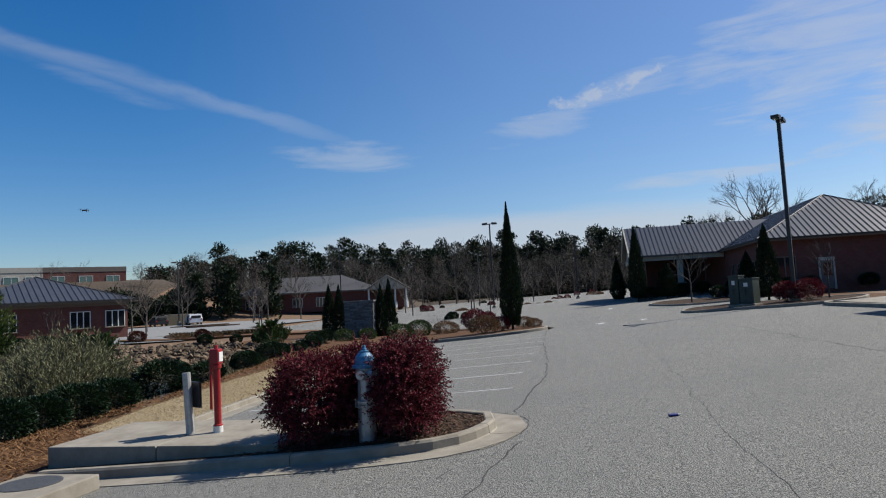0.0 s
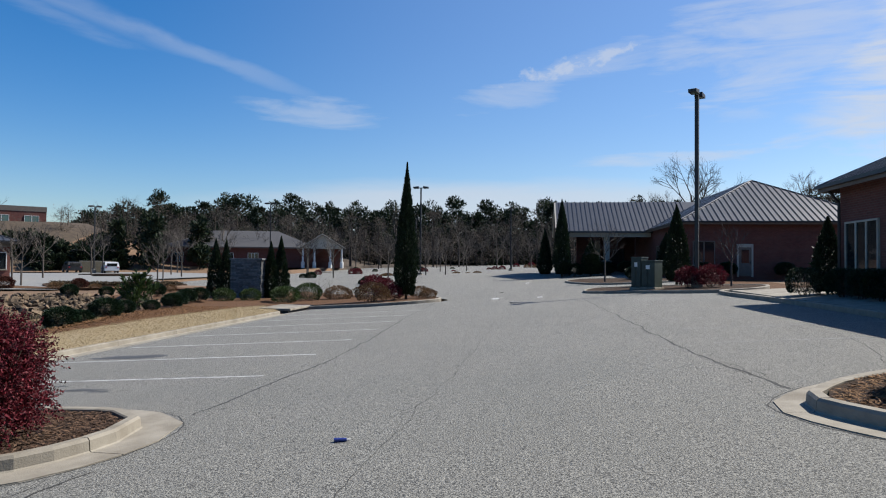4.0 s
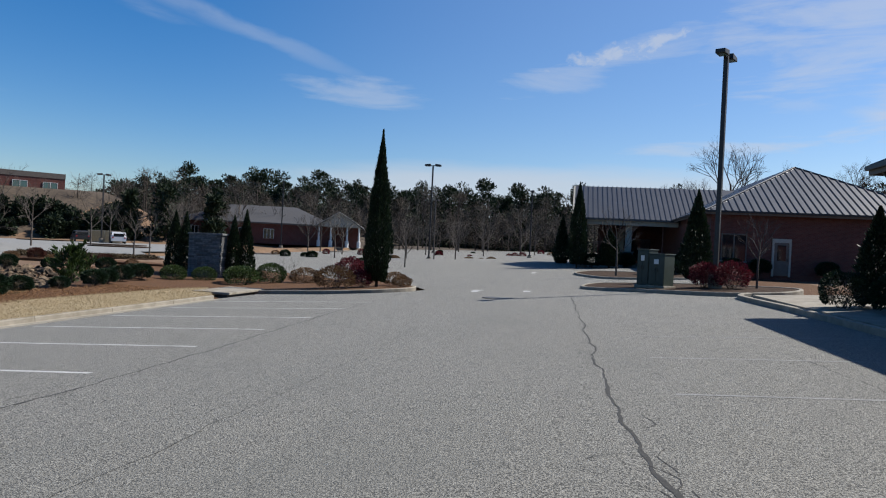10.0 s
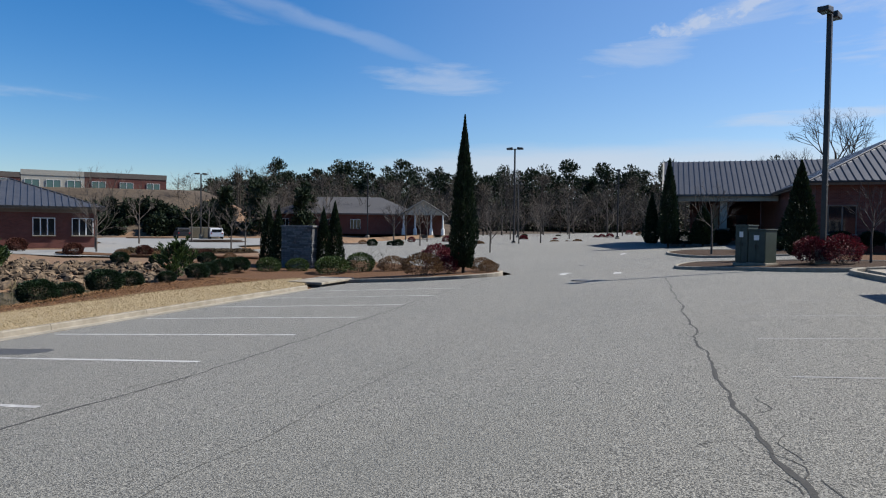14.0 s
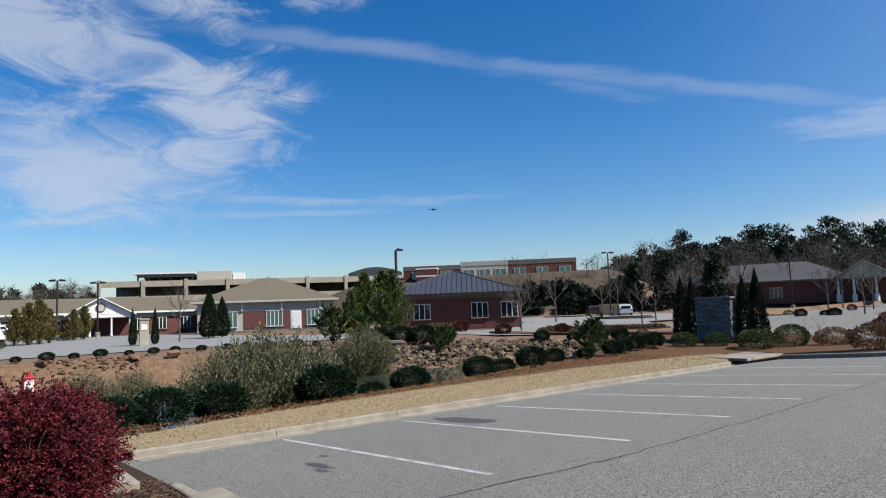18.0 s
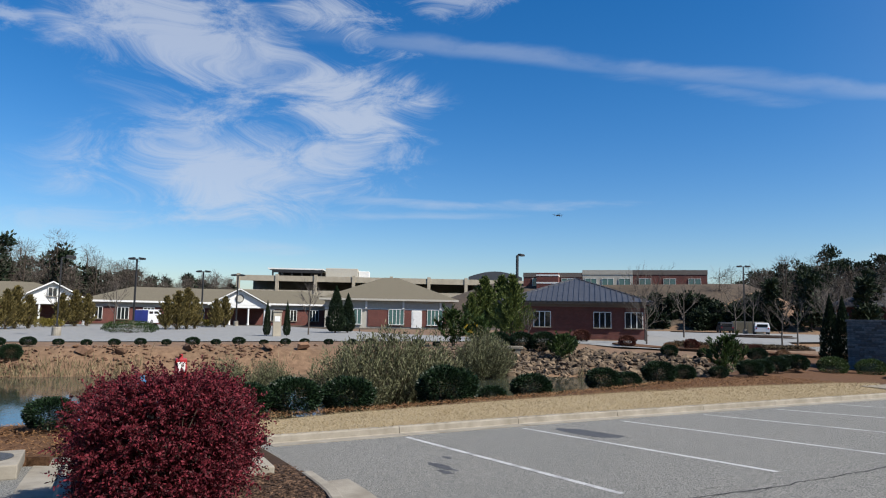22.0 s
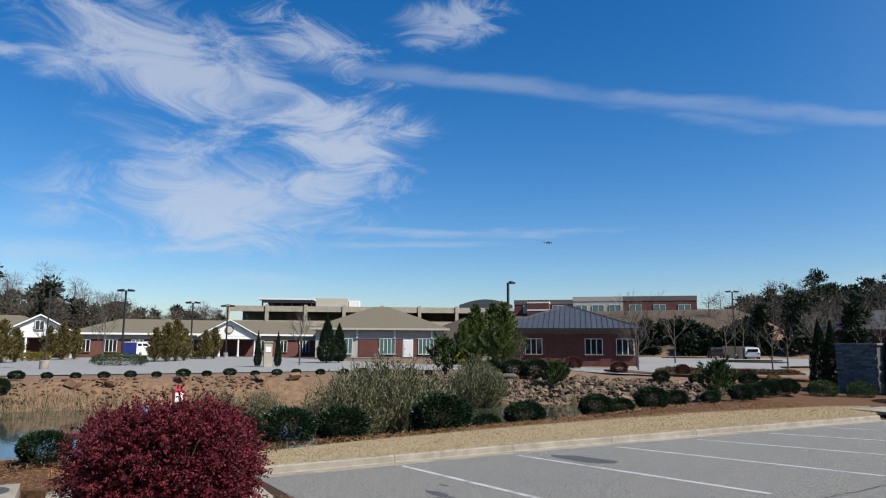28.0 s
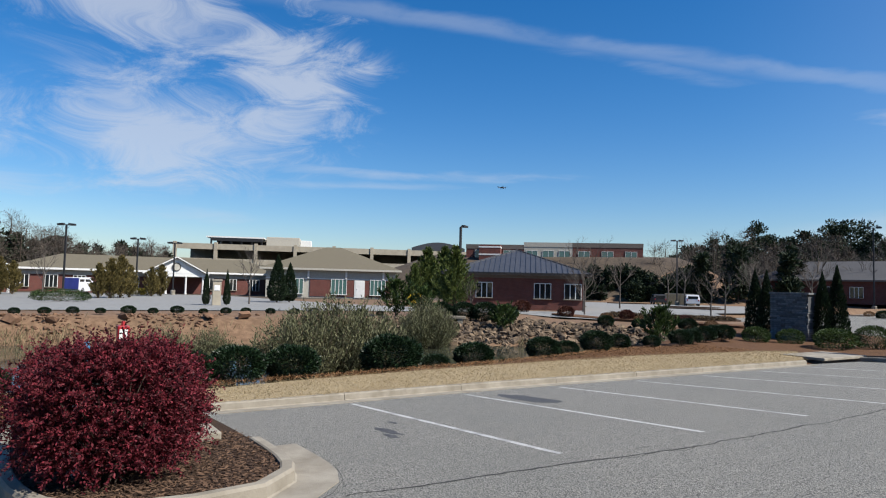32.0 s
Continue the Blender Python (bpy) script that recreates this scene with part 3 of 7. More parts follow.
def stems_mesh(name, mat, rx, ry, h, n, r, seed):
    rng = random.Random(seed)
    bm = bmesh.new()
    for _ in range(n):
        a, q = rng.uniform(0, 2 * math.pi), rng.random() ** 0.5
        b = Vector((0.25 * rx * rng.uniform(-1, 1), 0.25 * ry * rng.uniform(-1, 1), -0.06))
        t = Vector((rx * q * math.cos(a) * 0.85, ry * q * math.sin(a) * 0.85, h * rng.uniform(0.5, 0.85)))
        tube(bm, b, t, r, r * 0.4, 5, False)
    me = mesh_of(name, bm)
    me.materials.append(mat)
    return me


def column_mesh(name, mat, r, h, n, length, width, seed, point=1.0, z0=0.1, ragged=0.12, taper=0.75):
    """An upright conifer: leaves on a tall tapering body with long vertical folds."""
    rng = random.Random(seed)
    verts, faces = [], []
    for _ in range(n):
        t = rng.random() ** 1.15
        a = rng.uniform(0, 2 * math.pi)
        body = min(1.0, 0.55 + t * 3.0) * (1 - t ** (1.1 + point)) ** taper
        fold = 1 + ragged * noise.noise(Vector((math.cos(a) * 2.4, math.sin(a) * 2.4, t * h * 0.9 + seed))) + 0.5 * ragged * noise.noise(Vector((math.cos(a) * 5, math.sin(a) * 5, t * h * 2.5 + seed)))
        rr = r * body * fold * (1 - 0.4 * rng.random() ** 2)
        p = Vector((rr * math.cos(a), rr * math.sin(a), z0 + t * (h - z0) * 0.97))
        q = 1 - 0.85 * t ** 4
        w = (Vector((math.cos(a) * 0.45 * q, math.sin(a) * 0.45 * q, 1.0)) + 0.5 * q * rand_way(rng)).normalized()
        add_leaf(verts, faces, p, w, w.cross(rand_way(rng)).normalized(), length * rng.uniform(0.6, 1.4), width * rng.uniform(0.7, 1.3))
    return mesh_from(name, verts, faces, mat)


def branch_out(bm, rng, p, way, length, r, depth, spread, n, up):
    q = p + way * length
    tube(bm, p, q, r, r * 0.62, 5 if depth > 1 else 3, False)
    if depth == 0:
        return
    for k in range(n):
        t = rng.uniform(0.45, 1.0) if k else 1.0
        w = (way + rand_way(rng) * spread + Vector((0, 0, up))).normalized()
        branch_out(bm, rng, p + way * length * t, w, length * rng.uniform(0.55, 0.82), r * 0.6, depth - 1, spread, n, up)


def bare_tree_meshes(seed, h, r, depth=4, n=3, spread=0.6, clear=0.28, up=0.12):
    rng = random.Random(seed)
    tb = bmesh.new()
    tube(tb, (0, 0, -0.1), (0, 0, h * clear), r, r * 0.8, 8, False)
    lead = Vector((0.03 * h * rng.uniform(-1, 1), 0.03 * h * rng.uniform(-1, 1), h * 0.62))
    tube(tb, (0, 0, h * clear), lead, r * 0.8, r * 0.35, 7, False)
    bb = bmesh.new()
    for k in range(7):
        t = k / 6
        p = Vector((0, 0, h * clear)).lerp(lead, t)
        a = k * 2.4 + rng.uniform(-0.4, 0.4)
        w = Vector((math.cos(a), math.sin(a), rng.uniform(0.6, 1.1) + t * 0.9)).normalized()
        branch_out(bb, rng, p, w, h * 0.2 * (1.15 - 0.4 * t), r * 0.42 * (1.1 - 0.5 * t), depth - 1, spread, n, up)
    t, b = mesh_of("trunk", tb), mesh_of("crown", bb)
    t.materials.append(BARK)
    b.materials.append(BARK)
    return t, b


def conifer_mesh(name, mat, r, h, branches, per, length, seed, droop=-0.1, z0=0.03, flare=1.0):
    """A conifer of separate leafy branches, longest low down, with gaps between them."""
    rng = random.Random(seed)
    verts, faces = [], []
    for k in range(branches):
        t = (k + rng.random()) / branches
        a = k * 2.4 + rng.uniform(-0.5, 0.5)
        reach = r * (1 - t ** flare) * rng.uniform(0.65, 1.2) + 0.06 * r
        root = Vector((0, 0, z0 * h + t * h * 0.93))
        tip = root + Vector((math.cos(a) * reach, math.sin(a) * reach, reach * (0.35 + droop + 0.9 * t) * rng.uniform(0.7, 1.3)))
        for _ in range(int(per * (0.35 + 0.65 * (1 - t)))):
            u = rng.random() ** 0.6
            p = root.lerp(tip, u) + rand_way(rng) * reach * 0.2 * (1.15 - u)
            w = ((tip - root).normalized() + rand_way(rng) * 0.7 + Vector((0, 0, 0.3))).normalized()
            add_leaf(verts, faces, p, w, w.cross(rand_way(rng)).normalized(), length * rng.uniform(0.6, 1.4), length * 0.3)
    return mesh_from(name, verts, faces, mat)


def planted(name, label, category, meshes, x, y, z, rz=0.0, s=1.0, group=""):
    t = thing(name, label, category, x, y, z, rz, group)
    t.scale = (s, s, s) if isinstance(s, (int, float)) else s
    for nm, me in meshes:
        part(nm, me, None, t)
    return t


def pine_verts(rng, verts, faces, x, y, z, h, clumps, per, size, leaf_len, bare=0.45, slim=1.0, thin=0.5):
    """Foliage clumps of one tall pine, added to shared lists."""
    for _ in range(clumps):
        t = rng.random()
        a, rad = rng.uniform(0, 6.283), h * 0.2 * slim * (1.05 - 0.75 * t) * rng.random() ** 0.5
        c = Vector((x + rad * math.cos(a), y + rad * math.sin(a), z + h * (bare + (1 - bare) * t)))
        cs = size * h * rng.uniform(0.6, 1.3)
        for _ in range(per):
            d = rand_way(rng)
            p = c + Vector((d.x, d.y, d.z * 0.6)) * cs * rng.random() ** 0.4
            w = (d + Vector((0, 0, 0.5)) + rand_way(rng) * 0.6).normalized()
            add_leaf(verts, faces, p, w, w.cross(rand_way(rng)).normalized(), leaf_len * rng.uniform(0.6, 1.4), leaf_len * thin)


# ---- kerbs ----
def kerb(name, line, label, zf=lot, w=0.16, h=0.15, gutter=0.42, side=1, joint=3.0, closed=False, mat=None):
    """A cast kerb along a line with a gutter pan on its outer side, cut by joints into lengths."""
    t = thing(name, label, "kerb", kind="structure")
    mat = mat or CONCRETE
    pts = smooth_line(line, closed, 0.35)
    if closed:
        pts = pts + [pts[0]]
    frames_ = []
    for k, (x, y) in enumerate(pts):
        x0, y0 = pts[max(0, k - 1)]
        x1, y1 = pts[min(len(pts) - 1, k + 1)]
        if closed and k in (0, len(pts) - 1):
            x0, y0, x1, y1 = *pts[-2], *pts[1]
        d = Vector((x1 - x0, y1 - y0)).normalized()
        frames_.append((x, y, -d.y * side, d.x * side))
    prof = [(-w, -0.2), (-w, h - 0.012), (-w + 0.02, h), (-0.035, h), (-0.008, h - 0.03), (0.0, 0.02), (0.02, 0.006), (gutter, 0.012), (gutter, -0.2)] if gutter else [(-w, -0.2), (-w, h - 0.01), (-w + 0.015, h), (-0.03, h), (-0.005, h - 0.03), (0.0, -0.2)]
    per = max(2, int(joint / 0.35))
    k = 0
    while k < len(frames_) - 1:
        seg = frames_[k:k + per + 1]
        bm = bmesh.new()
        rings = []
        for j, (x, y, nx, ny) in enumerate(seg):
            sx, sy = 0.0, 0.0
            if len(seg) > 1 and j in (0, len(seg) - 1):
                o = seg[1] if j == 0 else seg[-2]
                L_ = math.hypot(o[0] - x, o[1] - y) or 1
                sx, sy = 0.006 * (o[0] - x) / L_, 0.006 * (o[1] - y) / L_
            rings.append([bm.verts.new((x + sx + nx * u, y + sy + ny * u, zf(x + nx * u, y + ny * u) + v)) for u, v in prof])
        for a, b in zip(rings, rings[1:]):
            for i in range(len(prof) - 1):
                bm.faces.new((a[i], a[i + 1], b[i + 1], b[i]))
        bm.faces.new(rings[0])
        bm.faces.new(rings[-1][::-1])
        bmesh.ops.recalc_face_normals(bm, faces=bm.faces)
        part("kerb_length", bm, mat, t)
        k += per
    return t


def scatter(name, label, poly, zf, mat, n, length, width, seed, flat=0.25, box_=None, category="ground cover"):
    """Loose slivers strewn over a polygon."""
    rng = random.Random(seed)
    xs, ys = [p[0] for p in poly], [p[1] for p in poly]
    verts, faces = [], []
    made = 0
    while made < n:
        x, y = rng.uniform(min(xs), max(xs)), rng.uniform(min(ys), max(ys))
        if not inside(x, y, poly):
            continue
        made += 1
        a = rng.uniform(0, 6.283)
        w = Vector((math.cos(a), math.sin(a), rng.uniform(0, flat))).normalized()
        add_leaf(verts, faces, Vector((x, y, zf(x, y) + rng.uniform(0.0, 0.02))), w, Vector((-math.sin(a), math.cos(a), rng.uniform(-0.6, 0.6))).normalized(), length * rng.uniform(0.5, 1.5), width * rng.uniform(0.6, 1.4))
    ob = new(name, mesh_from(name, verts, faces, mat))
    return tagged(ob, label, category, kind="stuff")


# ---- the near island with hydrant ----
TIP = [(-6.6, -2.85), (-4.5, -2.85), (-2.5, -2.9), (-1.2, -3.0), (-0.45, -3.2), (0.05, -3.65), (0.18, -4.3), (0.0, -5.0), (-0.5, -5.5), (-1.6, -5.75), (-3.2, -5.82), (-4.8, -5.8), (-6.3, -5.74)]
kerb("island_kerb", TIP[2:], "pale weathered concrete kerb with gutter round the hydrant island", side=1, gutter=0.45)
kerb("flush_kerb", [(-6.5, -2.78), (-4.5, -2.82), (-2.55, -2.88)], "flat concrete edging strip of the hydrant island", h=0.03, w=0.3, gutter=0.0)
ISLE = smooth_line(TIP, False, 0.4) + [(-6.6, -6.0)]
ISLE_IN = [(x - 0.12, y + (0.12 if y < -4.4 else -0.12)) for x, y in ISLE]


def isle_z(x, y):
    return lot(x, y) + 0.11


tagged(sheet("mulch_bed", ISLE_IN, isle_z, MULCH), "dark bark mulch bed inside the hydrant island", "mulch bed", kind="structure")
scatter("bark_chips", "loose brown bark chips on the island bed", [p for p in ISLE_IN if p[0] > -3.4], isle_z, CHIP, 9000, 0.06, 0.02, 5)
pad = thing("concrete_pad", "raised pale concrete pad carrying the fire service pipes", "concrete pad", -4.8, -4.3, lot(-4.8, -4.3))
part("slab", box_bm(-1.65, 0.15, -1.05, 0.95, -0.2, 0.33, bevel=0.02), CONCRETE, pad)
part("slab", box_bm(0.165, 2.05, -1.05, 0.95, -0.2, 0.33, bevel=0.02), CONCRETE, pad)
PAD_Z = lot(-4.8, -4.3) + 0.33


def hydrant():
    t = thing("fire_hydrant", "silver fire hydrant with a chalky blue bonnet, beside the crimson shrubs", "fire hydrant", -1.53, -5.06, isle_z(-1.53, -5.06) + 0.13, 20)
    barrel = part("barrel", turned(bmesh.new(), [(0.12, -0.16), (0.12, 0.34), (0.155, 0.35), (0.155, 0.375), (0.12, 0.39), (0.12, 0.4), (0.155, 0.41), (0.155, 0.435), (0.115, 0.45), (0.108, 0.72), (0.125, 0.76), (0.13, 0.86), (0.125, 0.9)], 20), SILVER, t, smooth=False)
    part("flange", turned(bmesh.new(), [(0.17, 0.885), (0.175, 0.89), (0.175, 0.925), (0.17, 0.93)], 20), BLUE, t)
    part("bonnet", turned(bmesh.new(), [(0.14, 0.93), (0.138, 0.99), (0.12, 1.05), (0.085, 1.09), (0.07, 1.1), (0.07, 1.12), (0.05, 1.125)], 20), BLUE, t, "faded blue bonnet")
    part("operating_nut", turned(bmesh.new(), [(0.04, 1.12), (0.04, 1.15), (0.028, 1.155), (0.024, 1.2)], 5), BLUE, t)
    for k, (a, r, ln) in enumerate(((-112, 0.06, 0.2), (68, 0.06, 0.2), (-52, 0.085, 0.24))):
        d = Vector((math.cos(radians(a)), math.sin(radians(a)), 0))
        c = Vector((0, 0, 0.8))
        bm = tube(bmesh.new(), c, c + d * ln * 0.75, r * 0.85, r * 0.85, 14)
        noz = part("nozzle", bm, SILVER, t)
        bm = tube(bmesh.new(), c + d * ln * 0.72, c + d * ln, r * 1.1, r * 1.05, 14)
        tube(bm, c + d * ln, c + d * (ln + 0.045), 0.022, 0.02, 5)
        part("cap", bm, SILVER, noz)
    for k in range(8):
        a = k * math.pi / 4
        part("bolt", tube(bmesh.new(), (0.145 * math.cos(a), 0.145 * math.sin(a), 0.34), (0.145 * math.cos(a), 0.145 * math.sin(a), 0.45), 0.012, 0.012, 6), GREYSTEEL, t)


hydrant()


def indicator_post():
    t = thing("indicator_post", "red fire service indicator post on the concrete pad", "valve post", -4.2, -4.4, PAD_Z)
    part("pipe", turned(bmesh.new(), [(0.072, 0), (0.072, 0.12), (0.055, 0.13), (0.055, 0.98), (0.075, 1.0), (0.075, 1.05), (0.05, 1.06)], 16), REDPAINT, t)
    part("base_band", turned(bmesh.new(), [(0.076, 0.0), (0.076, 0.1)], 16), WHITE, t, "white painted base band")
    hd = part("head", box_bm(-0.072, 0.072, -0.078, 0.078, 1.06, 1.3, bevel=0.02), REDPAINT, t)
    part("window_plate", box_bm(0.072, 0.084, -0.055, 0.055, 1.1, 1.25, bevel=0.003), WHITE, hd, "small white indicator plate")
    part("nut", tube(bmesh.new(), (0, 0, 1.3), (0, 0, 1.36), 0.03, 0.025, 6), REDPAINT, t)
    part("wrench", tube(bmesh.new(), (-0.12, 0.02, 0.35), (-0.11, 0.02, 1.27), 0.022, 0.022, 8), REDPAINT, t)
    p = thing("sign_post", "short galvanised post with a small plate seen edge-on, on the pad", "post", -4.62, -4.5, PAD_Z)
    part("pipe", tube(bmesh.new(), (0, 0, 0), (-0.05, 0, 0.95), 0.065, 0.065, 12), GREYSTEEL, p)
    bm = box_bm(-0.02, 0.02, -0.17, 0.17, 0.4, 0.8, bevel=0.008)
    part("plate", bm, DARK, p).matrix_basis = pose(0.06, 0.06, 0.0, 0, 0, 60)


indicator_post()

for k, (x, y, rx, ry, h) in enumerate(((-0.95, -4.86, 0.42, 0.78, 1.36), (-2.33, -4.98, 0.58, 0.8, 1.3), (-1.68, -4.4, 0.66, 0.5, 1.34))):
    planted("crimson_shrub", "dense crimson loropetalum shrub with fine feathery leaves, in mulch", "shrub",
            [("foliage", feathery_mesh("foliage", RED_LEAF, rx, ry, h, 1800, 11 + k)), ("woody_base", stems_mesh("woody_base", DARKBARK, rx, ry, h, 24, 0.012, 3 + k))],
            x, y, isle_z(x, y), 0, 1, "crimson shrubs round the hydrant")

# storm drain inlet
inlet = thing("storm_drain", "weathered concrete storm drain slab with round iron lid and dark throat", "storm drain", -5.3, -7.3, -0.15)
part("slab", box_bm(-0.6, 0.52, -1.3, 0.97, -0.2, 0.0, bevel=0.02), CONCRETE, inlet)
# no real hollow: a solid iron-coloured block gives the throat its shade
part("chamber", box_bm(-0.55, 0.36, -1.25, 0.9, -0.7, -0.2), IRON, inlet, "solid dark block standing for the shade in the throat")
part("lid", turned(bmesh.new(), [(0.37, -0.01), (0.37, 0.008), (0.35, 0.012)], 24, -0.1, 0.5), IRON, inlet, "round cast iron lid")
for yy in (-1.48,):
    wing = bmesh.new()
    ring_ = [[wing.verts.new((x, yy + dy, z)) for x, z in ((0.05, -0.6), (0.05, 0.0), (0.52, 0.0), (1.5, -0.2), (1.5, -0.6))] for dy in (0, 0.2)]
    wing.faces.new(ring_[0])
    wing.faces.new(ring_[1][::-1])
    for j in range(5):
        wing.faces.new((ring_[0][j], ring_[1][j], ring_[1][(j + 1) % 5], ring_[0][(j + 1) % 5]))
    bmesh.ops.recalc_face_normals(wing, faces=wing.faces)
    part("cheek_wall", wing, CONCRETE, inlet)
part("apron", box_bm(0.53, 1.5, -1.28, 0.98, -0.5, -0.26, bevel=0.01), CONCRETE, inlet)
scatter("pine_needles", "loose pine straw beside the concrete pad", [(-9.6, -6.0), (-6.6, -6.0), (-6.6, -2.9), (-8.8, -2.9)], lambda x, y: rise(x, y) + 0.03, NEEDLE, 9000, 0.12, 0.014, 23, 0.5)
SHOULDER = [(-9.5, -5.95), (-5.75, -6.0), (-5.95, -6.32), (-5.95, -8.62), (-5.0, -8.7), (-4.9, -14), (-9.5, -14)]
tagged(sheet("straw_shoulder", SHOULDER, lambda x, y: lot(x, y) + 0.14, STRAW, 0.2), "pine straw shoulder behind the storm drain", "planting bed", kind="structure")
scatter("pine_needles", "loose pine straw round the storm drain", SHOULDER, lambda x, y: lot(x, y) + 0.15, NEEDLE, 12000, 0.12, 0.014, 19, 0.5)

# ---- kerbs, verge, paint ----
WEST = [(-6.45, -2.6), (-6.55, -0.5), (-6.75, 3.5), (-6.75, 8), (-6.72, 13), (-6.68, 17.6)]
kerb("west_kerb", WEST, "pale concrete kerb along the parking bays and dry verge", side=-1, gutter=0.4)
VERGE = smooth_line(WEST, False, 1.0) + [(-8.6, 20.4), (-9.2, 18.5), (-9.6, 12), (-9.2, 5), (-8.6, 0), (-8.0, -2.9), (-6.7, -3.2)]


def verge_z(x, y):
    return lot(-6.7, y) + 0.125 + max(0.0, min(1.0, (-6.7 - x) / 14)) * 0.3 + 0.015


tagged(sheet("verge", [(x - 0.08 if x > -7 else x, y) for x, y in VERGE], verge_z, DRYGRASS), "strip of dormant straw-coloured lawn beside the kerb", "grass verge", kind="structure")
scatter("dry_grass", "short dormant grass blades on the verge", VERGE, verge_z, BLADE, 42000, 0.09, 0.007, 8, 0.8, category="grass")
STRAWBED = [(-8.5, 0), (-9.1, 5), (-9.5, 12), (-9.1, 18.5), (-11.2, 18), (-11.8, 12), (-11.2, 5), (-10.6, 0), (-10.2, -9), (-7.6, -9), (-8.2, -2.9)]
scatter("pine_needles", "loose rust-coloured pine straw under the shrubs", STRAWBED, lambda x, y: rise(x, y) + 0.035, NEEDLE, 22000, 0.12, 0.014, 9, 0.5)


def stripe(x0, x1, y0, y1, label="worn white parking bay line", mat=LINE):
    n = max(2, int(abs(x1 - x0) / 0.5))
    bm = bmesh.new()
    rows = [[bm.verts.new((x0 + (x1 - x0) * k / n, y, lot(x0 + (x1 - x0) * k / n, y) + 0.004)) for y in (y0, y1)] for k in range(n + 1)]
    for a, b in zip(rows, rows[1:]):
        bm.faces.new((a[0], b[0], b[1], a[1]))
    bmesh.ops.recalc_face_normals(bm, faces=bm.faces)
    return tagged(part("bay_line", bm, mat), label, "line marking", "parking bay lines")


for k in range(7):
    stripe(-6.0, 0.0, 2.74 * k - 0.05, 2.74 * k + 0.05)
for k in range(4):
    stripe(8.0, 12.6, 2.5 + 2.74 * k - 0.035, 2.5 + 2.74 * k + 0.035, "faint worn bay line by the brick building", FAINT)
for x, y in ((2.6, 23.5), (4.85, 23.4), (1.7, 42), (4.0, 42)):
    bm = bmesh.new()
    vs = [bm.verts.new((x + u * 0.5, y + v * 0.9, lot(x + u * 0.5, y + v * 0.9) + 0.005)) for u, v in ((0, 1), (-0.7, 0.2), (-0.3, 0.2), (-0.3, -1), (0.3, -1), (0.3, 0.2), (0.7, 0.2))]
    bm.faces.new(vs[::-1])
    tagged(part("lane_arrow", bm, LINE), "faded white painted lane arrow", "line marking", "lane arrows")


def crack(pts, w, seed):
    rng = random.Random(seed)
    line = smooth_line(pts, False, 0.12)
    bm = bmesh.new()
    prev = None
    for k, (x, y) in enumerate(line):
        j = 0.09 * noise.noise(Vector((x * 0.2, y * 1.3, seed))) + 0.04 * noise.noise(Vector((x, y * 5, seed)))
        ww = w * (0.35 + 0.9 * abs(noise.noise(Vector((seed, y * 2.1, x)))))
        row = [bm.verts.new((x + j + s * ww, y + 0.3 * j, lot(x + j + s * ww, y) + 0.003)) for s in (-0.5, 0.5)]
        if prev:
            bm.faces.new((prev[0], prev[1], row[1], row[0]))
        prev = row
    bmesh.ops.recalc_face_normals(bm, faces=bm.faces)
    tagged(part("asphalt_crack", bm, CRACK), "dark ragged seam crack in the asphalt", "crack", "asphalt cracks")


crack([(0.35, -3.0), (0.45, -0.6), (0.62, 1.8), (0.4, 7), (0.0, 13), (-0.25, 21.5)], 0.058, 1)
crack([(7.7, -2.2), (7.45, -0.2), (7.3, 1), (7.15, 6), (7.0, 11), (6.75, 19.3)], 0.064, 2)
crack([(6.7, 19.4), (5.4, 19.3), (4.2, 19.0)], 0.05, 3)
crack([(-0.4, -12), (0.2, -8), (0.6, -5.3)], 0.03, 4)
crack([(3.2, -11), (3.1, -6), (3.3, 0), (3.4, 9)], 0.014, 5)
crack([(9.6, -0.5), (10.4, 2.5), (10.2, 6)], 0.02, 6)
rgc = random.Random(31)
for k in range(26):
    x, y = rgc.choice(((7.45, -0.2), (7.3, 1), (7.15, 6), (0.5, 0), (0.55, 2), (0.4, 7), (0.1, -8)))
    x, y, a = x + rgc.uniform(-0.1, 0.1), y + rgc.uniform(-2, 2), rgc.uniform(0, 6.28)
    crack([(x, y), (x + 0.25 * math.cos(a), y + 0.25 * math.sin(a)), (x + 0.5 * math.cos(a + 0.5), y + 0.6 * math.sin(a + 0.5))], 0.02, 40 + k)


def offset_line(pts, d):
    line = smooth_line(pts, False, 0.3)
    out = []
    for k, (x, y) in enumerate(line):
        (x0, y0), (x1, y1) = line[max(0, k - 1)], line[min(len(line) - 1, k + 1)]
        q = math.hypot(x1 - x0, y1 - y0) or 1
        out.append((x - (y1 - y0) / q * d, y + (x1 - x0) / q * d))
    return out


# open joint between gutter and asphalt round the two near islands
crack(offset_line(TIP[2:], 0.47), 0.03, 71)
crack(offset_line([(9.6, -6.2), (8.2, -4.9), (7.45, -3.5), (7.75, -2.75), (8.4, -2.15), (9.6, -1.45), (10.3, -1.4)], 0.33), 0.035, 72)
for x, y, r in ((3.9, 18.9, 0.42), (2.85, 29.5, 0.36)):
    c = thing("manhole_cover", "round dark iron manhole cover set in the asphalt", "manhole cover", x, y, lot(x, y), group="manhole covers")
    part("ring", turned(bmesh.new(), [(r, -0.04), (r, 0.008), (r - 0.04, 0.009)], 24), IRON, c)
    part("lid", turned(bmesh.new(), [(r - 0.05, -0.03), (r - 0.05, 0.013), (r - 0.07, 0.015)], 24), IRON, c)


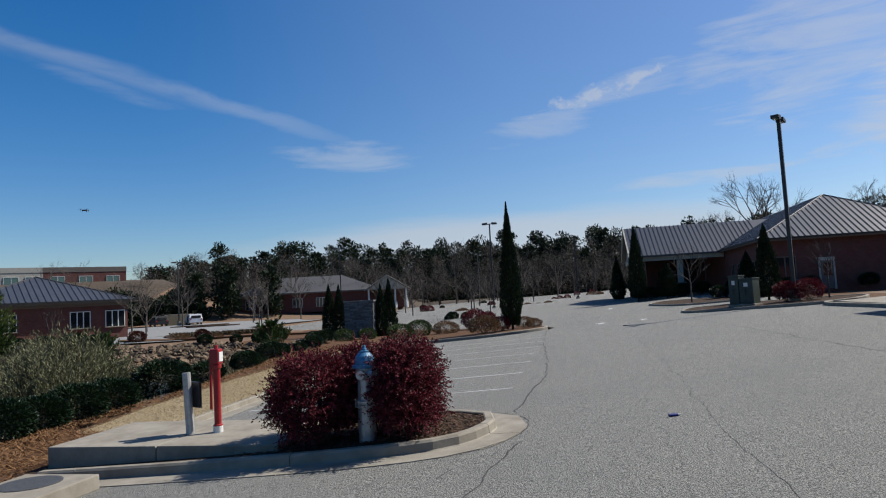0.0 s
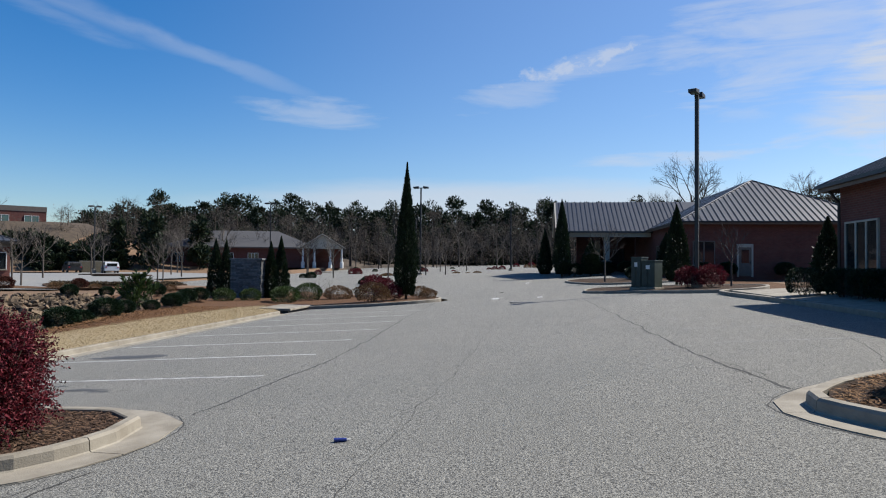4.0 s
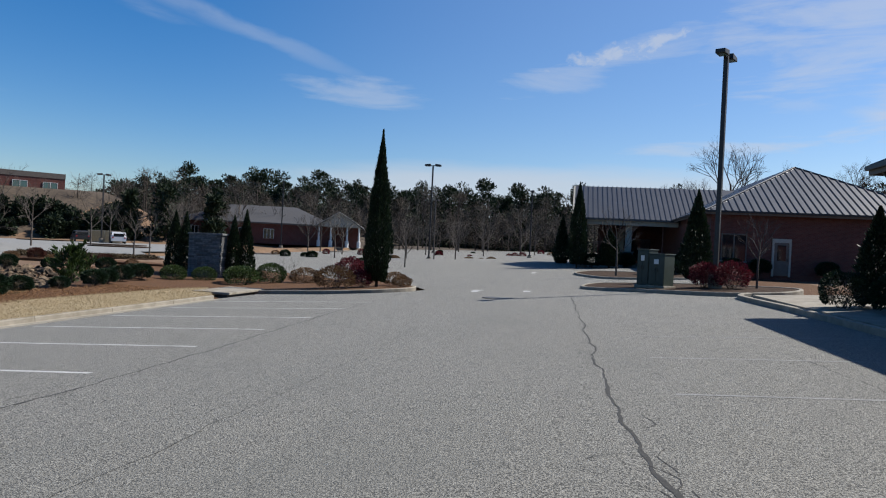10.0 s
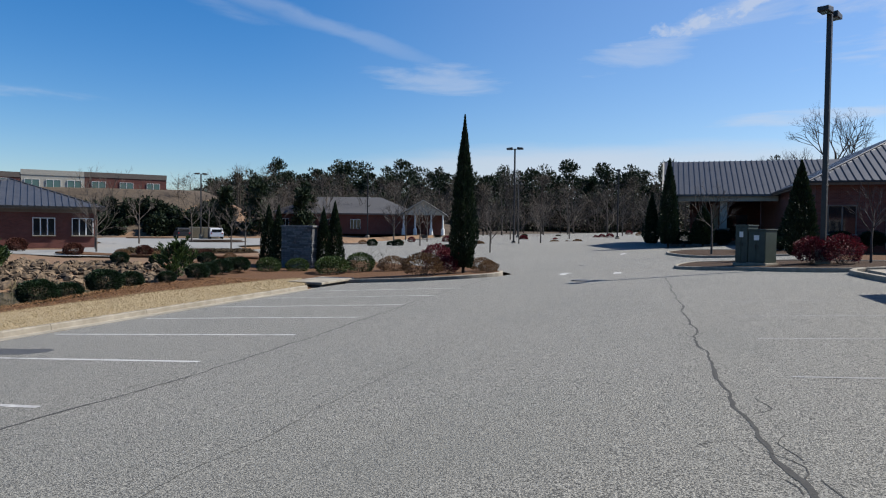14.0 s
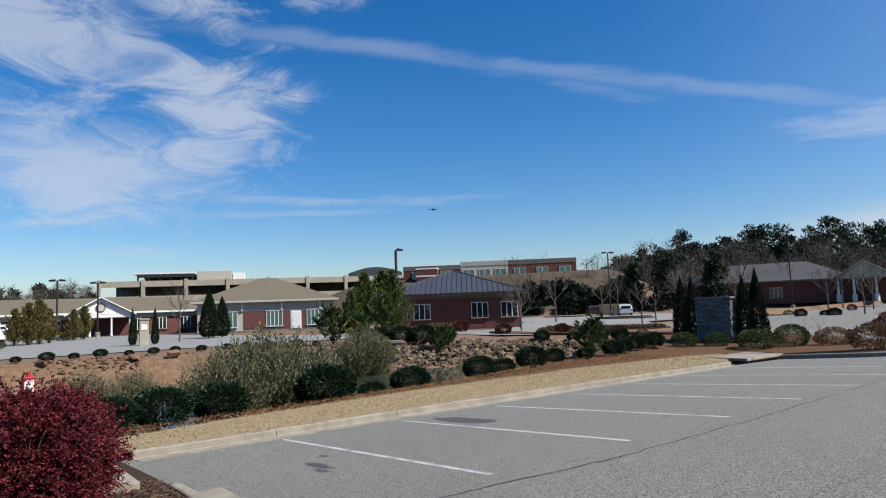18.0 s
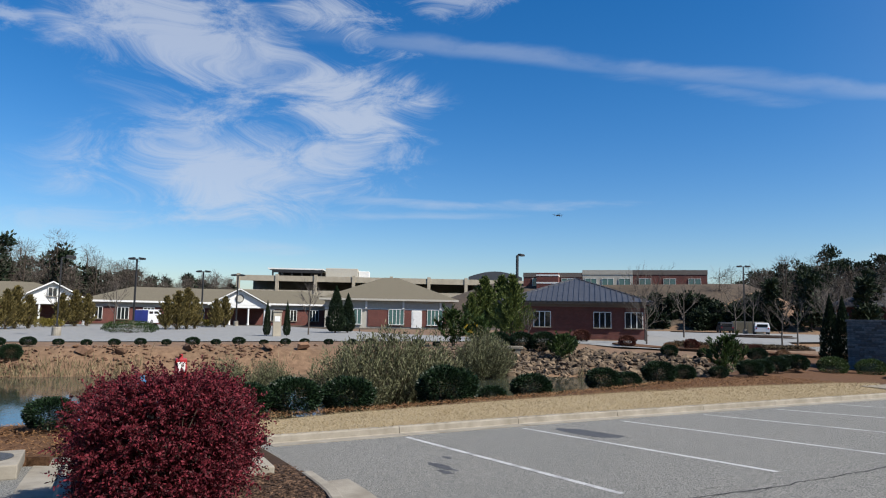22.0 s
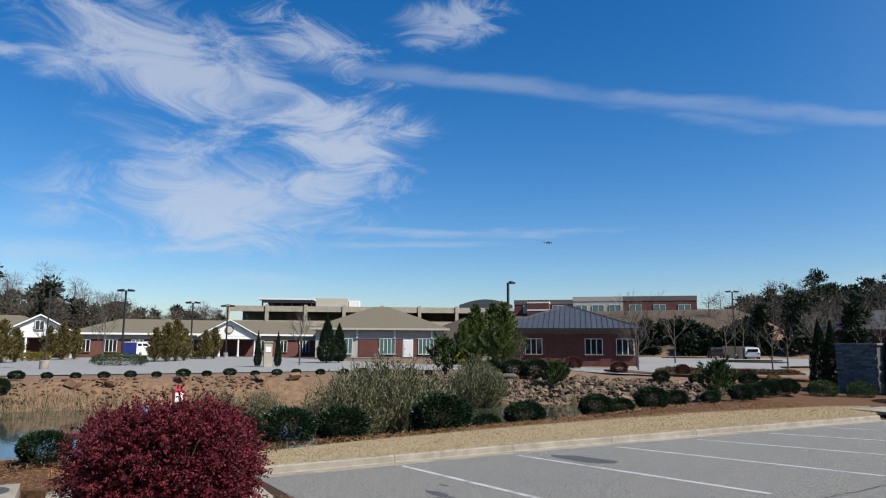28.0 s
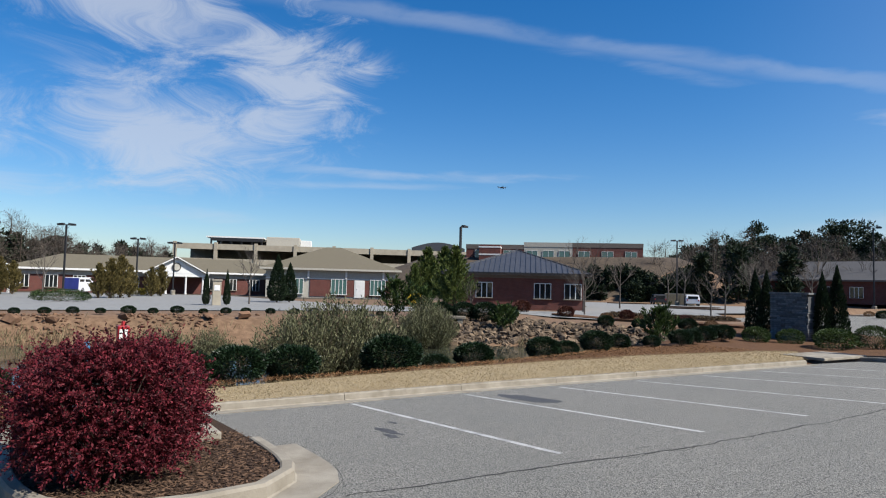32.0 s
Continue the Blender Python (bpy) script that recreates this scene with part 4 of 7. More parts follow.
def stain(x, y, rx, ry, seed, mat=OIL):
    bm = bmesh.new()
    vs = []
    for k in range(40):
        a = 2 * math.pi * k / 40
        q = 1 + 0.45 * noise.noise(Vector((math.cos(a) * 1.6, math.sin(a) * 1.6, seed)))
        px, py = x + rx * q * math.cos(a), y + ry * q * math.sin(a)
        vs.append(bm.verts.new((px, py, lot(px, py) + 0.0025)))
    bm.faces.new(vs)
    tagged(part("oil_stain", bm, mat), "dark oil stain soaked into the asphalt", "stain", "oil stains")


stain(-4.6, 3.35, 0.95, 0.3, 1)
stain(-2.7, -0.95, 0.4, 0.09, 2)
stain(-2.3, -1.1, 0.2, 0.06, 3)
stain(-3.4, -0.5, 0.15, 0.05, 4)
bot = thing("crushed_bottle", "small flattened plastic bottle lying on the asphalt", "litter", 2.66, -4.38, lot(2.66, -4.38) + 0.02, 15)
bot.scale = (0.8, 0.8, 0.6)
part("body", tube(bmesh.new(), (-0.09, 0, 0), (0.07, 0, 0), 0.033, 0.03, 10), CARBLUE, bot)
part("cap", tube(bmesh.new(), (0.07, 0, 0), (0.115, 0, 0), 0.014, 0.014, 8), WHITE, bot)


def bed(name, pts, label, mat, zf=lot, h=0.12, step=0.5, closed=True):
    line = smooth_line(pts, True, step)
    return tagged(sheet(name, line, zf, mat, 0.1, h), label, "planting bed", kind="structure")


def island(pts, label, mat=MULCH, zf=lot, gutter=0.0):
    kerb("kerb_ring", pts, label + ", kerb", zf, side=-1 if area(pts) > 0 else 1, gutter=gutter, closed=True, joint=4)
    cx, cy = sum(p[0] for p in pts) / len(pts), sum(p[1] for p in pts) / len(pts)
    inner = []
    for x, y in pts:
        k = 1 - 0.13 / max(0.5, math.hypot(x - cx, y - cy))
        inner.append((cx + (x - cx) * k, cy + (y - cy) * k))
    return bed("planting_bed", inner, label, mat, zf)


def area(p):
    return sum(a[0] * b[1] - b[0] * a[1] for a, b in zip(p, p[1:] + p[:1]))


ISLE_C = [(-8.5, 20.6), (-6.4, 21.0), (-3.6, 21.0), (-1.7, 21.8), (-0.5, 23.0), (-0.35, 24.2), (-1.0, 25.8), (-4.2, 30.2), (-9, 32.2), (-14, 34), (-16, 30), (-12, 25)]
island(ISLE_C, "pine straw bed of the entrance island", STRAW)
island([(7.2, 24.3), (9.5, 22.3), (12.3, 20.0), (14.6, 20.6), (15.5, 23.5), (12, 26.8), (9.5, 27.6), (7.7, 27.3)], "dark mulch island with utility cabinets", MULCH)
island([(6.8, 39.5), (8.2, 33.6), (10.5, 32.0), (13.3, 32.2), (14.1, 35.2), (12, 38.4), (8.5, 42)], "mulch island before the metal-roofed building", MULCH)
island([(7.45, -3.5), (7.75, -2.75), (8.4, -2.15), (9.6, -1.45), (10.3, -1.4), (10.6, -2.6), (10.6, -6.2), (9.6, -6.2), (8.2, -4.9)], "mulch island with a clipped evergreen", MULCH, gutter=0.32)
scatter("bark_chips", "loose straw and bark on the evergreen's island", [(7.6, -3.5), (8.4, -2.3), (9.6, -1.6), (10.4, -1.7), (10.4, -5.5), (9.4, -5.9), (8.3, -4.7)], lambda x, y: lot(x, y) + 0.125, NEEDLE, 6000, 0.09, 0.018, 15)
for k, pts in enumerate(([(-9.5, 43.5), (-4.2, 42.6), (-2.6, 44.5), (-3.6, 47.5), (-9.5, 47.5)], [(-12, 58), (-5, 57), (-3, 59.5), (-5, 62), (-12, 62)], [(-14, 76), (-5, 74), (-2, 77), (-5, 80), (-14, 80)], [(-22, 55), (-15, 53), (-13, 56), (-16, 58), (-22, 58)], [(-2, 92), (6, 91), (8, 94), (5, 96), (-2, 96)], [(-24, 70), (-17, 69), (-16, 72), (-24, 73)], [(-27, 84), (-12, 83), (-10, 86), (-27, 87)], [(-6, 66), (0, 65.4), (1.5, 67.4), (0, 69), (-6, 69)], [(-4, 84), (3, 83), (4.5, 85.4), (3, 87), (-4, 87)], [(-20, 98), (-4, 97), (-2, 100), (-20, 101)], [(-28, 62.5), (-18, 61.5), (-16.5, 64), (-28, 65)], [(-2, 106), (8, 105), (9, 109), (-2, 110)], [(7.2, 64), (9.5, 63.5), (10, 78), (7.6, 78)])):
    island(pts, "low mulch parking island with young trees", MULCH)
kerb("walk_kerb", [(14.0, 20.2), (12.55, 19.0), (12.7, 13.0), (12.75, 8), (12.75, 0), (12.7, -0.9)], "kerb of the walk beside the brick building", side=1, gutter=0.0, h=0.15)
tagged(sheet("walkway", [(12.9, 19.0), (12.9, -10), (14.85, -10), (14.85, 13.4), (15.8, 14), (15.8, 19)], lot, CONCRETE, 0.1, 0.13), "pale concrete walk along the brick building", "walkway", kind="structure")

box_in = thing("kerb_inlet", "concrete kerb inlet with a dark slot beside the verge", "storm drain", -7.3, 20.0, lot(-6.7, 20))
part("slab", box_bm(-0.9, 0.75, -1.5, 1.5, 0.1, 0.2, bevel=0.02), CONCRETE, box_in)
# the slot's shade is this solid dark block, not an opening
part("chamber", box_bm(-0.8, 0.6, -1.4, 1.4, -0.3, 0.1), IRON, box_in, "solid dark block standing for the shade in the slot")

# ---- front island planting ----
planted("italian_cypress", "tall slim dark green Italian cypress on the entrance island", "cypress",
        [("foliage", column_mesh("foliage", CYPRESS_LEAF, 0.6, 7.5, 17000, 0.17, 0.05, 4, 0.75, 0.25, 0.35, 1.3)), ("trunk", stems_mesh("trunk", DARKBARK, 0.12, 0.12, 2.6, 5, 0.05, 4))], -2.3, 24.4, lot(-2.3, 24.4) + 0.1)
stone_sign = thing("stone_sign", "tall grey stacked-stone sign wall between two pairs of conifers", "sign wall", -11.97, 25.95, lot(-12, 26) + 0.1, -3)
part("core", box_bm(-0.94, 0.94, -0.25, 0.25, -0.2, 2.33), MORTAR := material("mortar", (0.05, 0.05, 0.05), (0.087, 0.087, 0.087), 20, 0.95, 0.3), stone_sign)
part("coping", box_bm(-1.02, 1.02, -0.33, 0.33, 2.33, 2.43, bevel=0.015), STONE, stone_sign)
rng = random.Random(77)
stone_meshes = []
for k in range(7):
    wdt = (0.18, 0.24, 0.3, 0.36, 0.42, 0.5, 0.58)[k]
    bm = box_bm(0.006, wdt - 0.006, -0.31, 0.31, 0.005, 0.095)
    for v in bm.verts:
        v.co += Vector((rng.uniform(-0.008, 0.008), rng.uniform(-0.03, 0.02) * (1 if v.co.y > 0 else -1), rng.uniform(-0.006, 0.006)))
    me = mesh_of("stone", bm)
    me.materials.append(STONE)
    stone_meshes.append((wdt, me))
for row in range(23):
    x = -0.96
    while x < 0.82:
        fits = [q for q in stone_meshes if x + q[0] <= 0.99]
        wdt, me = rng.choice(fits)
        part("stone", me, None, stone_sign).location = (x, 0, row * 0.1 + 0.02)
        x += wdt
small_cone = [("foliage", column_mesh("foliage", CYPRESS_LEAF, 0.47, 3.6, 7500, 0.13, 0.045, 9, 0.6, 0.1, 0.3, 1.05)), ("trunk", stems_mesh("trunk", DARKBARK, 0.1, 0.1, 1.2, 4, 0.03, 4))]
for k, (x, y, s) in enumerate(((-14.25, 26.5, 1.0), (-13.5, 26.3, 0.98), (-10.75, 26.35, 0.95), (-10.35, 26.9, 1.04))):
    planted("sentinel_conifer", "narrow dark evergreen cone flanking the stone sign", "conifer", small_cone, x, y, lot(x, y) + 0.1, k * 77, s, "conifers by the sign")
GREEN = [[("foliage", shrub_mesh("foliage", DEEP_LEAF, 0.62, 0.62, 0.92, 7500, 0.075, 0.036, 21 + k, 0.45, 0.02, 0.12, 0.1, 0.35)), ("woody_base", stems_mesh("woody_base", DARKBARK, 0.5, 0.5, 0.8, 10, 0.012, k))] for k in range(3)]
HEDGE = [[("foliage", shrub_mesh("foliage", HEDGE_LEAF, 0.62, 0.5, 0.8, 4200, 0.06, 0.03, 31 + k, 0.4, 0.02, 0.07, 0.2, 0.3)), ("woody_base", stems_mesh("woody_base", DARKBARK, 0.5, 0.4, 0.6, 10, 0.012, k))] for k in range(2)]
for k, (x, y, s) in enumerate(((-12.05, 23.1, 1.0), (-10.95, 24.0, 0.95), (-8.85, 23.75, (1.85, 1.5, 1.15)), (-8.1, 25.4, 1.3))):
    planted("clipped_hedge", "clipped bright green hedge shrub before the stone sign", "hedge", HEDGE[k % 2], x, y, lot(x, y) + 0.1, k * 50, s, "hedges by the sign")
# line of round shrubs along the pond edge
ROUND = ((-8.3, -7.65, 0.92), (-8.4, -6.15, 0.78), (-9.3, -2.45, 1.05), (-9.1, -3.6, 1.1), (-9.35, -1.35, 1.15), (-9.6, 0.05, 1.15), (-10.35, 3.2, 1.5), (-10.75, 4.9, 0.75), (-10.9, 6.4, 1.1), (-11.0, 9.3, 1.0), (-11.35, 10.7, 0.75), (-11.4, 12.2, 1.05), (-11.6, 13.6, 0.75), (-11.4, 15.2, 0.6), (-11.6, 17.2, 0.85), (-12.0, 18.4, 0.8), (-12.4, 19.8, 0.9), (-12.6, 21.4, 0.95), (-13.6, 22.2, 0.8), (-8.6, -9.4, 1.0))
for k, (x, y, s) in enumerate(ROUND):
    planted("round_shrub", "rounded dark green evergreen shrub in pine straw by the pond", "shrub", GREEN[k % 3], x, y, rise(x, y) + 0.02, k * 67, (s * 0.88, s * 0.88, s * 0.8), "round shrubs along the pond")
TAN = [("foliage", shrub_mesh("foliage", TAN_LEAF, 0.75, 0.7, 0.8, 3600, 0.08, 0.03, 41, 0.4, 0.02, 0.16, 0.1, 0.4)), ("woody_base", stems_mesh("woody_base", DARKBARK, 0.6, 0.6, 0.7, 14, 0.012, 5))]
for k, (x, y, s) in enumerate(((-6.6, 26.2, 1.05), (-3.75, 22.8, 1.25), (-1.75, 25.6, 0.8), (-1.1, 24.5, 0.65))):
    planted("tan_shrub", "low russet-tan shrub with dry winter leaves", "shrub", TAN, x, y, lot(x, y) + 0.1, k * 91, s, "tan shrubs on the entrance island")
RSH = [("foliage", shrub_mesh("foliage", RED_LEAF, 0.7, 0.65, 1.1, 5200, 0.075, 0.03, 51, 0.5, 0.02, 0.2, 0.15, 0.4)), ("woody_base", stems_mesh("woody_base", DARKBARK, 0.6, 0.6, 0.9, 14, 0.012, 6))]
for k, (x, y, s) in enumerate(((-5.2, 29.0, 1.2), (-4.3, 28.2, 1.0), (-2.9, 23.9, 0.75), (12.2, 23.7, 0.95), (13.1, 23.0, 1.0), (12.6, 23.9, 0.95))):
    planted("dark_red_shrub", "dark red-leaved shrub in a mulch bed", "shrub", RSH, x, y, lot(x, y) + 0.1, k * 61, s, "dark red shrubs")
tw_t, tw_b = bare_tree_meshes(8, 1.6, 0.02, 3, 3, 0.7, 0.1)
for k, (x, y) in enumerate(((-7.5, 25.3), (-6.9, 25.6))):
    planted("twiggy_shrub", "leafless twiggy shrub on the entrance island", "shrub", [("stem", tw_t), ("twigs", tw_b)], x, y, lot(x, y) + 0.1, k * 90, 1.0, "twiggy shrubs")
planted("clipped_evergreen", "large clipped evergreen with glossy yellow-green leaves on a kerbed island", "shrub",
        [("foliage", shrub_mesh("foliage", LIT_LEAF, 0.6, 0.62, 1.36, 17000, 0.07, 0.036, 61, 0.4, 0.0, 0.2, 0.15, 0.5, 0.3)), ("woody_base", stems_mesh("woody_base", DARKBARK, 0.5, 0.5, 1.1, 16, 0.02, 9))], 9.52, -2.95, lot(9.52, -2.95) + 0.1)
stake = thing("brown_stump", "small rusty brown utility stub in the mulch", "utility stub", 10.35, -3.9, lot(10.35, -3.9) + 0.1)
part("pipe", tube(bmesh.new(), (0, 0, 0), (0.03, 0, 0.26), 0.05, 0.045, 10), material("rust", (0.074, 0.025, 0.012), (0.136, 0.05, 0.025), 9), stake)
part("cap", tube(bmesh.new(), (0.03, 0, 0.26), (0.035, 0, 0.3), 0.06, 0.06, 10), IRON, stake)


# ---- lamps and utilities ----
def street_lamp(x, y, z, h, label, rz=0, heads=2, r=0.1):
    t = thing("parking_lamp", label, "street lamp", x, y, z, rz, "parking lamps")
    part("base", turned(bmesh.new(), [(0.28, -0.2), (0.28, 0.55), (0.25, 0.6)], 16), CONCRETE, t, "round concrete footing")
    part("pole", box_bm(-r * 0.75, r * 0.75, -r * 0.75, r * 0.75, 0.6, h - 0.12, bevel=0.012), DARK, t)
    part("base_cover", box_bm(-r * 1.7, r * 1.7, -r * 1.7, r * 1.7, 0.6, 0.72, bevel=0.01), DARK, t)
    for s in ((-1, 1) if heads == 2 else (1,)):
        arm = part("arm", box_bm(min(0, s * 0.35), max(0, s * 0.35), -0.04, 0.04, h - 0.14, h - 0.06), DARK, t)
        bm = box_bm(s * 0.55 - 0.3, s * 0.55 + 0.3, -0.2, 0.2, h - 0.16, h + 0.08, bevel=0.03)
        for v in bm.verts:
            if v.co.z > h and v.co.x * s > 0.55:
                v.co.z -= 0.06
        hd = part("head", bm, DARK, arm)
        part("lens", box_bm(s * 0.55 - 0.22, s * 0.55 + 0.22, -0.15, 0.15, h - 0.175, h - 0.158), GREENGLASS, arm)


street_lamp(12.55, 23.6, lot(12.55, 23.6) + 0.1, 9.75, "tall dark bronze twin-head parking lamp beside the red hedge", 62, 2, 0.12)
street_lamp(-7.9, 61.2, lot(-7.9, 61.2) + 0.1, 10.2, "dark bronze twin-head parking lamp on a far island", 0)
street_lamp(-33.0, 80.0, 0.3, 10.0, "dark bronze twin-head lamp before the grey-roofed building", 20)
street_lamp(1.5, 75.0, lot(1.5, 75), 8.5, "thin distant parking lamp", 90, 1)
street_lamp(-14.0, 92.0, lot(-14, 92), 8.5, "thin distant parking lamp", 60)
street_lamp(-48.8, 31.3, 0.2, 7.9, "dark lamp rising behind the hip-roofed brick office", 100, 1, 0.13)
for x, y, h in ((-78.2, 5.8, 6.6), (-79.5, 10.1, 6.4), (-68.9, -2.0, 7.1), (-67.8, -18.4, 6.6), (-53.7, 70.6, 9.0)):
    street_lamp(x, y, 0.15, h, "dark twin-head lamp standing in the car park across the pond", 60)
street_lamp(-44.9, -7.7, 0.15, 5.3, "slim dark lamp beside the far drive", 90, 1, 0.06)


def cabinet(x, y, sx, sy, h, rz, label):
    t = thing("utility_cabinet", label, "utility cabinet", x, y, lot(x, y) + 0.1, rz, "utility cabinets")
    part("plinth", box_bm(-sx / 2 - 0.06, sx / 2 + 0.06, -sy / 2 - 0.06, sy / 2 + 0.06, -0.1, 0.12, bevel=0.01), CONCRETE, t)
    part("body", box_bm(-sx / 2, sx / 2, -sy / 2, sy / 2, 0.12, h, bevel=0.025), GREENBOX, t)
    part("hood", box_bm(-sx / 2 - 0.03, sx / 2 + 0.03, -sy / 2 - 0.04, sy / 2 + 0.03, h, h + 0.05, bevel=0.015), GREENBOX, t)
    for s in (-1, 1):
        d = part("door", box_bm(s * sx / 4 - sx / 4 + 0.02, s * sx / 4 + sx / 4 - 0.02, -sy / 2 - 0.02, -sy / 2 - 0.003, 0.2, h - 0.08, bevel=0.006), GREENBOX, t)
        part("handle", box_bm(-s * 0.06 - 0.015, -s * 0.06 + 0.015, -sy / 2 - 0.045, -sy / 2 - 0.02, h * 0.5, h * 0.5 + 0.14), DARK, d)
    part("notice", box_bm(-sx * 0.15, sx * 0.15, -sy / 2 - 0.028, -sy / 2 - 0.022, h * 0.72, h * 0.86), WHITE, t, "small pale notice plate")


cabinet(9.88, 24.2, 0.55, 0.7, 1.62, -38, "tall grey-green metal utility cabinet on the mulch island")
cabinet(10.42, 23.78, 0.72, 0.8, 1.42, -38, "dark green transformer cabinet beside a taller cabinet")


# ---- buildings ----
def window(parent, w, h, panes, rot, at, mat=GLASS, name="window", trim=WHITE):
    """A window on a wall face that looks along local -y; rot and at place it."""
    m = pose(*at, 0, 0, rot)
    win = part(name, box_bm(-w / 2, w / 2, 0.0, 0.05, 0, h), mat, parent)
    win.matrix_basis = m
    fb = bmesh.new()
    for a in ((-w / 2 - 0.06, w / 2 + 0.06, -0.035, 0.05, h, h + 0.06), (-w / 2 - 0.06, -w / 2, -0.035, 0.05, 0, h), (w / 2, w / 2 + 0.06, -0.035, 0.05, 0, h)):
        box(fb, *a)
    part("frame", fb, trim, win)
    part("sill", box_bm(-w / 2 - 0.1, w / 2 + 0.1, -0.08, 0.05, -0.08, -0.002), CONCRETE if mat is GLASS else WHITE, win)
    for k in range(1, panes):
        x = -w / 2 + w * k / panes
        part("mullion", box_bm(x - 0.04, x + 0.04, -0.03, 0.002, 0.0, h), trim, win)
    return win


def hip_roof(parent, x0, x1, y0, y1, z, over, slope, mat, seams=0.0, fascia=FASCIA, gutter=True):
    """A hipped roof over the rectangle, its ridge along the longer side."""
    a0, a1, b0, b1 = x0 - over, x1 + over, y0 - over, y1 + over
    half = min(a1 - a0, b1 - b0) / 2
    top = z + half * slope
    if a1 - a0 >= b1 - b0:
        r0, r1 = (a0 + half, (b0 + b1) / 2), (a1 - half, (b0 + b1) / 2)
    else:
        r0, r1 = ((a0 + a1) / 2, b0 + half), ((a0 + a1) / 2, b1 - half)
    bm = bmesh.new()
    c = [bm.verts.new((*p, z)) for p in ((a0, b0), (a1, b0), (a1, b1), (a0, b1))]
    r = [bm.verts.new((*r0, top)), bm.verts.new((*r1, top))]
    if a1 - a0 >= b1 - b0:
        fs = ((c[0], c[1], r[1], r[0]), (c[1], c[2], r[1]), (c[2], c[3], r[0], r[1]), (c[3], c[0], r[0]))
    else:
        fs = ((c[0], c[1], r[0]), (c[1], c[2], r[1], r[0]), (c[2], c[3], r[1]), (c[3], c[0], r[0], r[1]))
    for f in fs:
        bm.faces.new(f)
    bm.faces.new(c[::-1])
    roof = part("roof", bm, mat, parent)
    fb = bmesh.new()
    for a in ((a0, a1, b0 - 0.03, b0, z - 0.22, z + 0.02), (a0, a1, b1, b1 + 0.03, z - 0.22, z + 0.02), (a0 - 0.03, a0, b0, b1, z - 0.22, z + 0.02), (a1, a1 + 0.03, b0, b1, z - 0.22, z + 0.02)):
        box(fb, *a)
    part("fascia", fb, fascia, roof)
    if gutter:
        for a in ((a0, a1, b0 - 0.14, b0 - 0.03, z - 0.1, z + 0.02), (a0 - 0.14, a0 - 0.03, b0, b1, z - 0.1, z + 0.02), (a1 + 0.03, a1 + 0.14, b0, b1, z - 0.1, z + 0.02)):
            part("gutter", box_bm(*a), DARK, roof)
    if seams:
        def run(p, q):
            q = Vector(q)
            p = Vector(p)
            sb = tube(bmesh.new(), p + Vector((0, 0, 0.03)), q + Vector((0, 0, 0.03)), 0.042, 0.042, 4, False)
            part("seam", sb, mat, roof)
        n = int((a1 - a0) / seams)
        for k in range(1, n):
            x = a0 + k * seams
            d = min(half, x - a0, a1 - x)
            run((x, b0, z), (x, b0 + d, z + d * slope))
            run((x, b1, z), (x, b1 - d, z + d * slope))
        n = int((b1 - b0) / seams)
        for k in range(1, n):
            y = b0 + k * seams
            d = min(half, y - b0, b1 - y)
            run((a0, y, z), (a0 + d, y, z + d * slope))
            run((a1, y, z), (a1 - d, y, z + d * slope))
        hb = bmesh.new()
        for p, q in ((c_, r_) for c_, r_ in (((a0, b0), r0), ((a1, b0), r1 if a1 - a0 >= b1 - b0 else r0), ((a1, b1), r1), ((a0, b1), r0 if a1 - a0 >= b1 - b0 else r1), (r0, r1))):
            zp = top if p in (r0, r1) else z
            tube(hb, (*p, zp + 0.02), (*q, top + 0.02), 0.06, 0.06, 6, False)
        part("ridge_cap", hb, mat, roof)
    return roof, top


def walls(parent, x0, x1, y0, y1, z0, z1, mat, name="wall", t=0.25):
    for a in ((x0, x1, y0, y0 + t, z0, z1), (x0, x1, y1 - t, y1, z0, z1), (x0, x0 + t, y0 + t, y1 - t, z0, z1), (x1 - t, x1, y0 + t, y1 - t, z0, z1)):
        part(name, box_bm(*a), mat, parent)


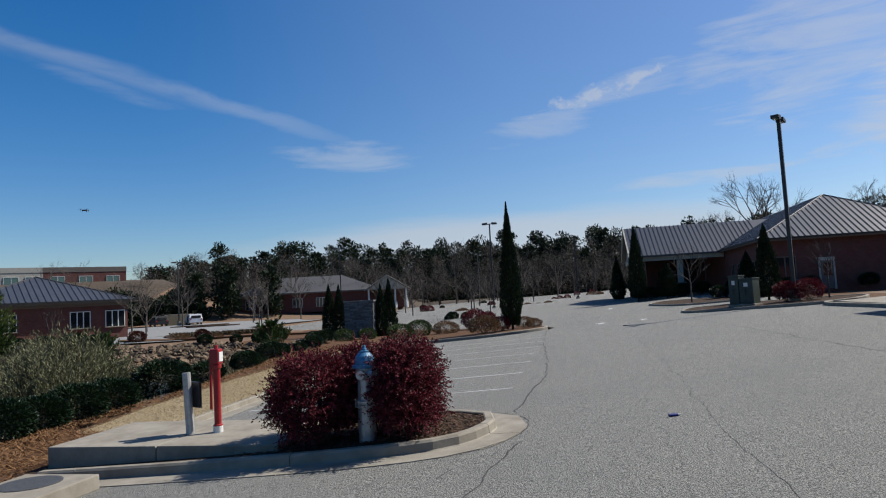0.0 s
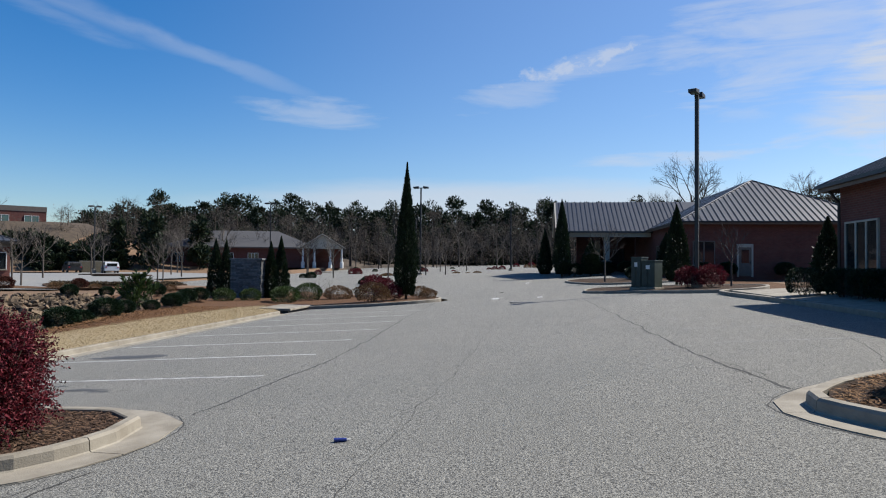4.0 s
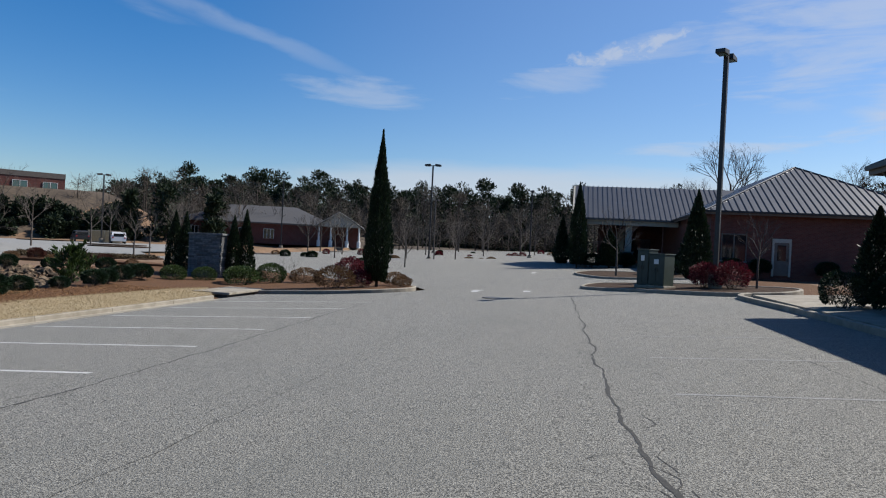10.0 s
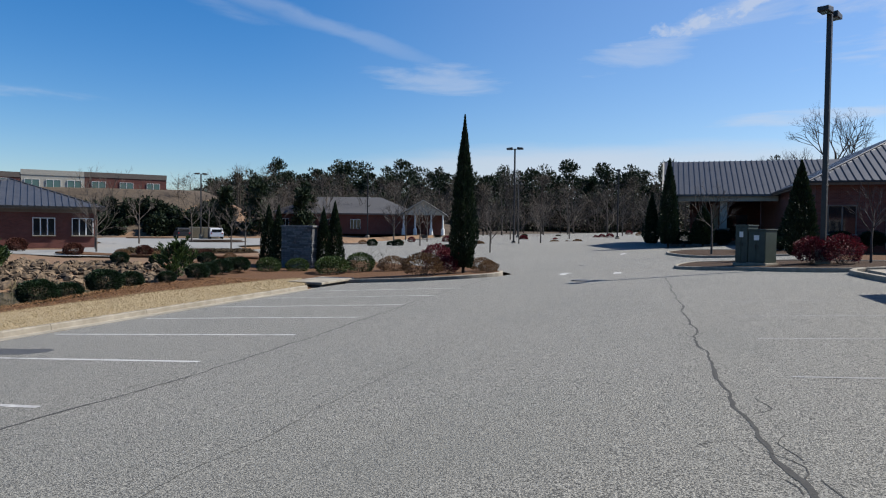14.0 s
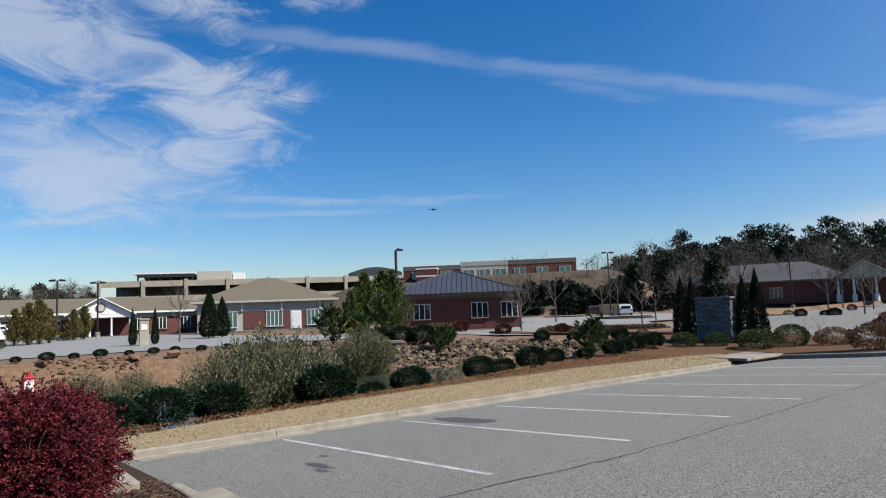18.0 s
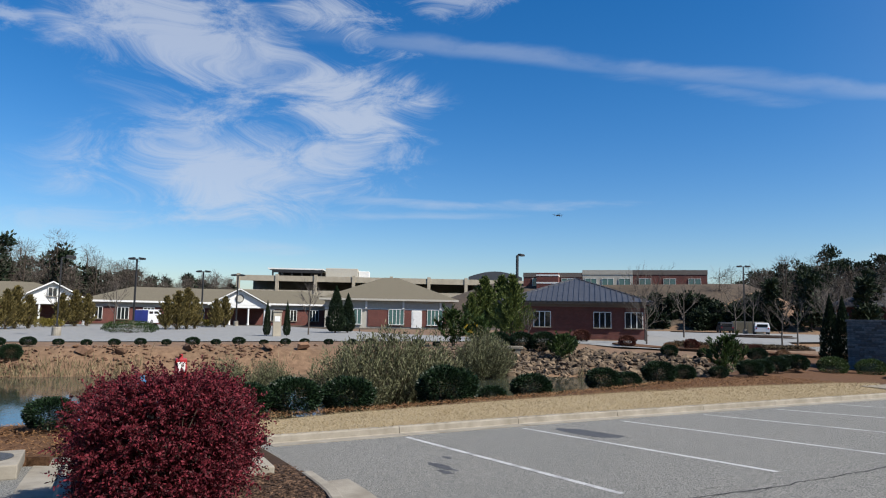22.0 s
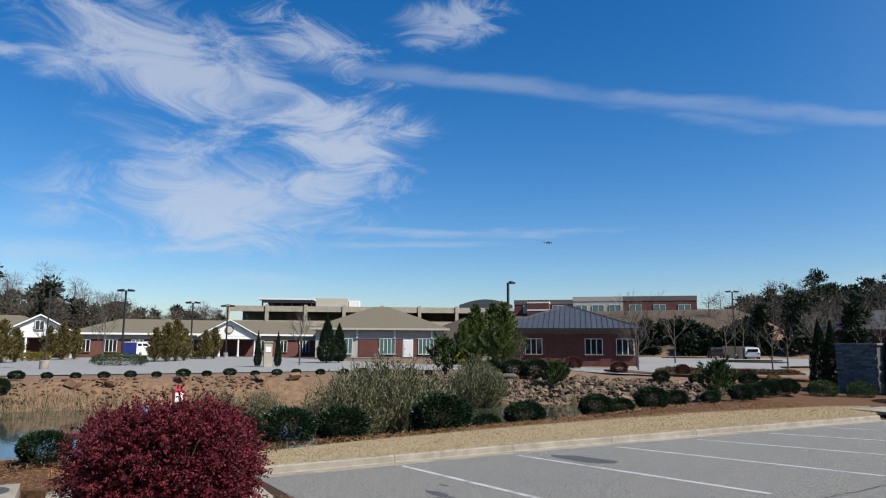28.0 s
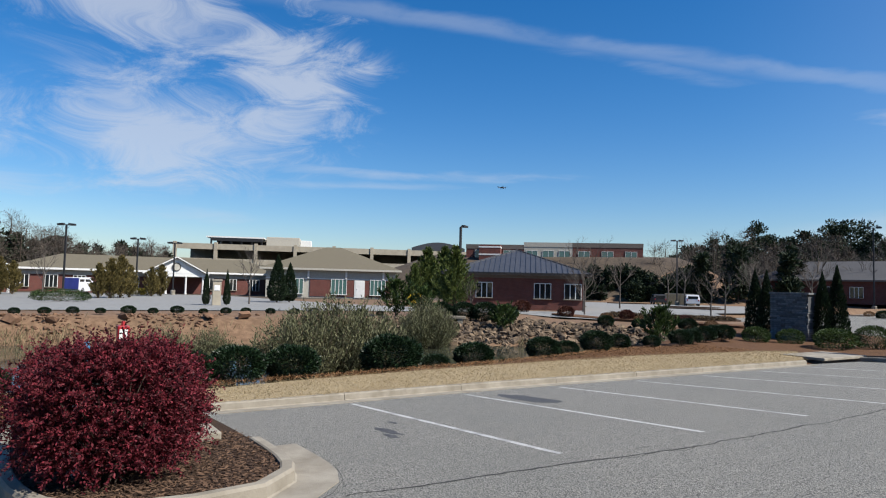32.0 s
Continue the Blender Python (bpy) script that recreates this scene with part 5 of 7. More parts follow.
def gable(parent, x0, x1, y0, y1, z, slope, mat, over=0.4, face=WHITE, along_x=False):
    """A gabled roof whose ridge runs along y (or x), with a filled gable end at each end."""
    if along_x:
        x0, x1, y0, y1 = y0, y1, x0, x1
    mid, half = (x0 + x1) / 2, (x1 - x0) / 2 + over
    top = z + half * slope

    def P_(x, y, zz):
        return (y, x, zz) if along_x else (x, y, zz)
    bm = bmesh.new()
    th = 0.16
    for s in (-1, 1):
        e = [P_(mid + s * half, y0 - over, z), P_(mid + s * half, y1 + over, z), P_(mid, y1 + over, top), P_(mid, y0 - over, top)]
        lo = [bm.verts.new((*p[:2], p[2] - th)) for p in e]
        hi = [bm.verts.new(p) for p in e]
        bm.faces.new(hi)
        bm.faces.new(lo[::-1])
        for k in range(4):
            j = (k + 1) % 4
            bm.faces.new((hi[k], hi[j], lo[j], lo[k]))
    bmesh.ops.recalc_face_normals(bm, faces=bm.faces)
    roof = part("gable_roof", bm, mat, parent)
    w = (x1 - x0) / 2
    for yy in (y0, y1 - 0.1):
        g = bmesh.new()
        tri_ = [(mid - w, z - 0.05), (mid + w, z - 0.05), (mid, z - 0.05 + w * slope + over * slope - th)]
        a = [g.verts.new(P_(x, yy, zz)) for x, zz in tri_]
        b = [g.verts.new(P_(x, yy + 0.1, zz)) for x, zz in tri_]
        g.faces.new(a)
        g.faces.new(b[::-1])
        for k in range(3):
            j = (k + 1) % 3
            g.faces.new((a[k], a[j], b[j], b[k]))
        bmesh.ops.recalc_face_normals(g, faces=g.faces)
        part("gable_end", g, face, roof)
    rb = bmesh.new()
    for s in (-1, 1):
        tube(rb, P_(mid + s * half, y0 - over - 0.02, z - 0.08), P_(mid, y0 - over - 0.02, top - 0.08), 0.1, 0.1, 4)
    part("rake_trim", rb, face, roof)
    return roof, top


# brick office beside the drive
A = thing("brick_office", "low red-brick office with dark metal hip roof and tall three-pane windows", "building", 0, 0, 0)
walls(A, 14.9, 31.5, -14, 13.45, 0.3, 4.62, BRICK)
hip_roof(A, 14.9, 31.5, -14, 13.45, 4.67, 0.5, 0.5, METALROOF, 0.42)
for y in (11.9, 7.97, 4.2, 0.4, -3.4):
    window(A, 2.05, 1.58, 3, -90, (14.86, y, 1.74), trim=CREAM)
for x in (18.1, 21.6, 25.6):
    window(A, 1.7, 1.4, 3, 180, (x, 13.49, 1.75))
# unseen tall bay and flat canopy over the walk, added to cast the drive's shadow
walls(A, 13.0, 15.6, -12, -2.5, 0.3, 7.3, BRICK)
cb = box_bm(11.15, 15.7, -12.15, -2.48, 7.3, 7.6)
for v in cb.verts:
    if v.co.x < 12 and v.co.y < -10:
        v.co.x -= 2.2
part("canopy", cb, FASCIA, A, "unseen splayed slab added to cast the drive's shadow")
td = part("entrance_door", box_bm(12.93, 13.0, -8.2, -6.4, 0.6, 2.8, bevel=0.01), GLASS, A)
part("handle", box_bm(12.87, 12.93, -7.35, -7.25, 1.4, 1.9), GREYSTEEL, td)
for y in (6.55, 13.2):
    dp = tube(bmesh.new(), (14.75, y, 0.7), (14.75, y, 4.05), 0.05, 0.05, 8)
    tube(dp, (14.75, y, 4.05), (14.4, y, 4.5), 0.05, 0.05, 8)
    part("downpipe", dp, DARK, A)
planted("tall_juniper", "dark columnar juniper at the brick corner", "conifer", small_cone, 14.7, 13.95, lot(14.7, 13.95) + 0.12, 20, (1.2, 1.2, 0.75))
BOXH = shrub_mesh("foliage", DEEP_LEAF, 0.55, 0.55, 1.0, 6500, 0.06, 0.03, 71, 0.3, 0.0, 0.04, 0.1, 0.25, 0.4)
for k, (x, y, s) in enumerate(((13.75, 13.5, 1.0), (14.35, 11.9, 0.95), (14.35, 10.7, 0.95), (14.35, 9.5, 0.95), (14.35, 8.3, 0.95), (14.35, 7.1, 0.95), (14.35, 5.9, 0.95), (14.35, 4.7, 0.95), (14.35, 3.5, 0.95), (14.35, 2.3, 0.95), (14.35, 1.1, 0.95))):
    planted("foundation_shrub", "dark clipped shrub against the brick wall", "shrub", [("foliage", BOXH), ("woody_base", GREEN[0][1][1])], x, y, lot(x, y) + 0.12, k * 90, (s * 0.75 if y < 13 else s, s * 1.1, s * 0.95), "foundation shrubs")

# metal-roofed clinic with covered entrance
R = thing("metal_roof_clinic", "long brick clinic with grey standing-seam hip roof", "building", 0, 0, 0)
walls(R, 15.2, 28.6, 39, 80, 0.5, 5.05, BRICK)
hip_roof(R, 15.2, 28.6, 39, 80, 5.05, 0.5, 0.52, METALROOF, 0.42)
window(R, 1.4, 1.65, 2, 0, (16.6, 38.96, 1.95), trim=FASCIA)
for y in (41.5, 44, 46.5, 49):
    window(R, 1.0, 1.9, 2, -90, (15.16, y, 1.6), trim=FASCIA)
dr = part("door", box_bm(18.98, 19.82, 38.93, 39.0, 1.15, 3.2, bevel=0.01), FASCIA, R, "taupe service door with a glazed upper half")
part("door_pane", box_bm(19.15, 19.65, 38.91, 38.928, 2.1, 3.05), GLASS, dr)
part("handle", box_bm(19.7, 19.76, 38.87, 38.93, 2.05, 2.2), DARK, dr)
for a in ((18.85, 18.97, 38.9, 39.0, 1.1, 3.45), (19.83, 19.95, 38.9, 39.0, 1.1, 3.45), (18.97, 19.83, 38.9, 39.0, 3.21, 3.45)):
    part("door_frame", box_bm(*a), CREAM, R)
PC = thing("covered_entrance", "covered drive-through entrance with metal roof on stone piers", "canopy", 0, 0, 0)
_, pc_top = gable(PC, 7.0, 20.0, 52.0, 62.4, 4.98, 0.56, METALROOF, 0.45, CREAM, along_x=True)
for k in range(1, 30):
    x = 6.55 + k * 0.42
    for s, ye in ((1, 51.55), (-1, 62.85)):
        part("seam", tube(bmesh.new(), (x, ye, 5.0), (x, 57.2, 5.02 + 5.65 * 0.56), 0.042, 0.042, 4, False), METALROOF, PC)
part("entablature", box_bm(6.9, 15.1, 51.9, 52.2, 4.45, 4.95, bevel=0.01), CREAM, PC)
part("entablature", box_bm(6.9, 7.2, 52.2, 62.3, 4.45, 4.95, bevel=0.01), CREAM, PC)
part("soffit", box_bm(6.9, 15.1, 52.0, 62.4, 4.85, 4.95), CREAM, PC)
part("entrance_wall", box_bm(9.0, 15.1, 61.9, 62.2, 0.3, 4.85), BRICK, PC)
part("entrance_glazing", box_bm(10.2, 14.0, 61.82, 61.88, 0.6, 3.6), GLASS, PC)
for x in (7.5, 11.2):
    for y in (52.6, 61.6):
        pier = part("pier", box_bm(x - 0.4, x + 0.4, y - 0.4, y + 0.4, 0.3, 2.2, bevel=0.03), STONE, PC, "stone pier base")
        sb = box_bm(x - 0.25, x + 0.25, y - 0.25, y + 0.25, 2.25, 4.45)
        part("shaft", sb, CREAM, pier)
        part("cap", box_bm(x - 0.46, x + 0.46, y - 0.46, y + 0.46, 2.2, 2.28), CONCRETE, pier)

# hip-roofed brick office across the pond
Dd = thing("hip_roof_office", "red-brick office with dark blue-grey seamed hip roof, across the pond", "building", -42.2, 33.5, 0.1, 50)
walls(Dd, -6.0, 5.6, -4.5, 7.5, 0, 3.15, BRICK)
hip_roof(Dd, -6.0, 5.6, -4.5, 7.5, 3.2, 0.55, 0.36, METALROOF, 0.45)
walls(Dd, -0.5, 5.4, 7.5, 15, 0, 3.4, BRICK)
hip_roof(Dd, -0.5, 5.4, 7.5, 15, 3.45, 0.5, 0.36, METALROOF, 0.45)
part("band", box_bm(-6.03, 5.63, -4.53, -4.4, 2.75, 3.1), FASCIA, Dd, "dark band under the eaves")
for x in (-2.9, 2.1, 4.65):
    window(Dd, 1.35, 1.25, 3, 0, (x, -4.56, 1.05))
for y in (-2.5, 2.0):
    window(Dd, 1.3, 1.45, 3, 90, (5.64, y, 1.0))

# tan-roofed office
Ee = thing("tan_roof_office", "brick and cream office with tan shingled hip roof, across the pond", "building", -78.5, 31.5, 0.15, 66)
walls(Ee, -9.3, 7.2, -5.5, 9, 0, 3.7, CREAM)
hip_roof(Ee, -9.3, 7.2, -5.5, 9, 3.75, 0.7, 0.4, SHINGLE, 0.0, CREAM, False)
part("brick_panel", box_bm(-3.8, 6.6, -5.58, -5.49, 0.2, 2.35), BRICK, Ee)
part("cornice", box_bm(-9.35, 7.25, -5.62, -5.48, 2.4, 2.5), WHITE, Ee)
for x in (-5.6, -0.1, 4.9, 7.0 - 0.2):
    if x < 6:
        window(Ee, 1.9, 1.9, 4, 0, (x, -5.63, 0.5), GREENGLASS)
for x in (-4.0, 0.8, 5.6):
    part("bracket", box_bm(x - 0.12, x + 0.12, -5.75, -5.5, 2.5, 3.6), WHITE, Ee)
ed = part("door", box_bm(2.0, 3.1, -5.65, -5.58, 0.1, 2.2, bevel=0.01), WHITE, Ee, "white panelled door")
part("handle", box_bm(2.15, 2.22, -5.7, -5.65, 1.1, 1.2), DARK, ed)
part("door_frame", box_bm(1.88, 3.22, -5.62, -5.56, 0.05, 2.35), WHITE, Ee)

# long tan-roofed offices with white gabled porches
def porch_office(x, y, rz, lx, label, gx, clock):
    t = thing("gabled_office", label, "building", x, y, 0.15, rz)
    walls(t, -lx, lx, -4.5, 6, 0, 2.95, BRICK)
    hip_roof(t, -lx, lx, -4.5, 6, 3.0, 0.6, 0.34, SHINGLE, 0.0, WHITE, False)
    part("frieze", box_bm(-lx - 0.02, lx + 0.02, -4.56, -4.48, 2.2, 2.95), CREAM, t)
    k = -lx + 1.6
    while k < lx - 1:
        if abs(k - gx) > 4.2:
            window(t, 1.3, 1.5, 3, 0, (k, -4.6, 0.6))
        k += 3.1
    _, top = gable(t, gx - 3.6, gx + 3.6, -8.0, 0, 2.7, 0.55, SHINGLE, 0.4, WHITE)
    part("beam", box_bm(gx - 3.6, gx + 3.6, -8.0, -7.75, 2.3, 2.7), WHITE, t)
    for px in (-3.3, -1.2, 1.2, 3.3):
        part("column", turned(bmesh.new(), [(0.17, 0), (0.17, 0.15), (0.13, 0.18), (0.11, 2.2), (0.16, 2.3)], 12, gx + px, -7.85), WHITE, t)
    if clock:
        part("roundel", tube(bmesh.new(), (gx, -8.0, 3.55), (gx, -8.08, 3.55), 0.55, 0.55, 24), CREAM, t, "round emblem with a plain dark ring")
        rb = bmesh.new()
        for j in range(24):
            a, b = 2 * math.pi * j / 24, 2 * math.pi * (j + 1) / 24
            tube(rb, (gx + 0.5 * math.cos(a), -8.1, 3.55 + 0.5 * math.sin(a)), (gx + 0.5 * math.cos(b), -8.1, 3.55 + 0.5 * math.sin(b)), 0.05, 0.05, 4, False)
        part("ring", rb, DARK, t)
    else:
        window(t, 0.8, 0.9, 2, 0, (gx, -8.12, 3.2))
    return t


porch_office(-93.5, 10.5, 83, 17, "long brick office, tan roof, white gabled porch with round emblem", 2.0, True)
porch_office(-88.0, -22, 97, 15, "long brick office with tan roof and white gabled porch", 11.2, False)

# grey-roofed building among bare trees, far to the north-west
K = thing("grey_roof_office", "distant brick office with grey shingled roof and a gabled porch", "building", -47, 97, 0.9, 17)
walls(K, -10, 14, -3, 10, 0, 3.4, BRICK)
hip_roof(K, -10, 14, -3, 10, 3.45, 0.6, 0.42, DARKSHINGLE, 0.0, FASCIA, False)
for x in (-8, -4, 0, 4):
    window(K, 1.6, 1.5, 3, 0, (x, -3.1, 0.9))
gable(K, 12, 19, -6, 6, 3.3, 0.62, DARKSHINGLE, 0.4, CREAM)
for x in (12.3, 14.2, 16.8, 18.7):
    part("column", turned(bmesh.new(), [(0.3, 0), (0.3, 1.0), (0.16, 1.05), (0.14, 3.3)], 10, x, -5.7), WHITE, K)
walls(K, 12.5, 18.5, -1, 6, 0, 3.3, BRICK)

# hospital blocks on the rise behind
def slab_block(name, x, y, z, rz, lx, ly, h, mat, label, rows, cols, trim):
    t = thing(name, label, "building", x, y, z, rz)
    walls(t, -lx, lx, -ly, ly, -3.0, h, mat, t=0.4)
    part("flat_roof", box_bm(-lx + 0.4, lx - 0.4, -ly + 0.4, ly - 0.4, h - 0.5, h - 0.2), DARKSHINGLE, t)
    part("parapet_band", box_bm(-lx - 0.05, lx + 0.05, -ly - 0.06, -ly + 0.05, h - 0.75, h + 0.1), trim, t)
    for r in range(rows):
        for c in range(cols):
            window(t, 2.0, 1.7, 2, 0, (-lx + (c + 0.5) * 2 * lx / cols, -ly - 0.06, 1.4 + r * 3.6), GREENGLASS)
    return t


H1 = slab_block("brick_hospital_wing", -87.6, 91.8, 2.5, 48, 6.4, 8, 8.2, BRICK, "brick hospital wing with dark parapet on the rise", 2, 3, FASCIA)
H2 = slab_block("cream_hospital_wing", -94.9, 83.7, 2.5, 48, 4.55, 8, 8.2, CREAM, "cream stair block of the hospital", 2, 3, CREAM)
H3 = slab_block("brick_hospital_corner", -101.7, 76.2, 2.5, 48, 5.5, 8, 7.7, BRICK, "red brick hospital corner with pale bands", 2, 2, FASCIA)
bay = part("bay", box_bm(-2.7, 1.3, -11.0, -8.07, -3, 7.6, bevel=0.03), BRICK, H3, "projecting brick bay")
for z in (5.6, 7.0):
    part("band", box_bm(-2.74, 1.34, -11.04, -8.1, z, z + 0.28), WHITE, bay, "white stone band")
vault = thing("curved_roof_hall", "low hall with a curved grey metal roof behind the parking deck", "building", -142, 87, 3.5, 60)
vb = bmesh.new()
arc = [(-7 + 14 * j / 10, 8.6 + 1.5 * math.sin(math.pi * j / 10)) for j in range(11)]
va = [[vb.verts.new((x, y, z)) for x, z in arc + [(7, 0), (-7, 0)]] for y in (0, 8)]
vb.faces.new(va[0])
vb.faces.new(va[1][::-1])
for j in range(13):
    vb.faces.new((va[0][j], va[1][j], va[1][(j + 1) % 13], va[0][(j + 1) % 13]))
bmesh.ops.recalc_face_normals(vb, faces=vb.faces)
part("shell", vb, METALROOF, vault)


def deck(x, y, z, rz, lx, floors):
    t = thing("parking_deck", "long beige precast parking deck with open storeys", "parking structure", x, y, z, rz)
    for f in range(floors):
        part("spandrel", box_bm(-lx, lx, -0.3, 0.0, f * 3.1 + 1.9, f * 3.1 + 3.1), BEIGE, t)
        part("floor_slab", box_bm(-lx, lx, 0.0, 16, f * 3.1 + 2.6, f * 3.1 + 2.9), BEIGE, t)
    part("back_wall", box_bm(-lx, lx, 15.6, 16, 0, floors * 3.1), BEIGE, t)
    k = -lx
    while k <= lx + 0.1:
        part("pillar", box_bm(k - 0.35, k + 0.35, -0.5, 0.1, 0, floors * 3.1 + 0.3), BEIGE, t)
        k += 2 * lx / 8
    part("stair_tower", box_bm(-14.6, -7.5, 2, 9, floors * 3.1, floors * 3.1 + 2.0, bevel=0.1), CREAM, t)
    part("stair_head", box_bm(-7.4, -5.0, 3, 8, floors * 3.1, floors * 3.1 + 1.5, bevel=0.1), WHITE, t)
    part("canopy_roof", box_bm(-27, -15, 1, 12, floors * 3.1 + 1.45, floors * 3.1 + 1.75), WHITE, t)
    # two dark panels stand for the shade under the open canopy roof
    part("canopy_back", box_bm(-26.5, -15.2, 11.4, 11.8, floors * 3.1, floors * 3.1 + 1.44), DARK, t)
    part("canopy_front", box_bm(-26.0, -15.2, 1.05, 1.25, floors * 3.1 + 0.75, floors * 3.1 + 1.44), DARK, t)
    for k in range(6):
        part("canopy_post", tube(bmesh.new(), (-26 + k * 2.1, 1.4, floors * 3.1), (-26 + k * 2.1, 1.4, floors * 3.1 + 1.44), 0.2, 0.2, 6), DARK, t)


deck(-129, 52, 0.6, 67, 33, 3)

# ---- pond banks ----
rng = random.Random(5)
rock_meshes = []
for k in range(8):
    bm = bmesh.new()
    for _ in range(13):
        d = rand_way(rng)
        bm.verts.new(Vector((d.x * rng.uniform(0.75, 1.25), d.y * rng.uniform(0.5, 1.0), d.z * rng.uniform(0.35, 0.7))))
    hull = bmesh.ops.convex_hull(bm, input=bm.verts)
    bmesh.ops.delete(bm, geom=list({g for g in hull["geom_interior"] + hull["geom_unused"] if isinstance(g, bmesh.types.BMVert)}), context='VERTS')
    me = mesh_of("rock", bm)
    rock_meshes.append(me)
for me in rock_meshes:
    me.materials.append(ROCK)
clay_meshes = [m.copy() for m in rock_meshes]
for me in clay_meshes:
    me.materials.clear()
    me.materials.append(REDROCK)
bank = thing("rock_bank", "loose grey-tan riprap stones covering the pond bank", "rock bank")
far_side = [(-18.0, 20.2), (-20.8, 18.2), (-22.8, 13.6), (-24.3, 8.0)]
rest_v, rest_f = [], []
for k in range(3600):
    t = rng.random()
    i = min(2, int(t * 3))
    u = t * 3 - i
    px = far_side[i][0] * (1 - u) + far_side[i + 1][0] * u
    py = far_side[i][1] * (1 - u) + far_side[i + 1][1] * u
    s = rng.random()
    x, y = px - s * 3.6 + rng.uniform(-0.4, 0.4), py + s * 2.6 + rng.uniform(-0.4, 0.4)
    if t < 0.33:
        x, y = px + rng.uniform(-2.5, 4.5), py + s * 3.2
    size = rng.uniform(0.09, 0.19) if rng.random() < 0.85 else rng.uniform(0.19, 0.36)
    m = Matrix.Translation((x, y, rise(x, y) + size * 0.2)) @ Euler((rng.uniform(-0.8, 0.8), rng.uniform(-0.8, 0.8), rng.uniform(0, 6.28))).to_matrix().to_4x4() @ Matrix.Scale(size, 4)
    me = rock_meshes[k % 8]
    if k < 290:
        part("stone", me, None, bank).matrix_basis = m
    else:
        o = len(rest_v)
        rest_v.extend([m @ v.co for v in me.vertices])
        rest_f.extend([tuple(o + i for i in p.vertices) for p in me.polygons])
tagged(new("riprap", mesh_from("riprap", rest_v, rest_f, ROCK)), "countless small riprap stones on the pond bank", "rocks", kind="stuff")
clay = thing("clay_rocks", "tumbled orange-red clay boulders at the far bank", "rock bank")
for k in range(120):
    x, y = rng.uniform(-31.0, -29.2), rng.uniform(-17, -8.5)
    size = rng.uniform(0.15, 0.45)
    part("boulder", clay_meshes[k % 8], None, clay).matrix_basis = Matrix.Translation((x, y, rise(x, y) + size * 0.2)) @ Euler((rng.uniform(-0.4, 0.4), 0, rng.uniform(0, 6.28))).to_matrix().to_4x4() @ Matrix.Scale(size, 4)
sv, sf = [], []
for k in range(1400):
    y = rng.uniform(-26, 11)
    x = -28.4 - rng.random() * 2.4 + (0.16 * max(0, y)) - (0.12 * max(0, -10 - y))
    size = rng.uniform(0.05, 0.17)
    if noise.noise(Vector((x * 0.3, y * 0.3, 8))) < -0.1:
        continue
    m = Matrix.Translation((x, y, rise(x, y) + size * 0.2)) @ Euler((rng.uniform(-0.4, 0.4), 0, rng.uniform(0, 6.28))).to_matrix().to_4x4() @ Matrix.Scale(size, 4)
    o = len(sv)
    sv.extend([m @ v.co for v in clay_meshes[k % 8].vertices])
    sf.extend([tuple(o + i for i in p.vertices) for p in clay_meshes[k % 8].polygons])
tagged(new("clay_scree", mesh_from("clay_scree", sv, sf, REDROCK)), "small red-brown stones strewn over the far bank", "rocks", kind="stuff")
for k, (x, y, s) in enumerate(((-30.2, -10.1, 0.5), (-30.1, -5.8, 0.45), (-29.9, -4.3, 0.4), (-29.8, -1.2, 0.45), (-28.9, 4.4, 0.5), (-29.2, 2.6, 0.4), (-28.0, 7.6, 0.5))):
    b = part("boulder", clay_meshes[k], None)
    b.matrix_basis = Matrix.Translation((x, y, rise(x, y) + s * 0.25)) @ Euler((0.1, 0.2, k * 1.3)).to_matrix().to_4x4() @ Matrix.Scale(s, 4)
    tagged(b, "large orange-brown boulder on the far bank", "boulder", "boulders on the far bank")
for k in range(26):
    y = -18 + k * 1.22
    x = -31.2 + 0.02 * y + 0.35 * math.sin(k * 1.9) + (0.0 if y < 6 else (y - 6) * 0.28)
    s = rng.uniform(0.36, 0.56)
    planted("bank_shrub", "small dark round shrub in the row along the far bank", "shrub", GREEN[k % 3], x, y, rise(x, y) + 0.02, k * 70, (s, s, s * 0.85), "shrub row on the far bank")
for k, (x, y, s) in enumerate(((-29.9, -8.8, 0.75), (-29.8, -11.7, 0.8))):
    planted("large_round_shrub", "large dark dome-shaped shrub on the far bank", "shrub", GREEN[k], x, y, rise(x, y), k * 60, s, "large shrubs on the far bank")
for k, (x, y) in enumerate(((-29.6, -10.6), (-29.7, -9.9))):
    planted("weeping_evergreen", "dark drooping flat-topped evergreen by the pond", "evergreen", small_cone, x, y, rise(x, y), k * 50, (0.95, 0.95, 0.5), "weeping evergreens")
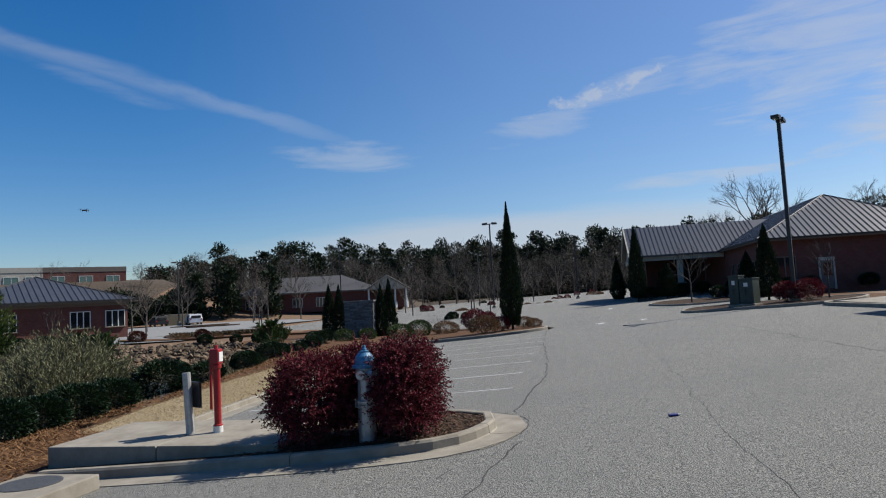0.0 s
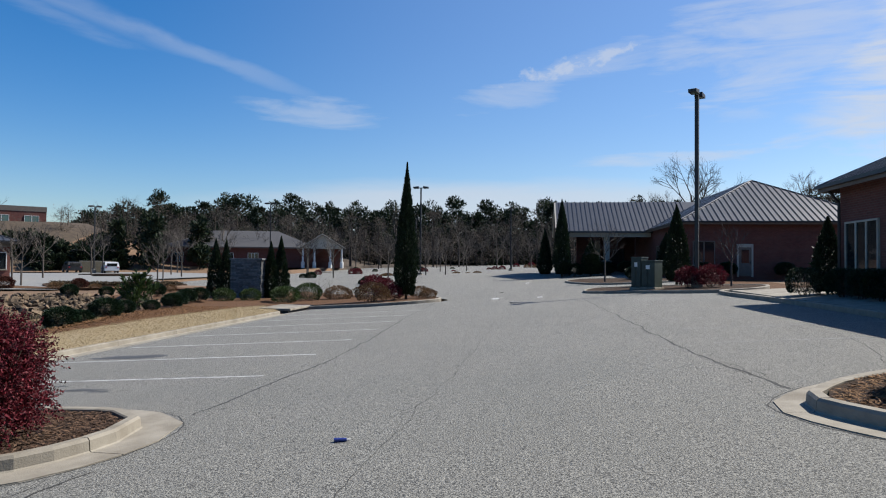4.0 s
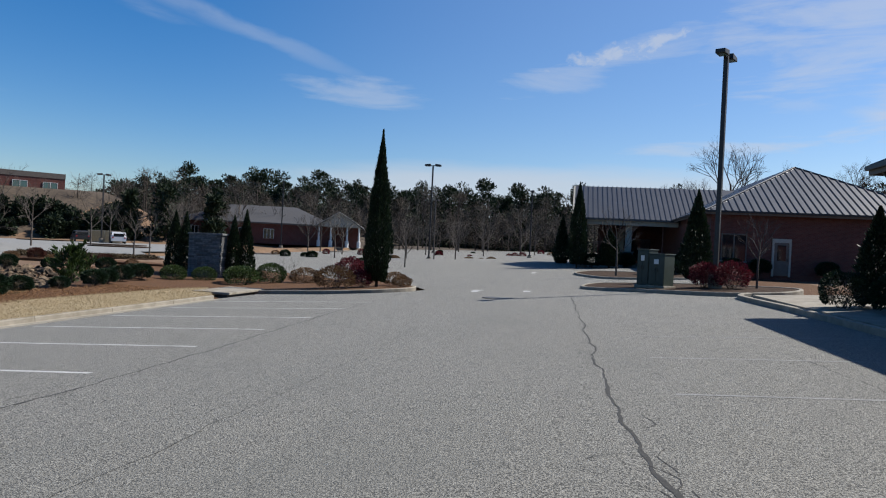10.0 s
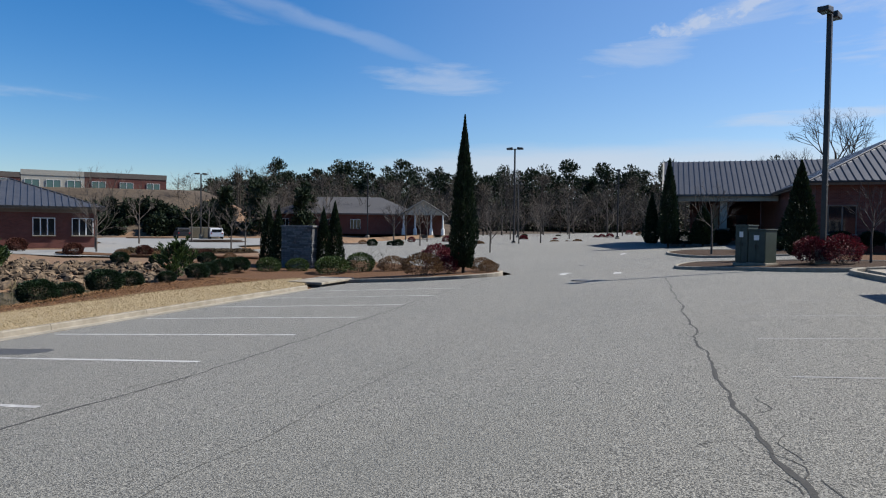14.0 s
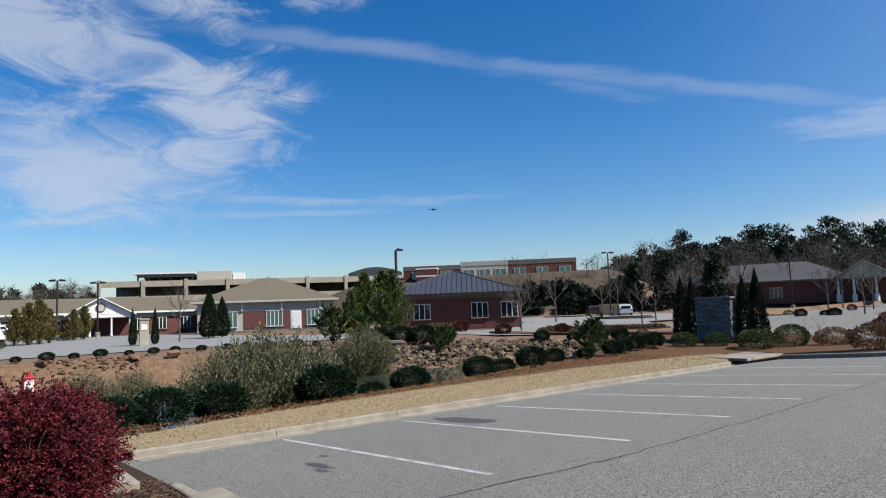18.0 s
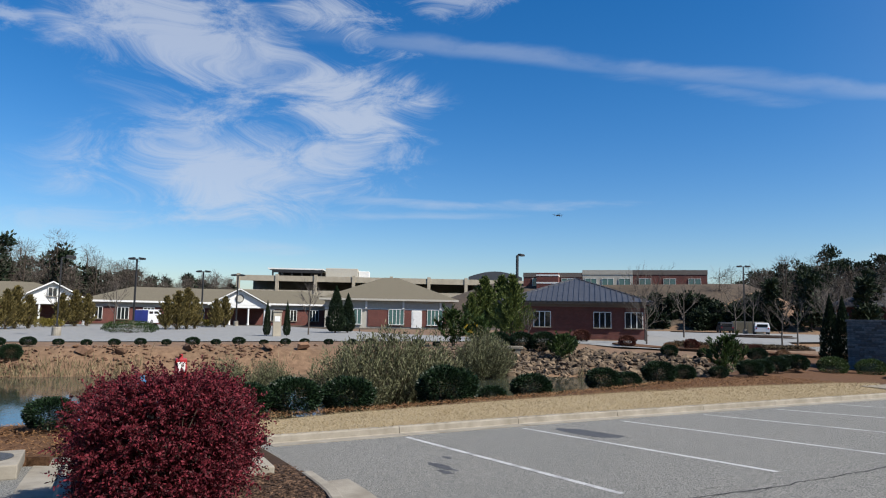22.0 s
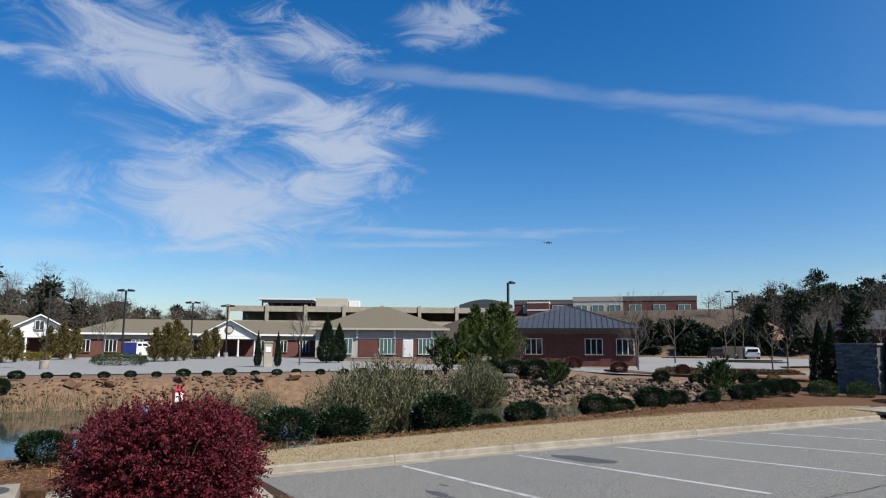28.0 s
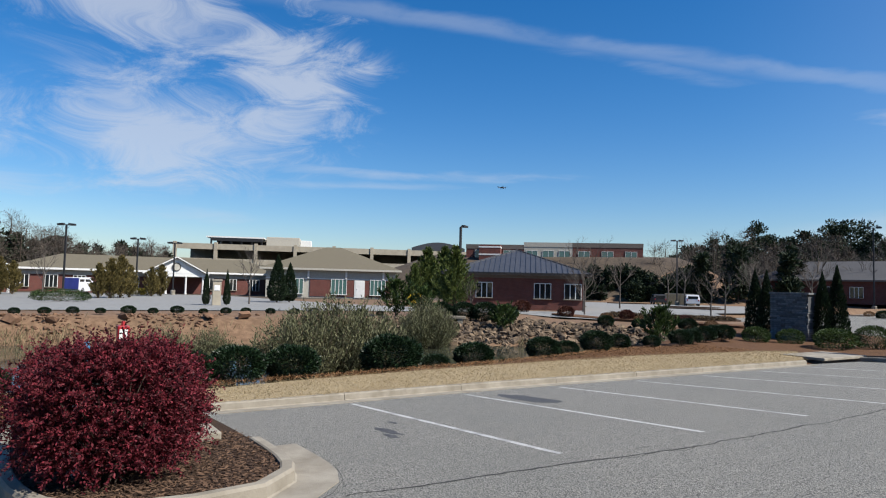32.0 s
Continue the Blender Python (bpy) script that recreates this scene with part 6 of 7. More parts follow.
# grey-green willowy bushes at the water
WIL = []
for k in range(2):
    rg = random.Random(90 + k)
    sv = bmesh.new()
    lv, lf = [], []
    for j in range(190):
        a, q = rg.uniform(0, 6.283), rg.random() ** 0.55
        base = Vector((0.5 * math.cos(a) * q, 0.5 * math.sin(a) * q, -0.2))
        tip = Vector((1.4 * math.cos(a) * q + rg.uniform(-0.2, 0.2), 1.4 * math.sin(a) * q + rg.uniform(-0.2, 0.2), 2.2 * (1.05 - 0.5 * q * q) * rg.uniform(0.72, 1.05)))
        tube(sv, base, tip, 0.012, 0.004, 3, False)
        for m in range(80):
            u = rg.uniform(0.22, 1.0)
            w = ((tip - base).normalized() + rand_way(rg) * 0.8).normalized()
            add_leaf(lv, lf, base.lerp(tip, u) + rand_way(rg) * 0.1, w, w.cross(rand_way(rg)).normalized(), rg.uniform(0.08, 0.16), 0.028)
    WIL.append([("woody_base", mesh_of("woody_base", sv)), ("foliage", mesh_from("foliage", lv, lf, WILLOW_LEAF))])
    WIL[-1][0][1].materials.append(DARKBARK)
for k, (x, y, s) in enumerate(((-13.0, 2.4, 1.2), (-13.4, 3.8, 1.15), (-12.6, 1.2, 1.0), (-15.6, -1.8, 0.75), (-16.0, -0.4, 0.7), (-22.0, 11.3, 1.1), (-22.4, 12.0, 0.95), (-10.9, -3.4, 0.6), (-11.2, -4.4, 0.65))):
    planted("willow_bush", "wispy grey-green willow-like bush at the pond edge", "bush", WIL[k % 2], x, y, rise(x, y) - 0.05 if not inside(x, y, POND) else WATER_Z - 0.15, k * 70, s, "willow bushes")
reed_v, reed_f = [], []
rg = random.Random(4)
for _ in range(16000):
    i = rg.randrange(len(POND))
    (x0, y0), (x1, y1) = POND[i], POND[(i + 1) % len(POND)]
    u = rg.random()
    x, y = x0 + (x1 - x0) * u + rg.gauss(0, 0.35) - (abs(rg.gauss(0, 0.5)) if x0 < -18 else 0), y0 + (y1 - y0) * u + rg.gauss(0, 0.4)
    if noise.noise(Vector((x * 0.25, y * 0.25, 3))) < -0.05:
        continue
    w = (Vector((0, 0, 1)) + rand_way(rg) * 0.45).normalized()
    add_leaf(reed_v, reed_f, Vector((x, y, max(WATER_Z, rise(x, y)) - 0.03)), w, w.cross(rand_way(rg)).normalized(), rg.uniform(0.2, 0.6), 0.03)
tagged(new("bank_grass", mesh_from("bank_grass", reed_v, reed_f, leaf("drab_reed", (0.062, 0.053, 0.025), (0.211, 0.174, 0.099), 0.9, 0.1))), "tufts of dry grass along the water's edge", "grass", kind="stuff")

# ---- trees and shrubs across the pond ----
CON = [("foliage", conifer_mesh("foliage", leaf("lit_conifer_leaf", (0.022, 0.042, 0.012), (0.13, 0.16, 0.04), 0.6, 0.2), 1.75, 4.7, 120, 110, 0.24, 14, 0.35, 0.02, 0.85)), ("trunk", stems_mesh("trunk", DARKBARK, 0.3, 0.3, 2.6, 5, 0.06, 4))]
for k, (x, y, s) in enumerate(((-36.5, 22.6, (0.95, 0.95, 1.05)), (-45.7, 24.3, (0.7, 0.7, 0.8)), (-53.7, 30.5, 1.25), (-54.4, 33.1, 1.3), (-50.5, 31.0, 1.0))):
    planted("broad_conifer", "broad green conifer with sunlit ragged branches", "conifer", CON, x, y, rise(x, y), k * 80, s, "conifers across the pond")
THUJA = [[("foliage", conifer_mesh("foliage", BROWN_LEAF, 0.95, 3.4, 90, 70, 0.22, 24 + k, 0.75, 0.0, 1.05)), ("trunk", CON[1][1])] for k in range(3)]
for k, (x, y, s) in enumerate(((-59.0, -14.2, 0.9), (-57.6, -13.0, 1.05), (-59.3, -12.0, 1.0), (-61, -11.5, 1.1), (-62.2, -10.6, 0.9), (-70.0, -8.4, 1.0), (-71.4, -7.3, 1.1), (-72.6, -6.2, 1.0), (-61.0, 0.4, 0.95), (-61.3, 1.4, 1.1), (-62.8, 2.4, 1.2), (-64.6, 3.4, 0.95), (-70.6, 6.3, 0.95), (-72.2, 7.5, 1.05))):
    planted("bronze_thuja", "bronze-tinged winter thuja by the far car park", "conifer", THUJA[k % 3], x, y, 0.1, k * 66, (s, s, s), "bronze thujas")
for k, (x, y) in enumerate(((-67.2, -9.8), (-67.6, -9.0), (-73.0, 5.3), (-73.4, 6.3))):
    planted("golden_shrub", "low golden-yellow shrub at the far car park's edge", "shrub", [("foliage", bpy.data.meshes.get("golden_foliage") or shrub_mesh("golden_foliage", leaf("golden_leaf", (0.087, 0.074, 0.012), (0.211, 0.167, 0.031), 0.6, 0.2), 0.9, 0.8, 0.8, 1600, 0.13, 0.05, 45)), ("woody_base", GREEN[0][1][1])], x, y, 0.17, k * 66, 1.0, "golden shrubs")
for k, (x, y, s) in enumerate(((-52.5, 14.0, 1.0), (-53.5, 15.5, 0.85), (-44.6, 6.0, 0.62), (-44.2, 7.4, 0.62))):
    planted("upright_holly", "dark upright evergreen beside the far drive", "conifer", small_cone, x, y, 0.17, k * 66, (s * 1.8 if k < 2 else s * 0.9, s * 1.8 if k < 2 else s * 0.9, s * 1.2), "dark uprights")
pl = thing("brick_pillar", "short pale stone entrance pillar with a plain sign plate", "pillar", -44.4, 6.7, 0.17, 80)
part("shaft", box_bm(-0.3, 0.3, -0.3, 0.3, 0, 1.8, bevel=0.02), BEIGE, pl)
part("cap", box_bm(-0.36, 0.36, -0.36, 0.36, 1.8, 1.92, bevel=0.02), CONCRETE, pl)
part("plate", box_bm(-0.2, 0.2, -0.33, -0.305, 1.1, 1.5), WHITE, pl)
planted("yellow_shrub", "shrub topped with bright yellow blossom", "shrub", [("foliage", shrub_mesh("foliage", YELLOW_LEAF, 0.6, 0.6, 1.3, 1500, 0.09, 0.05, 88, 0.4, 0.5, 0.2, 0.2, 0.5)), ("woody_base", GREEN[0][1][1])], -30.0, 15.4, rise(-30, 15.4))
YP = [("foliage", conifer_mesh("foliage", HEDGE_LEAF, 0.95, 1.7, 36, 80, 0.2, 34, 0.5, 0.02, 1.4)), ("trunk", stems_mesh("trunk", DARKBARK, 0.2, 0.2, 1.2, 5, 0.03, 4))]
for k, (x, y, s) in enumerate(((-15.4, 20.4, 1.0), (-23.4, 17.2, 0.8), (-27.0, 14.2, 1.0), (-28.5, 13.2, 1.2))):
    planted("young_pine", "bushy young pine above the rocks", "conifer", YP, x, y, rise(x, y), k * 66, s, "young pines")
for k, (x, y, s) in enumerate(((-26.4, 16.6, 1.15), (-25.4, 17.4, 1.2), (-24.6, 18.3, 1.1), (-27.4, 15.6, 1.1), (-20.5, 22.2, 0.7), (-19.0, 23.2, 0.6), (-17.6, 23.4, 0.7), (-16.6, 24.2, 0.75))):
    planted("pondside_shrub", "dark shrub among the rocks at the head of the pond", "shrub", GREEN[k % 3], x, y, rise(x, y), k * 60, s, "pondside shrubs")
RUSSET = [("foliage", shrub_mesh("foliage", leaf("russet_leaf", (0.031, 0.009, 0.006), (0.093, 0.031, 0.019), 0.7, 0.05), 0.7, 0.65, 1.0, 5200, 0.09, 0.04, 57, 0.5, 0.02, 0.2, 0.15, 0.4)), RSH[1]]
for k, (x, y, s) in enumerate(((-27.8, 26.0, 0.8), (-25.2, 27.2, 0.6), (-24.2, 28.0, 0.7), (-22.8, 27.6, 0.5), (-19.5, 27.8, 0.6), (-18.2, 28.4, 0.5), (-33.2, 26.6, 0.9))):
    planted("russet_shrub", "small russet winter shrub in the straw bed", "shrub", RUSSET if k % 2 == 0 else TAN, x, y, rise(x, y), k * 60, s, "russet shrubs")
for k in range(34):
    x, y = ((-7, 45), (-9, 60), (-9, 78), (-19, 57), (2, 94), (-20, 71), (-20, 85), (-3, 67), (0, 85), (-12, 99), (-23, 63), (3, 107))[k % 12]
    x, y = x + rng.uniform(-3, 3), y + rng.uniform(-1, 1)
    planted("island_shrub", "small winter shrub on a parking island", "shrub", (GREEN[k % 3], TAN, RSH)[k % 3], x, y, lot(x, y) + 0.1, k * 60, rng.uniform(0.6, 0.9), "island shrubs")
COVER = [(-29.7, 32.5), (-26.5, 35.5), (-23.5, 38), (-21, 35), (-24, 32), (-27, 29)]
bed("groundcover_bed", COVER, "bed of low dark groundcover before the far court", MULCH, lambda x, y: court_z(x) + 0.02, 0.05)
scatter("groundcover", "low dark green and russet groundcover", COVER, lambda x, y: court_z(x) + 0.08, leaf("groundcover_leaf", (0.022, 0.017, 0.009), (0.068, 0.046, 0.022), 0.8, 0.1), 9000, 0.22, 0.07, 61, 1.2)
bed("low_hedge_bed", [(-28.5, 27.5), (-18, 30.5), (-17, 29.5), (-28, 26.0)], "low dark groundcover bed by the drive", STRAW, lambda x, y: rise(x, y) + 0.1, 0.05)
wallb = thing("stone_bench", "low pale concrete bench wall above the rocks", "bench", -25.8, 15.2, rise(-25.8, 15.2), 55)
part("seat", box_bm(-0.9, 0.9, -0.25, 0.25, 0.3, 0.45, bevel=0.02), CONCRETE, wallb)
for s in (-0.6, 0.6):
    part("leg", box_bm(s - 0.15, s + 0.15, -0.2, 0.2, -0.1, 0.3), CONCRETE, wallb)
for x, y, sx in ((-62, -2.5, 4.5), (-50.5, -3.0, 4.0)):
    hb = thing("box_hedge", "low clipped green hedge in the far car park", "hedge", x, y, 0.17, 85)
    part("foliage", shrub_mesh("foliage", HEDGE_LEAF, sx * 0.5, 0.6, 0.75, 3000, 0.1, 0.05, 44, 0.3, 0.0, 0.05, 0.2, 0.25), None, hb)
    part("woody_base", stems_mesh("woody_base", DARKBARK, sx * 0.4, 0.4, 0.5, 14, 0.015, 4), None, hb)

BARE = [bare_tree_meshes(100 + k, 5.2, 0.075, 4, 3, 0.55, 0.3) for k in range(3)]
for k, (x, y, s) in enumerate(((9.25, 35.0, 0.85), (14.1, 23.3, 0.66), (-33.5, 33.2, 1.0), (-41, 45.6, 1.1), (-47.7, 10.1, 0.95), (-58, -4.0, 0.9), (-8.0, 45.5, 0.95), (-6.2, 44.8, 0.8), (-10, 60, 1.0), (-7, 59.5, 0.9), (-5, 60.5, 1.0), (-12, 78, 1.1), (-8, 77.5, 1.0), (-4.5, 78, 1.1), (-19, 56, 1.0), (-16, 55.5, 1.0), (1, 94, 1.2), (4, 93.5, 1.1), (-21, 71.5, 1.1), (-28, 44, 0.9), (-24, 36.5, 0.85), (-29.6, 29.5, 0.9), (-26.3, 17.0, 0.55), (-70.5, -9, 0.9), (-45, 58, 1.2), (-40, 66, 1.2), (-36, 72, 1.2), (-52, 70, 1.3), (-46, 78, 1.3), (-28, 82, 1.2), (-22, 86, 1.2), (5.5, 62, 1.0), (6.5, 70, 1.0), (-33, 56, 1.1))):
    planted("young_bare_tree", "leafless young street tree with a pale slim trunk", "tree", [("trunk", BARE[k % 3][0]), ("crown", BARE[k % 3][1])], x, y, lot(x, y) + 0.05 if x > -31 and y > 25 else rise(x, y) + 0.02, k * 47, s, "young bare trees")
big_t, big_b = bare_tree_meshes(203, 15, 0.3, 6, 3, 0.7, 0.2)
big_t.materials[0] = DARKBARK
big_b.materials[0] = DARKBARK
planted("large_bare_tree", "large leafless oak rising behind the metal roof", "tree", [("trunk", big_t), ("crown", big_b)], 26.3, 84.2, 1.5, 0, 1.08)
planted("large_bare_tree", "leafless tree behind the metal roof", "tree", [("trunk", big_t), ("crown", big_b)], 38.4, 78.5, 1.5, 100, 0.85)
planted("large_bare_tree", "smaller leafless tree behind the metal roof", "tree", [("trunk", big_t), ("crown", big_b)], 19.2, 86, 1.5, 200, (0.62, 0.62, 0.74))

# ---- woods ----
rg = random.Random(12)


def woods(name, label, spots, mat, clumps, per, size, leaf_len, bare, slim=1.0, thin=0.5):
    v, f = [], []
    tb = bmesh.new()
    for x, y, z, h in spots:
        pine_verts(rg, v, f, x, y, z, h, clumps, per, size, leaf_len, bare, slim, thin)
        tube(tb, (x, y, z - 0.5), (x, y, z + h * 0.9), h * 0.014, h * 0.006, 5, False)
    w = thing(name, label, "woods", kind="stuff")
    part("foliage", mesh_from("foliage", v, f, mat), None, w)
    me = mesh_of("trunks", tb)
    me.materials.append(DARKBARK)
    part("trunks", me, None, w)


def skyline(n, a0, a1, d0, d1, e0, e1, z=1.0):
    """Trees spread over an arc, each tall enough to rise between e0 and e1 degrees over the horizon."""
    out = []
    for k in range(n):
        a = radians(a0 + (a1 - a0) * (k + rg.uniform(-0.6, 0.6)) / n)
        d = rg.uniform(d0, d1)
        low = 0.8 if a < radians(-34.2) else 1.0
        swell = 0.5 + 0.5 * noise.noise(Vector((a * 14, 0.3, 0)))
        out.append((6 + d * math.sin(a), -5 + d * math.cos(a), z, d * math.tan(radians(e0 + (e1 - e0) * (0.35 * swell + 0.65 * rg.random() ** 1.3)) * low) + 1.0))
    return out


def ring(n, a0, a1, d0, d1, h0, h1, z=1.0):
    out = []
    for k in range(n):
        a = radians(a0 + (a1 - a0) * (k + rg.uniform(-0.6, 0.6)) / n)
        d = rg.uniform(d0, d1)
        low = 1 - 0.45 * max(0.0, min(1.0, (math.degrees(a) + 92) / 6)) if a1 < -60 else 1
        out.append((6 + d * math.sin(a), -5 + d * math.cos(a), z, rg.uniform(h0, h1) * low))
    return out


woods("pine_wood", "dark line of tall pines closing the view to the north", skyline(185, -37.5, 30, 165, 215, 3.1, 6.1), PINE_LEAF, 30, 46, 0.085, 0.7, 0.3, 0.85)
woods("understorey", "dark evergreen understorey below the pines", ring(170, -39, 30, 158, 185, 6, 10), PINE_LEAF, 28, 30, 0.16, 0.8, 0.02, 1.6)
woods("bare_wood", "grey haze of leafless trees before the pines", ring(110, -46, 30, 118, 160, 7, 12.5), TWIG, 34, 22, 0.1, 0.9, 0.15, 1.2, 0.05)
woods("evergreen_wood", "scattered dark evergreens behind the far offices", ring(95, -124, -80, 128, 165, 5.5, 13, 1.5) + [(-54, 85, 1, 7.5), (-58, 82, 1, 6.5), (-49, 90, 1, 7), (-57, 88, 1, 8), (-51, 94, 1, 8)], PINE_LEAF, 40, 24, 0.1, 0.8, 0.02, 1.1)
woods("hillside_bare_wood", "grey-brown leafless trees on the western rise", ring(130, -124, -80, 120, 160, 7, 13.5, 1.5), TWIG, 40, 24, 0.1, 0.9, 0.12, 1.3, 0.05)
woods("garden_conifers", "tall dark conifers behind the brick office", [(33.0, 39.6, 1, 10.3), (38.5, 41.5, 1, 11.8), (40.0, 38.5, 1, 13.4), (43.5, 40.5, 1, 14.8), (46.5, 39.5, 1, 15.6)], PINE_LEAF, 60, 40, 0.09, 0.45, 0.1, 0.9)
bankv = []
for k in range(64):
    u, up = rg.uniform(-16, 13), (k % 2) * rg.uniform(2, 5)
    x, y = -66 + 0.74 * u - 0.67 * up + rg.uniform(-1.5, 1.5), 74 + 0.67 * u + 0.74 * up + rg.uniform(-1.5, 1.5)
    bankv.append((x, y, rise(x, y) - 0.2, rg.uniform(1.6, 3.2)))
woods("dark_bank_shrubs", "mass of dark juniper on the slope below the hospital", bankv, PINE_LEAF, 40, 30, 0.3, 0.5, 0.0)
FAR_BARE = [bare_tree_meshes(300 + k, 11, 0.14, 4, 3, 0.5, 0.15) for k in range(3)]
fv, ff = [], []
for k in range(90):
    a = radians(-46 + 74 * (k + rg.uniform(-0.5, 0.5)) / 60) if k < 60 else radians(-122 + 46 * (k - 60 + rg.uniform(-0.5, 0.5)) / 30)
    d = rg.uniform(110, 150) if k < 60 else rg.uniform(115, 150)
    m = Matrix.Translation((6 + d * math.sin(a), -5 + d * math.cos(a), 0.8)) @ Matrix.Rotation(rg.uniform(0, 6.28), 4, 'Z') @ Matrix.Scale(rg.uniform(0.75, 1.15) * (0.65 if k > 78 else 1.0), 4)
    for me in FAR_BARE[k % 3]:
        o = len(fv)
        fv.extend([m @ v.co for v in me.vertices])
        ff.extend([tuple(o + i for i in p.vertices) for p in me.polygons])
tagged(new("bare_tree_line", mesh_from("bare_tree_line", fv, ff, BARK)), "pale leafless trunks and limbs before the woods", "woods", kind="stuff")
for k, (x, y, sx, sz) in enumerate(((7.0, 50.6, 1.7, 1.95), (9.6, 50.4, 2.0, 0.9), (12.6, 28.6, 1.5, 1.25), (14.2, 40.0, 1.6, 0.9), (5.6, 57.0, 1.5, 1.3))):
    planted("dark_evergreen", "dark evergreen standing by the clinic entrance", "evergreen", small_cone, x, y, lot(x, y) + 0.1, k * 55, (sx, sx, sz), "evergreens by the clinic")
for k, (x, y, s) in enumerate(((11.5, 37.0, 1.0), (12.6, 36.0, 0.9), (8.2, 51.2, 1.2), (11.0, 51.3, 1.2), (12.8, 51.0, 1.2), (14.6, 44, 1.1), (14.6, 46.4, 1.1), (16.4, 38.2, 1.0), (18.0, 38.2, 1.0), (21.8, 38.2, 1.0))):
    planted("clinic_shrub", "dark round shrub against the clinic", "shrub", GREEN[k % 3], x, y, lot(x, y) + 0.1, k * 50, s, "shrubs by the clinic")


for x, y, l in ((-44.5, 61.0, 3.5), (-39.5, 55.5, 3.0), (-58.5, 66.5, 3.0)):
    pts = [(x + l * math.cos(a) * 0.74 - 0.9 * math.sin(a) * 0.67, y + l * math.cos(a) * 0.67 + 0.9 * math.sin(a) * 0.74) for a in [k * math.pi / 5 for k in range(10)]]
    bed("court_island", pts, "mulched parking island on the far court", MULCH, lambda x, y: court_z(x), 0.12)
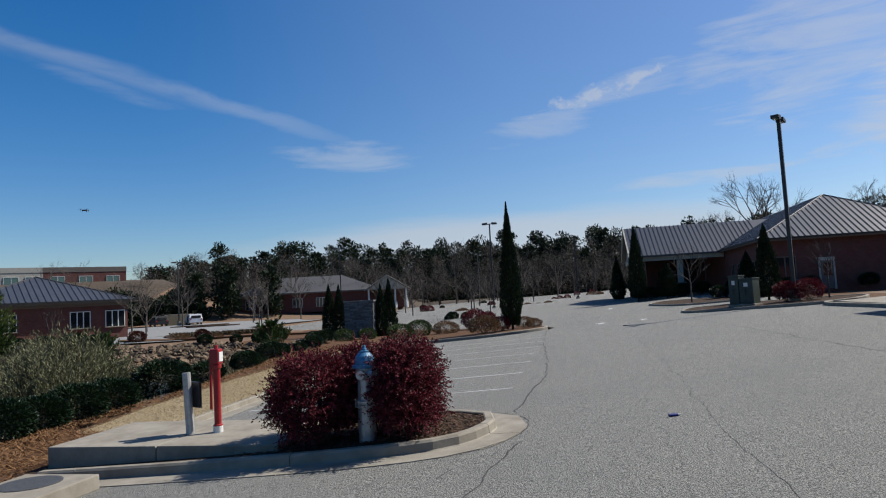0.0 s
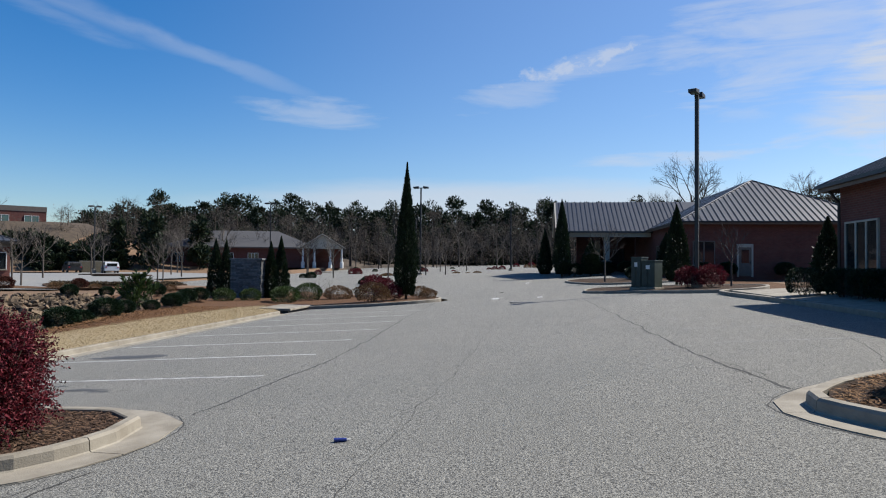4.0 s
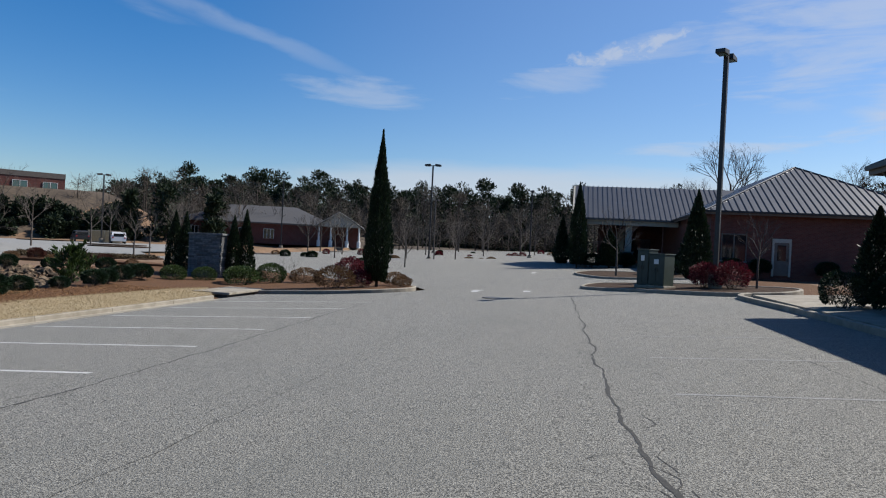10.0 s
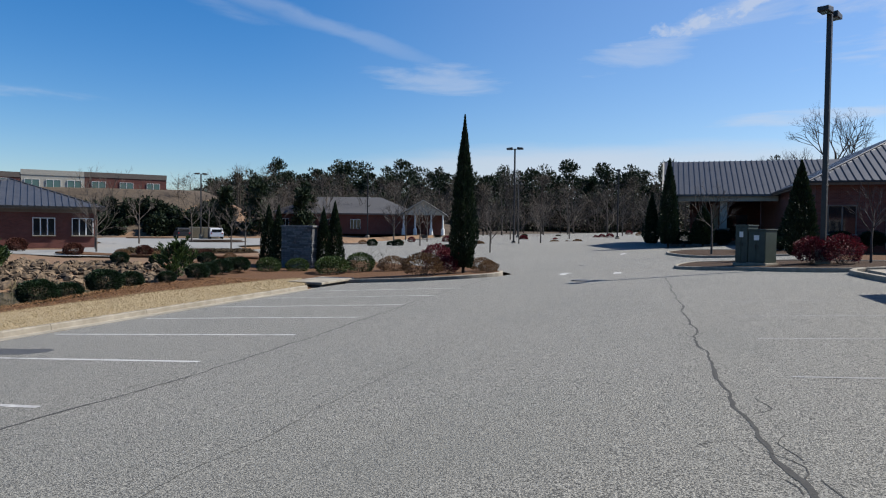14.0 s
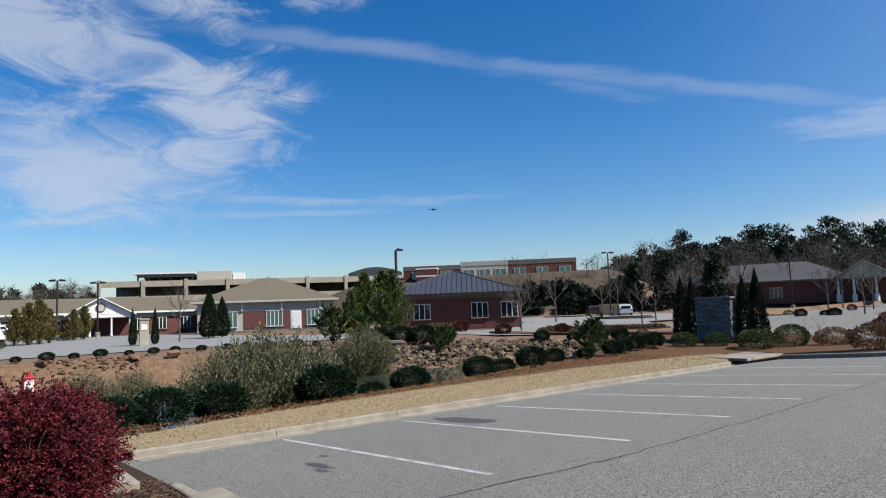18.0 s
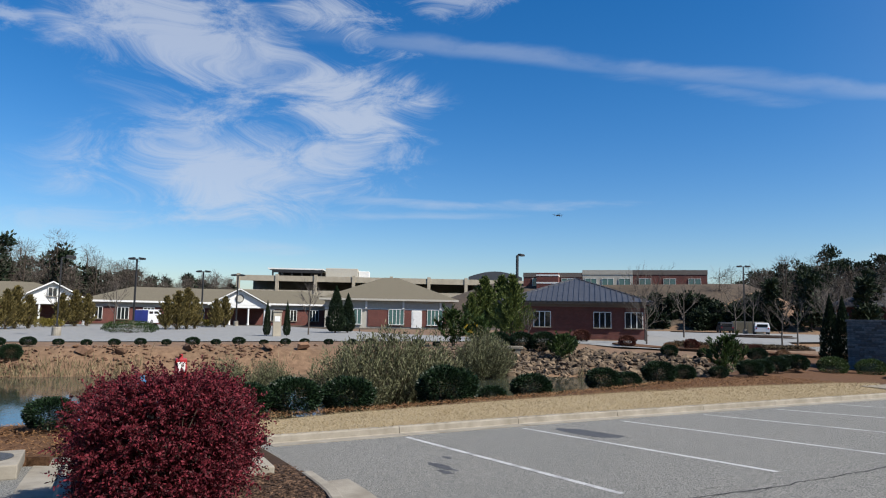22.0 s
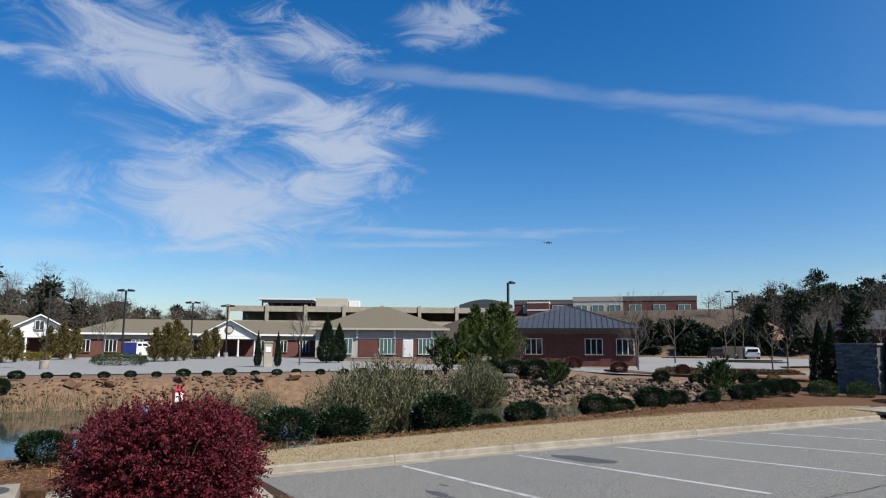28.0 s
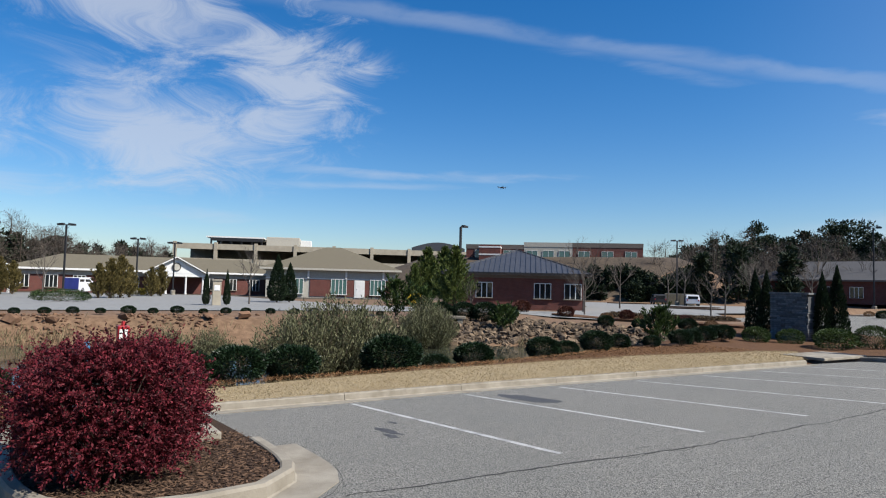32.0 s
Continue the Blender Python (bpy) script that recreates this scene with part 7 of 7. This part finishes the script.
# ---- vehicles ----
def vehicle(x, y, z, rz, L_, W, H_, label, name, wrap, paint=CARWHITE):
    t = thing(name, label, "car", x, y, z, rz)
    bm = bmesh.new()
    prof = [(-L_ / 2, 0.35), (-L_ / 2, H_ * 0.55), (-L_ / 2 + 0.1, H_ * 0.62), (-L_ * 0.42, H_ * 0.97), (L_ * 0.12, H_), (L_ * 0.3, H_ * 0.62), (L_ / 2 - 0.1, H_ * 0.52), (L_ / 2, 0.42), (L_ / 2 - 0.05, 0.3), (-L_ / 2 + 0.1, 0.28)]
    a = [bm.verts.new((px, -W / 2 + (0.1 if pz > H_ * 0.7 else 0), pz)) for px, pz in prof]
    b = [bm.verts.new((px, W / 2 - (0.1 if pz > H_ * 0.7 else 0), pz)) for px, pz in prof]
    bm.faces.new(a)
    bm.faces.new(b[::-1])
    for k in range(len(prof)):
        j = (k + 1) % len(prof)
        bm.faces.new((a[k], b[k], b[j], a[j]))
    bmesh.ops.recalc_face_normals(bm, faces=bm.faces)
    part("body", bm, paint, t)
    for s in (-1, 1):
        for wx in (-L_ * 0.34, -L_ * 0.08):
            part("side_window", box_bm(wx - L_ * 0.09, wx + L_ * 0.11, s * (W / 2 - 0.06) - 0.03, s * (W / 2 - 0.06) + 0.03, H_ * 0.64, H_ * 0.88), GLASS, t)
        for wx in (-L_ * 0.3, L_ * 0.32):
            ty = part("wheel", tube(bmesh.new(), (wx, s * (W / 2 - 0.2), 0.33), (wx, s * (W / 2 + 0.01), 0.33), 0.33, 0.33, 18), TYRE, t)
            part("rim", tube(bmesh.new(), (wx, s * (W / 2), 0.33), (wx, s * (W / 2 + 0.02), 0.33), 0.2, 0.18, 12), GREYSTEEL, ty)
        part("tail_light", box_bm(-L_ / 2 - 0.02, -L_ / 2 + 0.03, s * W * 0.4 - 0.08, s * W * 0.4 + 0.08, H_ * 0.45, H_ * 0.58), REDPAINT, t)
    part("rear_window", box_bm(-L_ / 2 + 0.0, -L_ / 2 + 0.12, -W * 0.36, W * 0.36, H_ * 0.62, H_ * 0.86), GLASS, t)
    if wrap:
        part("rear_panel", box_bm(-L_ / 2 - 0.03, -L_ / 2 + 0.01, -W / 2 + 0.02, W / 2 - 0.02, 0.4, H_ * 0.95), CARBLUE, t, "blue wrapped rear panel")


vehicle(-79.5, 0.3, 0.18, 148, 4.4, 1.8, 1.85, "white van with a blue rear panel parked across the pond", "parked_van", True)
vehicle(-52.2, 71.8, 0.21, 131, 4.4, 1.75, 1.5, "white parked car on the far court", "parked_car", False)
vehicle(-57.5, 71.4, 0.21, 137, 4.4, 1.75, 1.45, "dark parked car before the wooden enclosure", "parked_car", False, BLACKPLASTIC)
gate = thing("refuse_enclosure", "low tan wooden refuse enclosure on the far court", "enclosure", -55.6, 73.6, 0.21, 38)
part("wall", box_bm(-2, 2, -0.1, 0.1, 0, 1.6), BEIGE, gate)
for s in (-1.0, 1.0):
    part("gate", box_bm(s - 0.95, s + 0.95, -0.2, -0.12, 0.1, 1.5), material("fence_wood", (0.155, 0.124, 0.074), (0.248, 0.198, 0.124), 9), gate)


def drone(x, y, z):
    t = thing("quadcopter_drone", "small black quadcopter drone hovering in the sky", "drone", x, y, z, 25)
    part("body", box_bm(-0.11, 0.11, -0.05, 0.05, -0.035, 0.035, bevel=0.02), BLACKPLASTIC, t)
    part("camera_pod", box_bm(0.08, 0.14, -0.03, 0.03, -0.075, -0.03, bevel=0.01), BLACKPLASTIC, t)
    for sx in (-1, 1):
        for sy in (-1, 1):
            arm = part("arm", tube(bmesh.new(), (sx * 0.07, sy * 0.03, 0.0), (sx * 0.17, sy * 0.19, 0.02), 0.016, 0.012, 6), BLACKPLASTIC, t)
            part("motor", tube(bmesh.new(), (sx * 0.17, sy * 0.19, 0.0), (sx * 0.17, sy * 0.19, 0.05), 0.018, 0.016, 8), BLACKPLASTIC, arm)
            part("rotor", box_bm(sx * 0.17 - 0.11, sx * 0.17 + 0.11, sy * 0.19 - 0.01, sy * 0.19 + 0.01, 0.052, 0.056), BLACKPLASTIC, arm)
            part("leg", tube(bmesh.new(), (sx * 0.15, sy * 0.17, 0.0), (sx * 0.155, sy * 0.175, -0.08), 0.007, 0.007, 5), BLACKPLASTIC, arm)


drone(-25.6, 18.6, 8.0)
